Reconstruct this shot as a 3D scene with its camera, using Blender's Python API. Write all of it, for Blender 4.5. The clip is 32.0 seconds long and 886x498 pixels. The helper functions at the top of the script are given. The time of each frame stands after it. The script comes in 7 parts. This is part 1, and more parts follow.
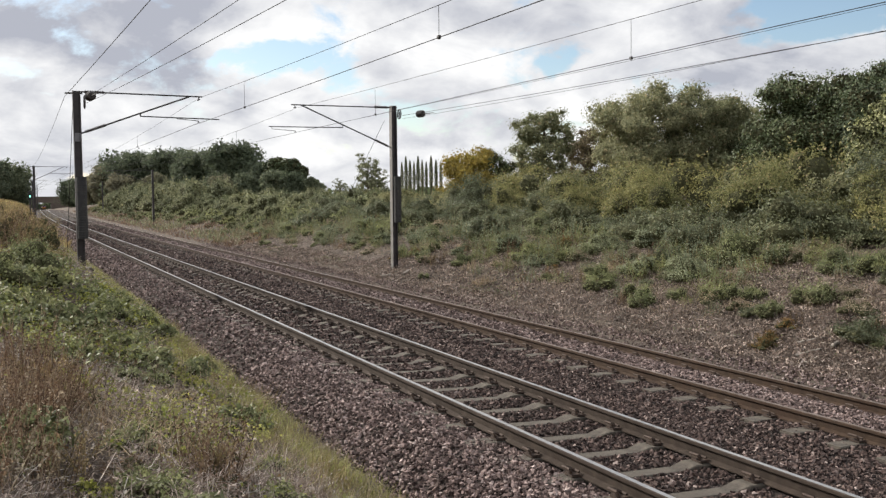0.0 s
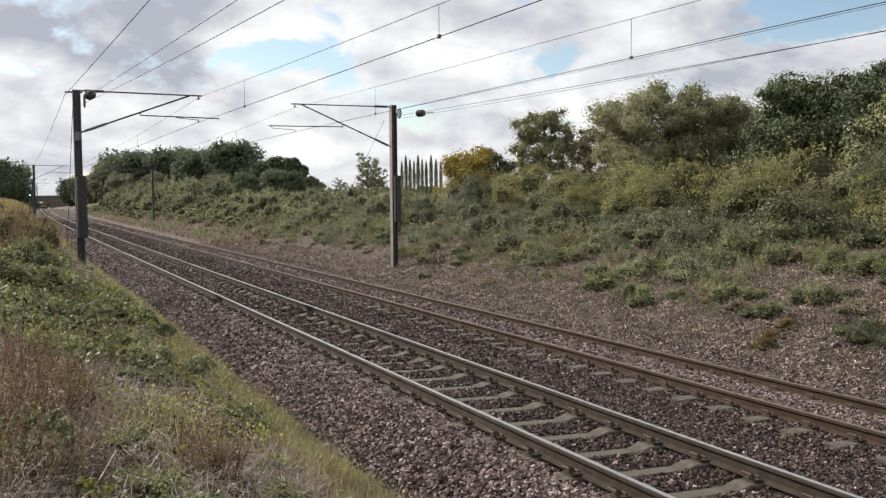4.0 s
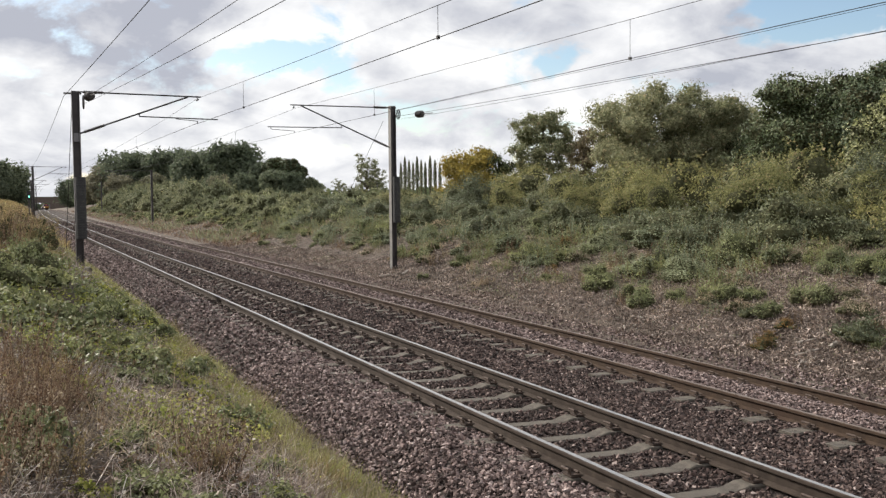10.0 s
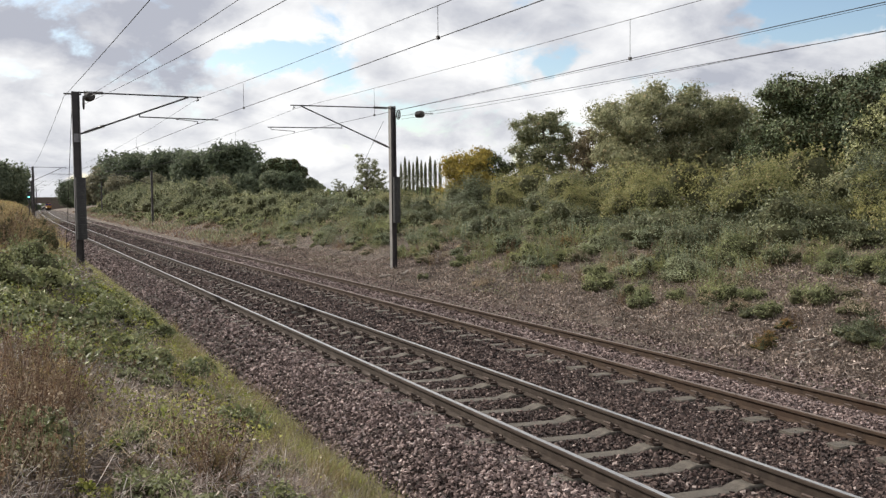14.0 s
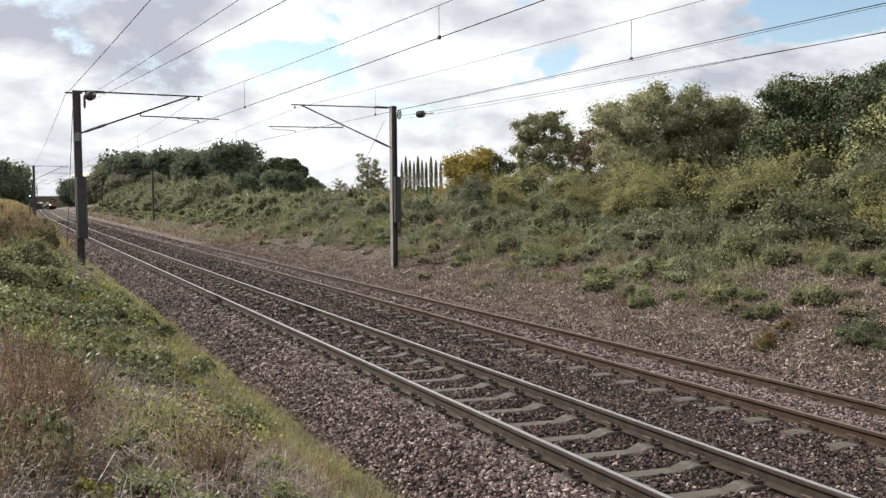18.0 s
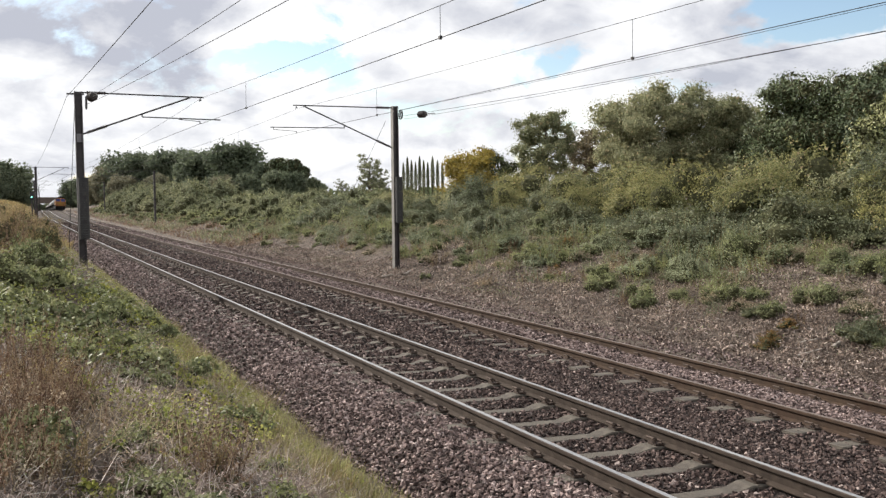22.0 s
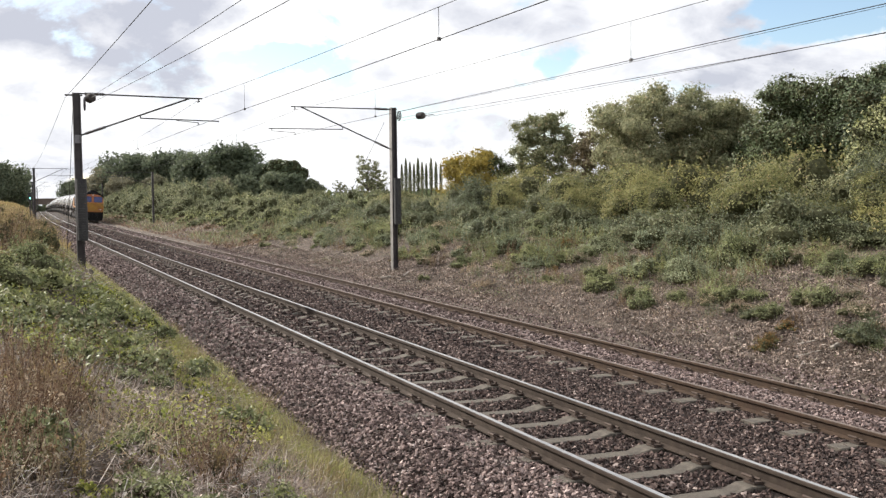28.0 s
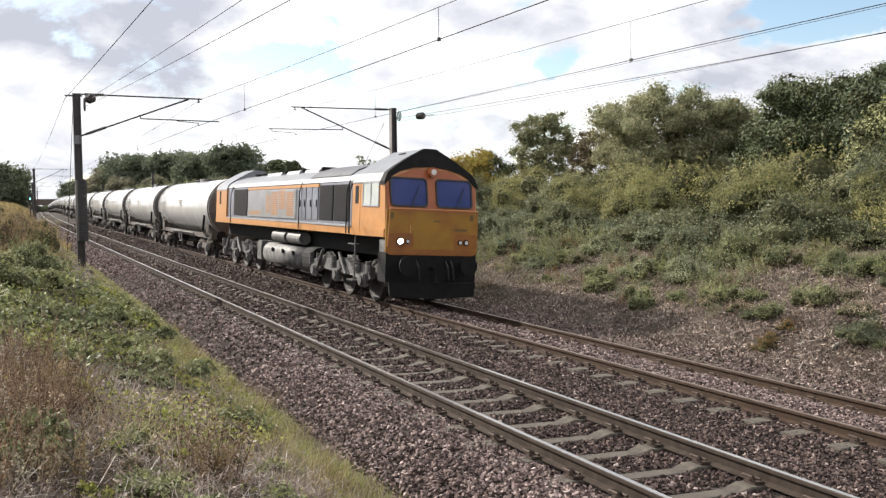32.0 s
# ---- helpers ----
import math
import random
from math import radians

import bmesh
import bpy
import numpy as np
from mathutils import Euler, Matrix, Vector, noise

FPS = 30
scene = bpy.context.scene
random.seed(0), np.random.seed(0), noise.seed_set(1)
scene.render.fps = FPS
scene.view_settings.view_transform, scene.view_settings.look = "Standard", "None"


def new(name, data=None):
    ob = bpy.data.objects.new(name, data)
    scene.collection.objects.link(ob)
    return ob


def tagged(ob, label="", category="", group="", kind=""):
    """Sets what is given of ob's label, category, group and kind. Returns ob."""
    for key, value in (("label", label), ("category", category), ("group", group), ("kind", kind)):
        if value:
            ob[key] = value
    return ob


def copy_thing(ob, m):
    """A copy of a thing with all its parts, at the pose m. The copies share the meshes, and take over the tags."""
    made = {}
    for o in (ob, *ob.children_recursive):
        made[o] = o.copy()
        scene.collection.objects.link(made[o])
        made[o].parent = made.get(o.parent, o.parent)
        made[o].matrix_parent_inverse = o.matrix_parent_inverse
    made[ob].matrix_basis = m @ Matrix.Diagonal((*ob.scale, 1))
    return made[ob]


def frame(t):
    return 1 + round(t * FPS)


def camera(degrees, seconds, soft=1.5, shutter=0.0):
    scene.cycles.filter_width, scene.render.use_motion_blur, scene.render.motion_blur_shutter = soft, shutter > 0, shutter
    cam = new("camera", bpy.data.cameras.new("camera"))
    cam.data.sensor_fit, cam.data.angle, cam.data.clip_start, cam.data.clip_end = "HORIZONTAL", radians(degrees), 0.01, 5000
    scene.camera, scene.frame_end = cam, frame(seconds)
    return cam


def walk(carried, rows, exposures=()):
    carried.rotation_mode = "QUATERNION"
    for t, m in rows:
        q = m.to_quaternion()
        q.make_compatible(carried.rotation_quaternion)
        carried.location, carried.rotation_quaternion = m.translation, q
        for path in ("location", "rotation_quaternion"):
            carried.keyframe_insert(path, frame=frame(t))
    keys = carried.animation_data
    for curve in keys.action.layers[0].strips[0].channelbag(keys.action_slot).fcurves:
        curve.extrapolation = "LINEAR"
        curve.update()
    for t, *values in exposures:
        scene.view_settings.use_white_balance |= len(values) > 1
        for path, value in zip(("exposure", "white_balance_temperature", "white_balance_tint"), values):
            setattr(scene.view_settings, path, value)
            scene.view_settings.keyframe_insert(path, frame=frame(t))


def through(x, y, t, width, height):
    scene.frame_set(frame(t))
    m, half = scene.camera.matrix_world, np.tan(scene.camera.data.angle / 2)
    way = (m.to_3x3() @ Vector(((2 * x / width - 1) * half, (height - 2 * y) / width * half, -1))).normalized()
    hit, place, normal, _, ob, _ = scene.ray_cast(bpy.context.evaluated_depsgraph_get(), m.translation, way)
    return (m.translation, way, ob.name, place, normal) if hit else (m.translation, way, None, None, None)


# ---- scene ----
# ---- camera and its small sway on the spot ----
cam = camera(51.1, 32.0, soft=1.35)
EYE = (0.0, 0.0, 2.451)


def sway(yaw, pitch, roll):
    """The camera's pose: yaw to the right of the track's line, pitch up, roll, in degrees."""
    a, b, c = radians(yaw), radians(pitch), radians(roll)
    ahead = Vector((math.sin(a) * math.cos(b), math.cos(a) * math.cos(b), math.sin(b)))
    right = Vector((math.cos(a), -math.sin(a), 0))
    up = right.cross(ahead)
    r2 = right * math.cos(c) + up * math.sin(c)
    u2 = up * math.cos(c) - right * math.sin(c)
    m = Matrix((r2, u2, -ahead)).transposed().to_4x4()
    return Matrix.Translation(EYE) @ m


SWAY = [(0, 25.489, -3.316, -0.510), (0.5, 25.472, -3.304, -0.490), (1, 25.467, -3.300, -0.451), (1.5, 25.475, -3.308, -0.496), (2, 25.472, -3.303, -0.511), (2.5, 25.496, -3.334, -0.458), (3, 25.504, -3.349, -0.438), (3.5, 25.496, -3.354, -0.448), (5.5, 25.504, -3.374, -0.419), (6, 25.514, -3.389, -0.377), (6.5, 25.531, -3.399, -0.411), (7, 25.534, -3.362, -0.545), (7.5, 25.528, -3.350, -0.580), (8, 25.535, -3.341, -0.598), (8.5, 25.538, -3.321, -0.614), (9, 25.539, -3.303, -0.584), (9.5, 25.544, -3.301, -0.548), (10, 25.549, -3.304, -0.507), (10.5, 25.559, -3.282, -0.563), (11, 25.559, -3.307, -0.410), (11.5, 25.541, -3.306, -0.442), (12, 25.541, -3.307, -0.470), (12.5, 25.557, -3.321, -0.447), (13, 25.559, -3.319, -0.355), (13.5, 25.532, -3.304, -0.437), (14, 25.540, -3.290, -0.544), (14.5, 25.541, -3.257, -0.574), (16.5, 25.519, -3.294, -0.355), (17, 25.518, -3.292, -0.371), (17.5, 25.507, -3.295, -0.398), (18, 25.502, -3.301, -0.410), (18.5, 25.476, -3.302, -0.433), (19, 25.465, -3.305, -0.437), (19.5, 25.455, -3.308, -0.452), (20, 25.438, -3.308, -0.469), (20.5, 25.413, -3.299, -0.529), (21, 25.402, -3.293, -0.536), (21.5, 25.385, -3.292, -0.534), (22, 25.392, -3.294, -0.559), (22.5, 25.426, -3.287, -0.573), (23, 25.426, -3.260, -0.602), (23.5, 25.405, -3.247, -0.588), (24, 25.416, -3.235, -0.581), (24.5, 25.437, -3.218, -0.624), (25, 25.452, -3.222, -0.618), (25.5, 25.469, -3.226, -0.593), (27.5, 25.492, -3.197, -0.565), (28, 25.493, -3.207, -0.522), (28.5, 25.494, -3.215, -0.524), (29, 25.488, -3.205, -0.569), (29.5, 25.484, -3.198, -0.590), (30, 25.486, -3.199, -0.596), (30.5, 25.491, -3.196, -0.583), (31, 25.492, -3.195, -0.579), (31.5, 25.490, -3.195, -0.580), (32, 25.484, -3.195, -0.582)]
EXPOSURES = [(0.0, 0.32), (5.0, 0.33), (8.0, 0.50), (11.0, 0.36), (14.0, 0.36), (17.0, 0.50), (21.0, 0.52), (24.0, 0.60), (28.0, 0.71), (32.0, 0.71)]
walk(cam, [(t, sway(a, b, c)) for t, a, b, c in SWAY], EXPOSURES)

# ---- sky and sun ----
SUN_DIR = Vector((-0.43, 0.76, 0.52)).normalized()
sun = new("sun", bpy.data.lights.new("sun", "SUN"))
sun.data.energy, sun.data.angle, sun.data.color = 5.0, radians(0.6), (1.0, 0.93, 0.84)
sun.matrix_world = Matrix.Translation((0, 0, 60)) @ SUN_DIR.to_track_quat("Z", "Y").to_matrix().to_4x4()


def make_world():
    w = bpy.data.worlds.new("sky")
    scene.world = w
    w.use_nodes = True
    nt = w.node_tree
    nt.nodes.clear()
    N, L = nt.nodes.new, nt.links.new

    def math_node(op, a, b=None, c=None):
        n = N("ShaderNodeMath")
        n.operation = op
        for i, v in enumerate((a, b, c)):
            if v is None:
                continue
            if isinstance(v, (int, float)):
                n.inputs[i].default_value = v
            else:
                L(v, n.inputs[i])
        return n.outputs[0]

    out = N("ShaderNodeOutputWorld")
    sky = N("ShaderNodeTexSky")
    sky.sky_type, sky.sun_disc = "NISHITA", False
    sky.sun_elevation = math.asin(SUN_DIR.z)
    sky.sun_rotation = math.atan2(SUN_DIR.x, SUN_DIR.y)
    sky.air_density, sky.dust_density = 1.0, 0.6
    bg_sky = N("ShaderNodeBackground")
    bg_sky.inputs["Strength"].default_value = 0.11
    L(sky.outputs[0], bg_sky.inputs["Color"])
    tc = N("ShaderNodeTexCoord")
    sep = N("ShaderNodeSeparateXYZ")
    L(tc.outputs["Generated"], sep.inputs[0])
    # the cloud layer as a flat sheet overhead
    zz = math_node("ADD", math_node("MAXIMUM", sep.outputs[2], 0.0), 0.42)
    u = math_node("DIVIDE", sep.outputs[0], zz)
    v = math_node("DIVIDE", sep.outputs[1], zz)
    comb = N("ShaderNodeCombineXYZ")
    L(u, comb.inputs[0]), L(v, comb.inputs[1])

    def noise_at(scale, detail, rough, shift):
        mp = N("ShaderNodeMapping")
        mp.inputs["Location"].default_value = shift
        L(comb.outputs[0], mp.inputs["Vector"])
        n = N("ShaderNodeTexNoise")
        n.inputs["Scale"].default_value, n.inputs["Detail"].default_value = scale, detail
        n.inputs["Roughness"].default_value = rough
        n.inputs["Distortion"].default_value = 0.25
        L(mp.outputs[0], n.inputs["Vector"])
        return n.outputs["Fac"]

    # directions flattened and stirred, so that patches lie wide and have ragged rims
    flat = N("ShaderNodeVectorMath")
    flat.operation = "MULTIPLY"
    L(tc.outputs["Generated"], flat.inputs[0])
    flat.inputs[1].default_value = (1.0, 1.0, 1.7)
    stir = N("ShaderNodeTexNoise")
    stir.inputs["Scale"].default_value, stir.inputs["Detail"].default_value, stir.inputs["Roughness"].default_value = 17.0, 6.0, 0.6
    L(flat.outputs[0], stir.inputs["Vector"])
    ragged = N("ShaderNodeVectorMath")
    ragged.operation = "MULTIPLY_ADD"
    L(stir.outputs["Color"], ragged.inputs[0])
    ragged.inputs[1].default_value = (0.085, 0.085, 0.085)
    shifted = N("ShaderNodeVectorMath")
    shifted.operation = "SUBTRACT"
    L(flat.outputs[0], shifted.inputs[0])
    shifted.inputs[1].default_value = (0.0425, 0.0425, 0.0425)
    L(shifted.outputs[0], ragged.inputs[2])

    def spot(direction, size, amount):
        """A soft round patch of cloud, or of a gap in it, about one direction."""
        d = N("ShaderNodeVectorMath")
        d.operation = "DISTANCE"
        dv = Vector(direction).normalized()
        L(ragged.outputs[0], d.inputs[0])
        d.inputs[1].default_value = (dv.x, dv.y, dv.z * 1.7)
        m = N("ShaderNodeMapRange")
        m.interpolation_type = "SMOOTHSTEP"
        L(d.outputs["Value"], m.inputs["Value"])
        m.inputs["From Min"].default_value, m.inputs["From Max"].default_value = 0.0, size
        m.inputs["To Min"].default_value, m.inputs["To Max"].default_value = amount, 0.0
        return m.outputs[0]

    big = noise_at(4.2, 10, 0.6, (3.1, 1.7, 0))
    cover = big
    for direction, size, amount in SKY_GAPS:
        cover = math_node("SUBTRACT", cover, spot(direction, size, amount))
    mask = N("ShaderNodeMapRange")
    mask.interpolation_type = "SMOOTHSTEP"
    L(cover, mask.inputs["Value"])
    mask.inputs["From Min"].default_value, mask.inputs["From Max"].default_value = 0.32, 0.45
    shade = noise_at(4.6, 10, 0.58, (7.4, 0.9, 2.0))
    for direction, size, amount in SKY_GREYS:
        shade = math_node("SUBTRACT", shade, spot(direction, size, amount))
    ramp = N("ShaderNodeValToRGB")
    ramp.color_ramp.elements[0].position, ramp.color_ramp.elements[0].color = 0.24, (0.46, 0.48, 0.55, 1)
    ramp.color_ramp.elements[1].position, ramp.color_ramp.elements[1].color = 0.63, (1.0, 1.0, 1.0, 1)
    L(shade, ramp.inputs[0])
    bg_cloud = N("ShaderNodeBackground")
    bg_cloud.inputs["Strength"].default_value = 0.83
    L(ramp.outputs[0], bg_cloud.inputs["Color"])
    mix = N("ShaderNodeMixShader")
    L(mask.outputs[0], mix.inputs[0]), L(bg_sky.outputs[0], mix.inputs[1]), L(bg_cloud.outputs[0], mix.inputs[2])
    L(mix.outputs[0], out.inputs["Surface"])


# gaps of blue and grey undersides: direction, angular size, strength
SKY_GAPS = [((0.254, 0.956, 0.149), 0.055, 0.2), ((0.293, 0.944, 0.155), 0.05, 0.2), ((0.22, 0.965, 0.141), 0.03, 0.1), ((0.532, 0.835, 0.139), 0.035, 0.17), ((0.706, 0.683, 0.189), 0.1, 0.3), ((0.753, 0.63, 0.189), 0.12, 0.35), ((0.481, 0.872, 0.086), 0.04, 0.12), ((0.46, 0.883, 0.092), 0.03, 0.1)]
SKY_GREYS = [((0.122, 0.983, 0.134), 0.085, 0.259), ((0.171, 0.976, 0.132), 0.07, 0.24), ((0.08, 0.987, 0.137), 0.05, 0.16), ((0.02, 0.986, 0.165), 0.07, 0.24), ((0.026, 0.994, 0.105), 0.06, 0.149), ((0.181, 0.965, 0.19), 0.075, 0.24), ((0.128, 0.974, 0.185), 0.05, 0.149), ((0.232, 0.968, 0.098), 0.045, 0.16), ((0.17, 0.984, 0.06), 0.04, 0.12), ((0.411, 0.891, 0.194), 0.07, 0.2), ((0.465, 0.865, 0.188), 0.06, 0.16), ((0.658, 0.733, 0.173), 0.08, 0.24), ((0.688, 0.716, 0.122), 0.085, 0.299), ((0.656, 0.746, 0.112), 0.05, 0.181), ((0.434, 0.899, 0.066), 0.05, 0.2), ((0.54, 0.819, 0.194), 0.06, 0.14), ((0.328, 0.943, 0.061), 0.04, 0.081), ((0.053, 0.996, 0.073), 0.05, 0.12), ((0.371, 0.918, 0.137), 0.04, 0.1)]
make_world()

# ---- materials ----


def mat(name, build):
    m = bpy.data.materials.new(name)
    m.use_nodes = True
    nt = m.node_tree
    nt.nodes.clear()
    out = nt.nodes.new("ShaderNodeOutputMaterial")
    sh = build(nt)
    nt.links.new(sh, out.inputs["Surface"])
    return m


def rgb(c):
    return (c[0], c[1], c[2], 1.0)


def ramp_of(nt, fac, stops):
    r = nt.nodes.new("ShaderNodeValToRGB")
    els = r.color_ramp.elements
    while len(els) < len(stops):
        els.new(0.5)
    for e, (pos, col) in zip(els, stops):
        e.position, e.color = pos, rgb(col)
    nt.links.new(fac, r.inputs[0])
    return r.outputs[0]


def tex(nt, scale, detail=4.0, rough=0.6, kind="Object"):
    tc = nt.nodes.new("ShaderNodeTexCoord")
    n = nt.nodes.new("ShaderNodeTexNoise")
    n.inputs["Scale"].default_value, n.inputs["Detail"].default_value, n.inputs["Roughness"].default_value = scale, detail, rough
    nt.links.new(tc.outputs[kind], n.inputs["Vector"])
    return n.outputs["Fac"]


def mixc(nt, a, b, fac, mode="MIX"):
    m = nt.nodes.new("ShaderNodeMix")
    m.data_type, m.blend_type = "RGBA", mode
    for sock, v in ((m.inputs[6], a), (m.inputs[7], b), (m.inputs[0], fac)):
        if isinstance(v, (int, float)):
            sock.default_value = v
        elif isinstance(v, tuple):
            sock.default_value = rgb(v)
        else:
            nt.links.new(v, sock)
    return m.outputs[2]


def principled(nt, colour, rough=0.6, metal=0.0, bump=None, strength=0.3, dist=0.01, spec=0.5):
    b = nt.nodes.new("ShaderNodeBsdfPrincipled")
    for key, v in (("Base Color", colour), ("Roughness", rough), ("Metallic", metal), ("Specular IOR Level", spec)):
        if isinstance(v, tuple):
            b.inputs[key].default_value = rgb(v)
        elif isinstance(v, (int, float)):
            b.inputs[key].default_value = v
        else:
            nt.links.new(v, b.inputs[key])
    if bump is not None:
        bp = nt.nodes.new("ShaderNodeBump")
        bp.inputs["Strength"].default_value, bp.inputs["Distance"].default_value = strength, dist
        nt.links.new(bump, bp.inputs["Height"])
        nt.links.new(bp.outputs[0], b.inputs["Normal"])
    return b.outputs[0]


def surface(name, c1, c2, scale=6.0, rough=0.7, metal=0.0, fine=60.0, strength=0.3, dist=0.01, stain=None, stain_scale=1.3, spec=0.5):
    """A worn surface: two tones at one scale, fine grain as relief, and broad stains."""
    def build(nt):
        col = ramp_of(nt, tex(nt, scale, 6), [(0.3, c1), (0.7, c2)])
        if stain:
            col = mixc(nt, col, stain, ramp_of(nt, tex(nt, stain_scale, 8, 0.7), [(0.48, (0, 0, 0)), (0.68, (0.85, 0.85, 0.85))]))
        return principled(nt, col, rough, metal, tex(nt, fine, 3), strength, dist, spec)
    return mat(name, build)


def per_piece(name, stops, rough=0.8, fine=40.0, strength=0.4, island=True, through=0.0, spec=0.4):
    """Colours that differ from piece to piece; through: the share of light that a leaf lets pass."""
    def build(nt):
        if island:
            g = nt.nodes.new("ShaderNodeNewGeometry")
            fac = g.outputs["Random Per Island"]
        else:
            g = nt.nodes.new("ShaderNodeObjectInfo")
            fac = g.outputs["Random"]
        col = ramp_of(nt, fac, stops)
        n = ramp_of(nt, tex(nt, 1.4 if through else 18.0, 5), [(0.32, (0.5, 0.5, 0.5)), (0.68, (1.25, 1.25, 1.25))])
        col = mixc(nt, col, n, 1.0, "MULTIPLY")
        if through:
            oi = nt.nodes.new("ShaderNodeObjectInfo")
            col = mixc(nt, col, ramp_of(nt, oi.outputs["Random"], [(0.0, (0.74, 0.77, 0.74)), (0.5, (1.0, 1.0, 1.0)), (1.0, (1.16, 1.12, 1.02))]), 1.0, "MULTIPLY")
        sh = principled(nt, col, rough, 0.0, None if through else tex(nt, fine, 3), strength, 0.005, spec)
        if through:
            t = nt.nodes.new("ShaderNodeBsdfTranslucent")
            nt.links.new(col, t.inputs["Color"])
            m = nt.nodes.new("ShaderNodeMixShader")
            m.inputs[0].default_value = through
            nt.links.new(sh, m.inputs[1]), nt.links.new(t.outputs[0], m.inputs[2])
            sh = m.outputs[0]
        return sh
    return mat(name, build)


def glow(name, colour, strength):
    def build(nt):
        e = nt.nodes.new("ShaderNodeEmission")
        e.inputs[0].default_value, e.inputs[1].default_value = rgb(colour), strength
        return e.outputs[0]
    return mat(name, build)


def ground_mat(name, stops, scale, fine, strength, dist):
    def build(nt):
        a, b = tex(nt, scale, 8, 0.7), tex(nt, scale * 9, 6, 0.7)
        col = ramp_of(nt, mixc(nt, a, b, 0.45), stops)
        return principled(nt, col, 0.95, 0.0, tex(nt, fine, 6, 0.7), strength, dist, 0.2)
    return mat(name, build)


M = {
    "soil": ground_mat("soil and dead litter", [(0.3, (0.032, 0.024, 0.019)), (0.45, (0.085, 0.066, 0.054)), (0.58, (0.165, 0.135, 0.110)), (0.72, (0.14, 0.122, 0.08))], 3.2, 22, 1.0, 0.08),
    # coloured darker than the stones, for the shade in the gaps between them
    "ballast_bed": ground_mat("ballast bed", [(0.35, (0.020, 0.015, 0.013)), (0.5, (0.050, 0.039, 0.035)), (0.65, (0.10, 0.081, 0.074))], 7, 16, 1.0, 0.08),
    "cess": ground_mat("cess path", [(0.3, (0.045, 0.036, 0.029)), (0.5, (0.105, 0.085, 0.068)), (0.7, (0.185, 0.155, 0.126))], 6.0, 30, 1.0, 0.04),
    "stone": per_piece("dirty ballast stone", [(0.0, (0.017, 0.012, 0.011)), (0.4, (0.063, 0.043, 0.038)), (0.8, (0.138, 0.096, 0.084)), (0.95, (0.227, 0.17, 0.152)), (1.0, (0.395, 0.322, 0.293))], 0.85, spec=0.25),
    "stone_clean": per_piece("clean ballast stone", [(0.0, (0.028, 0.019, 0.017)), (0.35, (0.118, 0.084, 0.076)), (0.7, (0.235, 0.173, 0.159)), (0.92, (0.36, 0.28, 0.26)), (1.0, (0.46, 0.38, 0.355))], 0.85, spec=0.25),
    "sleeper": surface("weathered concrete sleeper", (0.058, 0.050, 0.040), (0.115, 0.098, 0.078), 7, 0.9, 0, 45, 0.7, 0.012, (0.035, 0.028, 0.023), 4),
    "rail_side": surface("rusty rail web", (0.036, 0.027, 0.021), (0.068, 0.052, 0.041), 7, 0.85, 0.0, 70, 0.4, 0.004, (0.03, 0.021, 0.016), 2, 0.2),
    "rail_side_rusty": surface("red-brown rusty rail web", (0.036, 0.024, 0.017), (0.070, 0.046, 0.031), 7, 0.85, 0.0, 70, 0.4, 0.004, (0.04, 0.022, 0.015), 2, 0.2),
    "rail_top": surface("polished rail head", (0.40, 0.385, 0.37), (0.56, 0.54, 0.52), 12, 0.3, 1.0, 90, 0.05, 0.002),
    "rail_top_dull": surface("duller rail head", (0.15, 0.11, 0.09), (0.25, 0.19, 0.155), 9, 0.45, 0.8, 90, 0.1, 0.002),
    "clip": surface("rusty clip", (0.04, 0.03, 0.025), (0.09, 0.06, 0.045), 20, 0.8, 0.3, 90, 0.4, 0.004),
    "steel": surface("weathered galvanised mast", (0.035, 0.03, 0.033), (0.075, 0.068, 0.07), 3, 0.45, 0.35, 60, 0.25, 0.004, (0.06, 0.05, 0.045), 1.5),
    "weights": surface("black balance weights", (0.02, 0.02, 0.021), (0.045, 0.043, 0.042), 8, 0.7, 0.1, 60),
    "fitting": surface("dark line fitting", (0.03, 0.03, 0.032), (0.07, 0.065, 0.06), 12, 0.5, 0.4, 60),
    "porcelain": surface("brown glazed insulator", (0.016, 0.012, 0.011), (0.035, 0.026, 0.023), 9, 0.35, 0, 60, 0.05),
    "plate": surface("dull grey plate", (0.11, 0.105, 0.115), (0.20, 0.195, 0.205), 6, 0.5),
    "wire": surface("copper wire dulled", (0.025, 0.024, 0.024), (0.05, 0.047, 0.045), 9, 0.85, 0.0, 60, 0.05, spec=0.1),
    "wood": surface("bare grey wood", (0.22, 0.19, 0.16), (0.42, 0.38, 0.33), 6, 0.9, 0, 40, 0.5, 0.006),
    # base colour kept dark, standing for the shade deep inside foliage
    "inner": surface("twigs and leaves inside a bush, darkened for shade", (0.045, 0.046, 0.024), (0.105, 0.105, 0.055), 9, 0.95, 0, 26, 1.0, 0.05, spec=0.1),
    # mast steel with the sunlit tone put into its colour
    "steel_sunlit": surface("galvanised mast steel lightened as if sunlit", (0.12, 0.113, 0.105), (0.24, 0.227, 0.212), 3, 0.6, 0.0, 60, 0.25, 0.004, (0.17, 0.15, 0.135), 1.5),
    "bark": surface("tree bark", (0.05, 0.04, 0.03), (0.12, 0.1, 0.08), 5, 0.95, 0, 20, 0.8, 0.03),
    "brick": surface("far dark brickwork", (0.08, 0.06, 0.05), (0.14, 0.11, 0.09), 1.0, 0.9, 0, 8, 0.4, 0.02),
}
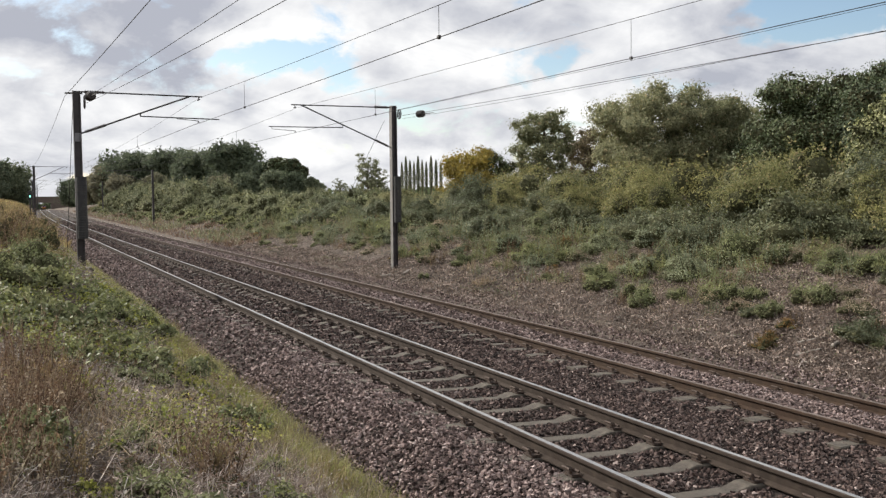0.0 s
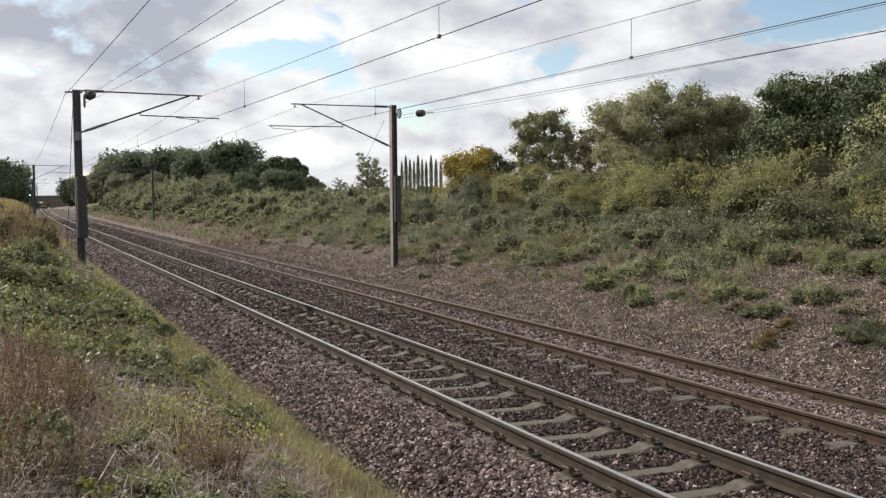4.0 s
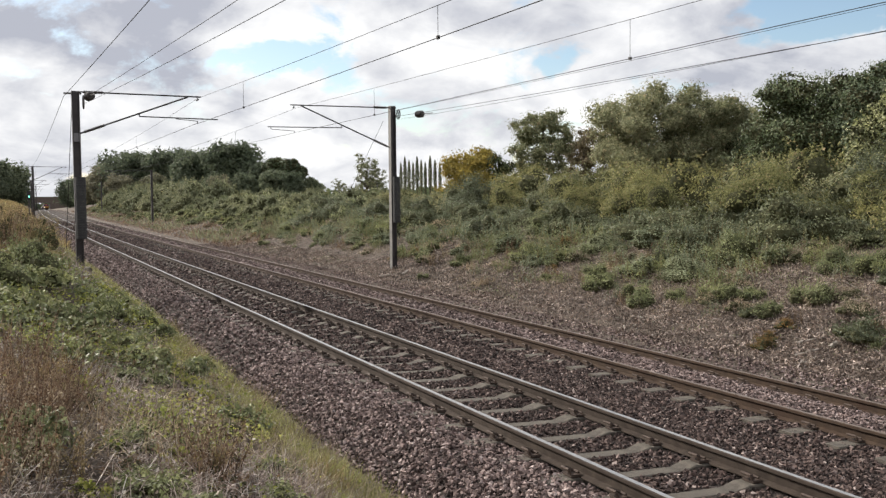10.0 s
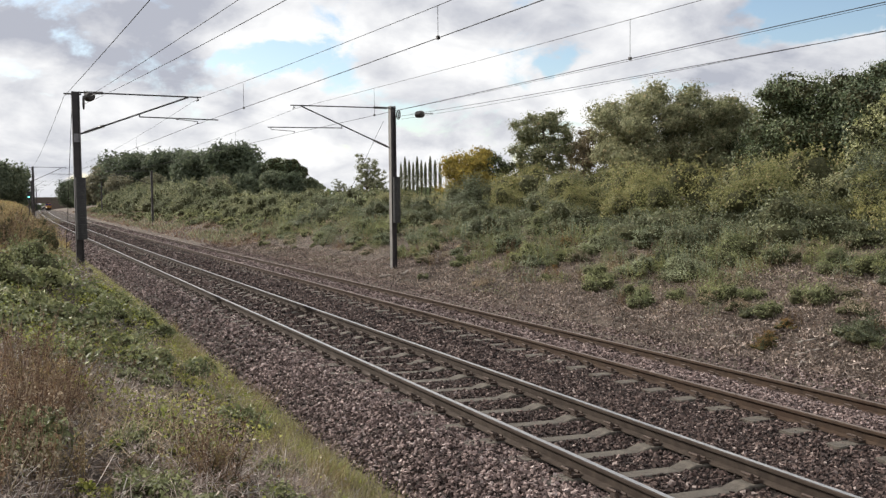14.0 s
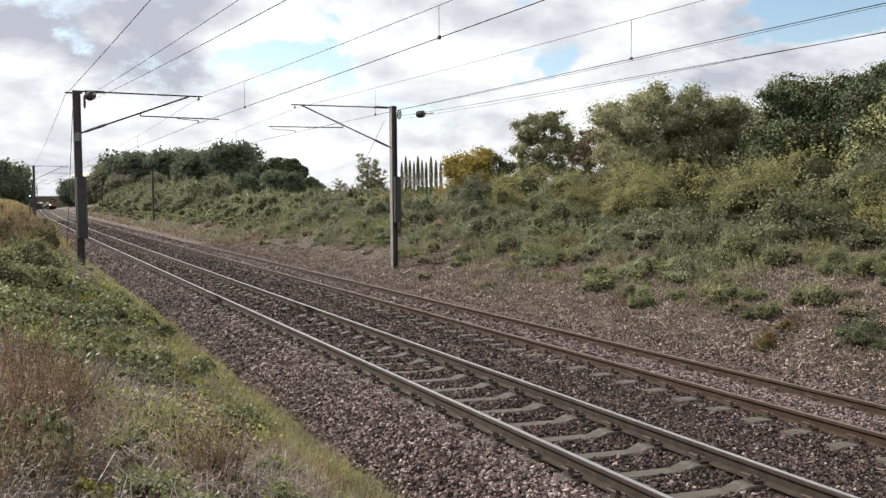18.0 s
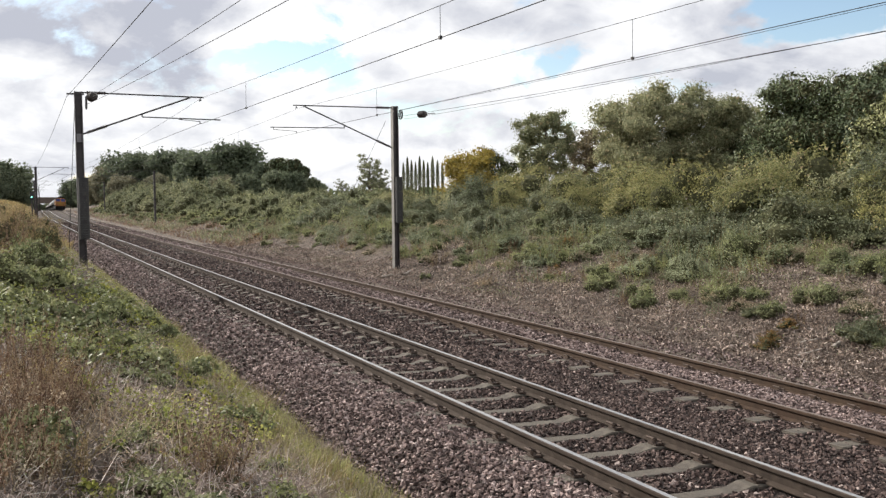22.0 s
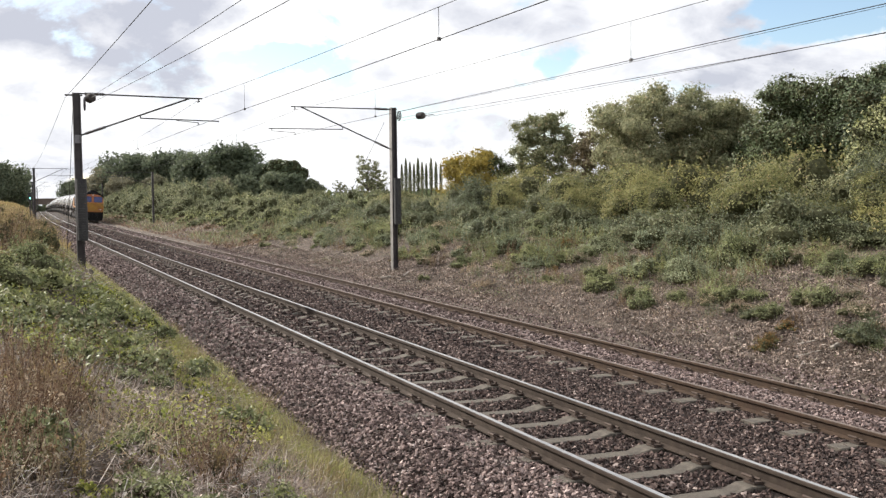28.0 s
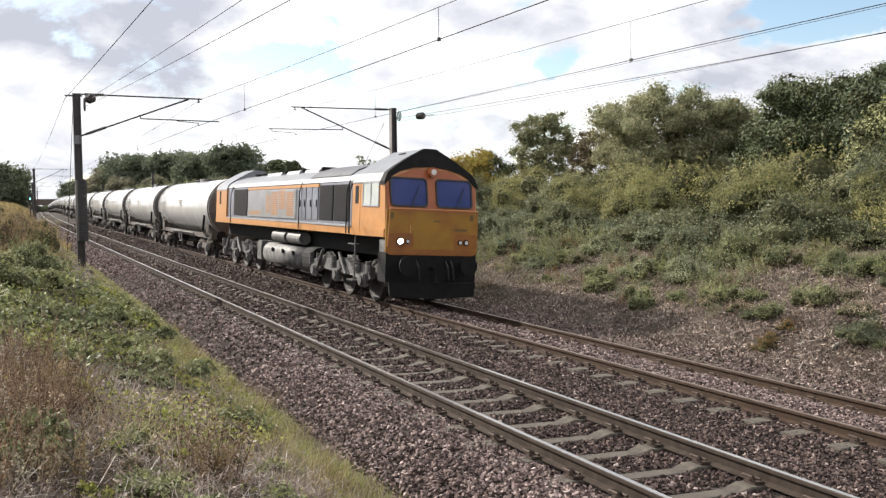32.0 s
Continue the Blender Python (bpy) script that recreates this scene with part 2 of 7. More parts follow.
GREEN = {
    "oak": [(0.0, (0.066, 0.091, 0.050)), (0.5, (0.110, 0.148, 0.075)), (0.92, (0.172, 0.215, 0.109)), (1.0, (0.258, 0.276, 0.161))],
    "ash": [(0.0, (0.209, 0.219, 0.125)), (0.5, (0.307, 0.316, 0.180)), (0.92, (0.427, 0.411, 0.239)), (1.0, (0.519, 0.405, 0.244))],
    "russet": [(0.0, (0.150, 0.126, 0.079)), (0.5, (0.228, 0.186, 0.112)), (1.0, (0.312, 0.240, 0.145))],
    "hedge": [(0.0, (0.156, 0.161, 0.071)), (0.45, (0.247, 0.247, 0.104)), (0.9, (0.358, 0.340, 0.145)), (1.0, (0.415, 0.311, 0.174))],
    "yellow": [(0.0, (0.210, 0.172, 0.050)), (0.5, (0.319, 0.251, 0.061)), (0.88, (0.403, 0.316, 0.077)), (1.0, (0.202, 0.233, 0.088))],
    # dark leaves, darkened further for the hollow shade below the hedge
    "thorn": [(0.0, (0.074, 0.086, 0.048)), (0.5, (0.143, 0.162, 0.090)), (0.9, (0.224, 0.246, 0.146)), (1.0, (0.291, 0.308, 0.202))],
    "bramble": [(0.0, (0.127, 0.142, 0.067)), (0.5, (0.234, 0.259, 0.123)), (0.88, (0.370, 0.387, 0.196)), (1.0, (0.604, 0.604, 0.408))],
    "nettle": [(0.0, (0.161, 0.184, 0.084)), (0.5, (0.263, 0.293, 0.134)), (1.0, (0.403, 0.417, 0.205))],
    "sage": [(0.0, (0.182, 0.207, 0.130)), (0.5, (0.290, 0.327, 0.207)), (1.0, (0.456, 0.488, 0.341))],
    "pale": [(0.0, (0.132, 0.145, 0.085)), (0.5, (0.220, 0.235, 0.134)), (0.9, (0.319, 0.332, 0.204)), (1.0, (0.407, 0.424, 0.308))],
    "grass": [(0.0, (0.20, 0.205, 0.075)), (0.6, (0.33, 0.33, 0.13)), (1.0, (0.50, 0.46, 0.24))],
    "olive": [(0.0, (0.152, 0.119, 0.060)), (0.6, (0.278, 0.216, 0.110)), (1.0, (0.455, 0.352, 0.190))],
    "dry": [(0.0, (0.214, 0.163, 0.116)), (0.5, (0.377, 0.302, 0.220)), (1.0, (0.579, 0.498, 0.377))],
    "dock": [(0.0, (0.098, 0.057, 0.039)), (0.4, (0.184, 0.115, 0.076)), (0.8, (0.310, 0.213, 0.142)), (1.0, (0.460, 0.356, 0.251))],
    "litter": [(0.0, (0.119, 0.090, 0.077)), (0.5, (0.297, 0.236, 0.204)), (0.85, (0.558, 0.466, 0.413)), (1.0, (0.750, 0.729, 0.671))],
    "bark_bits": [(0.0, (0.056, 0.042, 0.035)), (0.5, (0.206, 0.158, 0.134)), (0.85, (0.425, 0.342, 0.300)), (1.0, (0.625, 0.540, 0.492))],
    # leaf colours of the far wood, lightened to stand for distance haze
    "far_wood_hazy": [(0.0, (0.098, 0.122, 0.081)), (0.5, (0.150, 0.179, 0.115)), (1.0, (0.221, 0.252, 0.155))],
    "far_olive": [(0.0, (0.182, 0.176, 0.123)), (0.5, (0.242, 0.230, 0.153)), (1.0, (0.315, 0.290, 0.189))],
    "orange_leaf": [(0.0, (0.20, 0.12, 0.045)), (1.0, (0.34, 0.22, 0.09))],
    "lime": [(0.0, (0.198, 0.231, 0.055)), (0.6, (0.352, 0.374, 0.090)), (1.0, (0.506, 0.495, 0.150))],
}
GLOSS = {"oak": 0.6, "bramble": 0.56, "thorn": 0.58, "nettle": 0.62}
PASSES = {"litter": 0.08, "bark_bits": 0.02, "dock": 0.15, "grass": 0.3, "lime": 0.4, "olive": 0.4, "dry": 0.35, "orange_leaf": 0.4, "yellow": 0.4, "ash": 0.38, "hedge": 0.35}
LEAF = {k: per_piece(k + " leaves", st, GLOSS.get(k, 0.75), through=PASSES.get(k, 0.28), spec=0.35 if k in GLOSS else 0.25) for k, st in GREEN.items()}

# ---- the line of the railway ----
GAUGE = 1.505
NEAR_A, FAR_MID = 4.802, 9.653
RAILS = [("near", 0.0, 0.0), ("near", GAUGE, -0.067), ("far", 4.099, -0.267), ("far", 5.604, -0.349)]


def bend(y):
    """Sideways drift of the line: straight, then an easy curve to the right."""
    return 0.0165 * ((y - 130.0) + np.sqrt((y - 130.0) ** 2 + 3600.0)) - 0.218


def fall(y):
    """The line's height: level, then falling gently in the distance."""
    e = np.clip(y - 190.0, 0.0, 120.0)
    return -4.7e-5 * e * e - 0.0113 * np.clip(y - 310.0, 0.0, None)


def smooth(v, a, b):
    t = np.clip((v - a) / (b - a), 0.0, 1.0)
    return t * t * (3 - 2 * t)


S_NEAR = [(-400, 3.0), (-80, 2.2), (-5, 1.5), (-1.5, 1.15), (0, 0.8), (1.4, 0.3), (2.5, -0.15), (3.3, -0.5), (3.8, -0.6), (11.0, -0.75), (11.7, -0.58), (12.3, -0.5), (13.5, -0.22), (16, 0.4), (19, 1.0), (25, 1.5), (60, 2.0), (400, 4.0)]
S_FAR = [(-400, 4.0), (-80, 3.2), (-5, 2.3), (-1.5, 1.9), (0, 1.6), (1.4, 0.95), (2.5, 0.15), (3.3, -0.45), (3.8, -0.6), (11.0, -0.75), (11.7, -0.58), (12.3, -0.52), (13.5, -0.30), (16, 0.35), (19, 0.95), (25, 1.5), (60, 2.0), (400, 4.0)]


def ground_z(x, y):
    """Height of the open ground."""
    x, y = np.asarray(x, float), np.asarray(y, float)
    s = x - bend(y)
    a = np.interp(s, [k for k, _ in S_NEAR], [z for _, z in S_NEAR])
    b = np.interp(s, [k for k, _ in S_FAR], [z for _, z in S_FAR])
    w = smooth(y, 9.0, 26.0)
    z = a * (1 - w) + b * w
    rough = 0.05 * np.sin(x * 1.9 + y * 0.7) * np.sin(y * 1.3 - x * 0.4) + 0.09 * np.sin(x * 0.61 + 1.3) * np.sin(y * 0.37 + 0.5)
    off = np.where((s > 3.0) & (s < 12.3), 0.0, 1.0)
    return z + fall(y) + rough * off


def part(name, bm, material, parent, label=""):
    """Links a bmesh, or a finished mesh, as one mesh object under a thing."""
    if isinstance(bm, bpy.types.Mesh):
        me = bm
    else:
        me = bpy.data.meshes.new(name)
        bm.to_mesh(me)
        bm.free()
    if material is not None and not me.materials:
        me.materials.append(material)
    ob = new(name, me)
    ob.parent = parent
    if label:
        ob["label"] = label
    return ob


def empty(name, m, label, category, group="", kind=""):
    ob = new(name)
    ob.empty_display_size = 0.2
    ob.matrix_world = m
    return tagged(ob, label, category, group, kind)


def mesh_of(name, verts, faces, material=None, smooth_shade=False):
    """A mesh from arrays: verts (n, 3), faces (m, 3 or 4)."""
    me = bpy.data.meshes.new(name)
    verts, faces = np.asarray(verts, np.float32), np.asarray(faces, np.int32)
    k = faces.shape[1]
    me.vertices.add(len(verts))
    me.vertices.foreach_set("co", verts.ravel())
    me.loops.add(faces.size)
    me.loops.foreach_set("vertex_index", faces.ravel())
    me.polygons.add(len(faces))
    me.polygons.foreach_set("loop_start", np.arange(0, faces.size, k, dtype=np.int32))
    me.polygons.foreach_set("use_smooth", np.full(len(faces), smooth_shade))
    me.update(calc_edges=True)
    if material is not None:
        me.materials.append(material)
    return me


def box(bm, x0, x1, y0, y1, z0, z1, bevel=0.0):
    r = bmesh.ops.create_cube(bm, size=1.0)
    bmesh.ops.transform(bm, matrix=Matrix.Translation(((x0 + x1) / 2, (y0 + y1) / 2, (z0 + z1) / 2)) @ Matrix.Diagonal((abs(x1 - x0), abs(y1 - y0), abs(z1 - z0), 1)), verts=r["verts"])
    if bevel:
        es = list({e for v in r["verts"] for e in v.link_edges})
        bmesh.ops.bevel(bm, geom=es, offset=bevel, segments=2, affect="EDGES")
    return bm


def boxed(*a, bevel=0.0):
    return box(bmesh.new(), *a, bevel=bevel)


def rod(bm, a, b, r, seg=8, r2=None):
    """A round bar from a to b."""
    a, b = Vector(a), Vector(b)
    d = b - a
    m = Matrix.Translation((a + b) / 2) @ d.to_track_quat("Z", "Y").to_matrix().to_4x4()
    bmesh.ops.create_cone(bm, cap_ends=True, segments=seg, radius1=r, radius2=r if r2 is None else r2, depth=d.length, matrix=m)
    return bm


def rodded(a, b, r, seg=8, r2=None):
    return rod(bmesh.new(), a, b, r, seg, r2)


def sweep(name, profile, path, material, closed=True):
    """A profile (across, up) swept along points of a path that runs mainly in y."""
    path, prof = np.asarray(path, float), np.asarray(profile, float)
    n, k = len(path), len(prof)
    v = np.zeros((n, k, 3))
    v[:, :, 0] = path[:, None, 0] + prof[None, :, 0]
    v[:, :, 1] = path[:, None, 1]
    v[:, :, 2] = path[:, None, 2] + prof[None, :, 1]
    i = np.arange(n - 1)[:, None] * k
    j = np.arange(k if closed else k - 1)[None, :]
    j2 = (j + 1) % k
    f = np.stack([i + j, i + j2, i + k + j2, i + k + j], -1).reshape(-1, 4)
    return mesh_of(name, v.reshape(-1, 3), f, material)


def scatter(tv, tf, pos, rot, size):
    """Copies of a small template, as arrays of vertices and faces."""
    tv, tf = np.asarray(tv, float), np.asarray(tf, int)
    n, k = len(pos), len(tv)
    size = np.asarray(size, float)
    if size.ndim == 1:
        size = np.repeat(size[:, None], 3, 1)
    v = np.einsum("nij,nkj->nki", rot, tv[None] * size[:, None, :]) + pos[:, None, :]
    f = (tf[None] + (np.arange(n) * k)[:, None, None]).reshape(-1, tf.shape[1])
    return v.reshape(-1, 3), f


Y_LINE = np.concatenate([np.arange(-12, 60, 2.0), np.arange(60, 200, 5.0), np.arange(200, 960, 15.0)])


def line_path(offset, z, ys=Y_LINE):
    return np.stack([NEAR_A + offset + bend(ys), ys, z + fall(ys)], -1)


# ---- ground ----
def make_ground():
    s = np.unique(np.concatenate([np.array([-600, -300, -150, -80, -40, -20, -12]), np.arange(-8, 30, 0.5), np.arange(30, 60, 3), np.array([70, 90, 130, 200, 350, 600, 1200])]))
    y = np.concatenate([np.array([-600, -200, -80, -40]), np.arange(-20, 60, 0.7), np.arange(60, 200, 4), np.arange(200, 900, 20), np.array([1000, 1300, 1800, 2500])])
    S, Y = np.meshgrid(s, y)
    X = S + bend(Y)
    Z = ground_z(X, Y)
    n, k = S.shape
    i = np.arange(n - 1)[:, None] * k + np.arange(k - 1)[None, :]
    f = np.stack([i, i + 1, i + k + 1, i + k], -1).reshape(-1, 4)
    ob = new("ground", mesh_of("ground", np.stack([X, Y, Z], -1).reshape(-1, 3), f, M["soil"], True))
    tagged(ob, "rough earth banks with dead litter beside the railway", "ground", kind="structure")


make_ground()

BED = [(3.1, -0.66), (3.4, -0.50), (3.85, -0.25), (4.2, -0.165), (4.5, -0.17), (4.66, -0.19), (4.8, -0.20), (5.1, -0.235), (6.0, -0.265), (6.3, -0.255), (6.45, -0.215), (6.95, -0.25), (7.3, -0.34), (7.9, -0.44), (8.35, -0.445), (8.85, -0.435), (9.2, -0.425), (9.9, -0.455), (10.25, -0.50), (10.45, -0.525), (10.95, -0.54), (11.15, -0.66)]
ys = np.concatenate([np.arange(-12, 60, 1.0), np.arange(60, 960, 8.0)])
bed = new("ballast_bed", sweep("ballast_bed", [(s - NEAR_A, z) for s, z in BED], line_path(0, 0, ys), M["ballast_bed"], False))
tagged(bed, "bed of grey-brown crushed stone under two tracks", "ballast", kind="structure")
cess = new("cess_path", sweep("cess_path", [(s - NEAR_A, z) for s, z in ((10.95, -0.70), (11.02, -0.58), (11.2, -0.535), (11.5, -0.53), (11.7, -0.66))], line_path(0, 0, ys), M["cess"], False))
tagged(cess, "narrow sandy walkway beside the far track", "path", kind="structure")

# ---- tracks ----
RAIL_PROFILE = [(-0.07, -0.159), (0.07, -0.159), (0.07, -0.147), (0.01, -0.128), (0.009, -0.05), (0.035, -0.036), (0.035, -0.008), (0.026, 0.0), (-0.026, 0.0), (-0.035, -0.008), (-0.035, -0.036), (-0.009, -0.05), (-0.01, -0.128), (-0.07, -0.147)]


def make_rail(parent, offset, z, top):
    me = sweep("rail", RAIL_PROFILE, line_path(offset, z), M["rail_side" if top is M["rail_top"] else "rail_side_rusty"])
    me.materials.append(top)
    k = len(RAIL_PROFILE)
    idx = np.arange(len(me.polygons)) % k
    me.polygons.foreach_set("material_index", np.where(idx == 7, 1, 0).astype(np.int32))
    part("rail", me, None, parent, "long steel rail with a worn head")


def sleeper_mesh():
    bm = bmesh.new()
    # deep at the rail seats, waisted in the middle
    sec = [(-1.25, 0.0), (-0.98, 0.01), (-0.52, 0.012), (-0.35, -0.035), (0.35, -0.035), (0.52, 0.012), (0.98, 0.01), (1.25, 0.0)]
    rings = []
    for x, z in sec:
        w = 0.115 if abs(x) > 0.4 else 0.10
        rings.append([bm.verts.new((x, -w - 0.025, z - 0.2)), bm.verts.new((x, -w, z - 0.01)), bm.verts.new((x, -w + 0.015, z)), bm.verts.new((x, w - 0.015, z)), bm.verts.new((x, w, z - 0.01)), bm.verts.new((x, w + 0.025, z - 0.2))])
    for a, b in zip(rings, rings[1:]):
        for i in range(5):
            bm.faces.new((a[i], a[i + 1], b[i + 1], b[i]))
    bm.faces.new(rings[0][::-1]), bm.faces.new(rings[-1])
    me = bpy.data.meshes.new("sleeper")
    bm.to_mesh(me), bm.free()
    me.materials.append(M["sleeper"])
    return me


def clip_mesh():
    bm = bmesh.new()
    box(bm, -0.055, 0.03, -0.06, 0.06, 0.0, 0.022, 0.006)
    pts = [(-0.06, -0.05, 0.03), (-0.075, -0.05, 0.055), (-0.075, 0.045, 0.055), (-0.03, 0.05, 0.045), (0.015, 0.02, 0.03), (0.02, -0.03, 0.028)]
    for a, b in zip(pts, pts[1:]):
        rod(bm, a, b, 0.011, 5)
    me = bpy.data.meshes.new("rail_clip")
    bm.to_mesh(me), bm.free()
    me.materials.append(M["clip"])
    return me


SLEEPER, CLIP = sleeper_mesh(), clip_mesh()
BLOCK_V = [(-0.05, -0.09, -0.03), (0.05, -0.09, -0.03), (0.05, 0.09, -0.03), (-0.05, 0.09, -0.03), (-0.03, -0.07, 0.05), (0.03, -0.07, 0.05), (0.03, 0.07, 0.05), (-0.03, 0.07, 0.05)]
BLOCK_F = [(0, 3, 2, 1), (4, 5, 6, 7), (0, 1, 5, 4), (1, 2, 6, 5), (2, 3, 7, 6), (3, 0, 4, 7)]


def make_track(name, label, o1, z1, o2, z2, pitch, start, count, top, clips_to):
    tr = empty(name, Matrix(), label, "railway track", kind="structure")
    make_rail(tr, o1, z1, top), make_rail(tr, o2, z2, top)
    tilt = math.atan2(z2 - z1, o2 - o1)
    rest_v, rest_f, base = [], [], 0
    sv = np.array([v.co for v in SLEEPER.vertices])
    mid = (o1 + o2) / 2
    i0 = math.ceil((start - 3.0) / pitch)
    for i in range(-i0, count):
        y = start + i * pitch
        x, z = NEAR_A + mid + float(bend(y)), (z1 + z2) / 2 - 0.170 + float(fall(y))
        m = Matrix.Translation((x, y, z)) @ Matrix.Rotation(-tilt, 4, "Y")
        if i < 150:
            sl = part("sleeper", SLEEPER, None, tr)
            sl.matrix_world = m
            if y < clips_to:
                for o in (-GAUGE / 2, GAUGE / 2):
                    for side in (-1, 1):
                        c = part("rail_clip", CLIP, None, sl)
                        c.matrix_local = Matrix.Translation((o + side * 0.09, 0, 0.008)) @ (Matrix() if side < 0 else Matrix.Rotation(math.pi, 4, "Z")) @ Matrix.Diagonal((1.3, 1.3, 1.5, 1))
        else:
            r = np.array(m.to_3x3())
            rest_v.append(sv @ r.T + np.array(m.translation))
    far = []
    for i in range(count):
        y = start + i * pitch
        if clips_to <= y < 120:
            for o, z in ((o1, z1), (o2, z2)):
                for side in (-1, 1):
                    far.append((NEAR_A + o + side * 0.085 + float(bend(y)), y, z - 0.135 + float(fall(y))))
    me = mesh_of("rail_clips", *scatter(BLOCK_V, BLOCK_F, np.array(far), np.repeat(np.eye(3)[None], len(far), 0), np.full(len(far), 1.0)), M["clip"])
    part("rail_clips", me, None, tr, "rusty rail clips in the distance")["kind"] = "stuff"
    if rest_v:
        n = len(sv)
        f = []
        for p in SLEEPER.polygons:
            vs = list(p.vertices)
            f += [vs] if len(vs) == 4 else [vs[0:4], [vs[0], vs[3], vs[4], vs[5]]]
        f = np.array(f)
        me = mesh_of("sleepers", np.concatenate(rest_v), np.concatenate([f + n * i for i in range(len(rest_v))]), M["sleeper"])
        ob = part("sleepers", me, None, tr)
        ob["kind"] = "stuff"
    return tr


make_track("track_near", "railway track with polished rails on concrete sleepers", 0.0, 0.0, GAUGE, -0.067, 0.7233, 11.459, 300, M["rail_top"], 34)
make_track("track_far", "railway track with duller brown rails on concrete sleepers", 4.099, -0.267, 5.604, -0.349, 0.6719, 18.2, 330, M["rail_top_dull"], 34)


# ---- overhead line ----
def discs(parent, a, d, n, r, step, near):
    """A ribbed insulator along d from a: single discs on the near masts, one bar on the far ones."""
    a, d = Vector(a), Vector(d).normalized()
    core = part("insulator", rodded(a, a + d * (n * step), r * 0.55, 8), M["porcelain"], parent, "ribbed brown insulator")
    if near:
        for i in range(n):
            p = a + d * (i * step + 0.01)
            part("insulator_disc", rodded(p, p + d * step * 0.55, r, 12, r * 0.8), M["porcelain"], core)


def make_mast(x, y, base, top, side, label, arm_z, wire_x, contact, tube_x, strut_z, reg, reg_z, weights=None):
    """A mast with its bracket. All x and z are of the world: tube_x the top tube's end, reg the register arm's two ends,
    wire_x and contact the wire that it holds."""
    mast = empty("overhead_line_mast", Matrix.Translation((x, y, base)), label, "mast", "overhead line masts")
    H, g, near = top - base, side, weights is not None
    bm = bmesh.new()
    w, d, t = 0.102, 0.12, 0.018
    box(bm, w - t, w, -d, d, -0.6, H), box(bm, -w + t, w - t, -0.012, 0.012, -0.6, H)
    part("post", bm, M["steel"], mast)
    # track-side flange of the far-side mast is coloured lighter, as if sunlit
    part("flange", boxed(-w, -w + t, -d, d, -0.6, H), M["steel_sunlit" if near and g < 0 else "steel"], mast)
    part("concrete_foot", boxed(-0.3, 0.3, -0.3, 0.3, -0.7, 0.02, bevel=0.03), M["sleeper"], mast, "stained concrete footing")
    P = lambda wx, wz: Vector((wx - x, 0, wz - base))
    az = arm_z - base
    t0, t1 = Vector((g * w, 0, az)), P(tube_x, arm_z - 0.02)
    part("top_tube", rodded(t0, t1, 0.021), M["fitting"], mast)
    discs(mast, t0 + Vector((g * 0.12, 0, 0)), (g, 0, 0), 8, 0.05, 0.065, near)
    s0, s1 = P(x + g * w, strut_z), P(tube_x - g * 0.38, arm_z - 0.03)
    part("strut", rodded(s0, s1, 0.024), M["fitting"], mast)
    dirn = (s1 - s0).normalized()
    discs(mast, s0 + dirn * 0.12, dirn, 9, 0.05, 0.065, near)
    r0, r1 = P(reg[0], reg_z), P(reg[1], reg_z - 0.03)
    q = s0 + (s1 - s0) * ((r0.x - s0.x) / (s1.x - s0.x))
    bm = rodded(r0, r1, 0.017)
    rod(bm, r0, q, 0.018)
    part("register_arm", bm, M["fitting"], mast)
    c = P(wire_x, contact)
    k = c.x - g * 0.62 if g > 0 else c.x + g * 0.85
    bm = rodded((k, 0, r0.z - 0.01), (k, 0, c.z + 0.10), 0.012, 6)
    rod(bm, (k, 0, c.z + 0.10), (c.x, 0, c.z + 0.05), 0.010, 6)
    rod(bm, (c.x, 0, c.z + 0.06), (c.x, 0, c.z - 0.01), 0.014, 6)
    part("steady_arm", bm, M["fitting"], mast)
    e = P(tube_x - g * 0.12, arm_z)
    bm = rodded(e, e + Vector((0.02, 0, -0.10)), 0.013, 6)
    rod(bm, e + Vector((-0.03, 0, -0.13)), e + Vector((0.05, 0, -0.09)), 0.020, 6)
    part("wire_clamp", bm, M["fitting"], mast)
    bm = boxed(-0.30, 0.16, -0.03, 0.03, H - 0.09, H - 0.05)
    part("cap_bracket", bm, M["fitting"], mast)
    if weights:
        wz = weights - base
        stack = part("weight_rod", rodded((0.045, -0.27, wz - 0.1), (0.045, -0.27, wz + 1.78), 0.02, 6), M["fitting"], mast)
        for i in range(25):
            z = wz + i * 0.069
            part("weight_disc", rodded((0.045, -0.27, z), (0.045, -0.27, z + 0.066), 0.14, 12), M["weights"], stack, "black disc weight")
        part("weight_cable", rodded((0.045, -0.27, wz + 1.7), (0.045, -0.27, H - 0.35), 0.008, 6), M["wire"], mast)
        wheel = bmesh.new()
        n = 16
        for i in range(n):
            a, b = 2 * math.pi * i / n, 2 * math.pi * (i + 1) / n
            rod(wheel, (0.2, -0.15 + 0.17 * math.cos(a), H - 0.32 + 0.17 * math.sin(a)), (0.2, -0.15 + 0.17 * math.cos(b), H - 0.32 + 0.17 * math.sin(b)), 0.022, 6)
        for a in (0.3, 1.35, 2.4):
            rod(wheel, (0.2, -0.15 - 0.17 * math.cos(a), H - 0.32 - 0.17 * math.sin(a)), (0.2, -0.15 + 0.17 * math.cos(a), H - 0.32 + 0.17 * math.sin(a)), 0.014, 6)
        part("pulley_wheel", wheel, M["steel"], mast, "grey spoked tensioning wheel")
        if g > 0:
            part("tag_plate", boxed(-0.08, 0.08, -0.15, -0.14, H - 1.42, H - 1.18), M["plate"], mast, "small dull grey plate")
    return mast


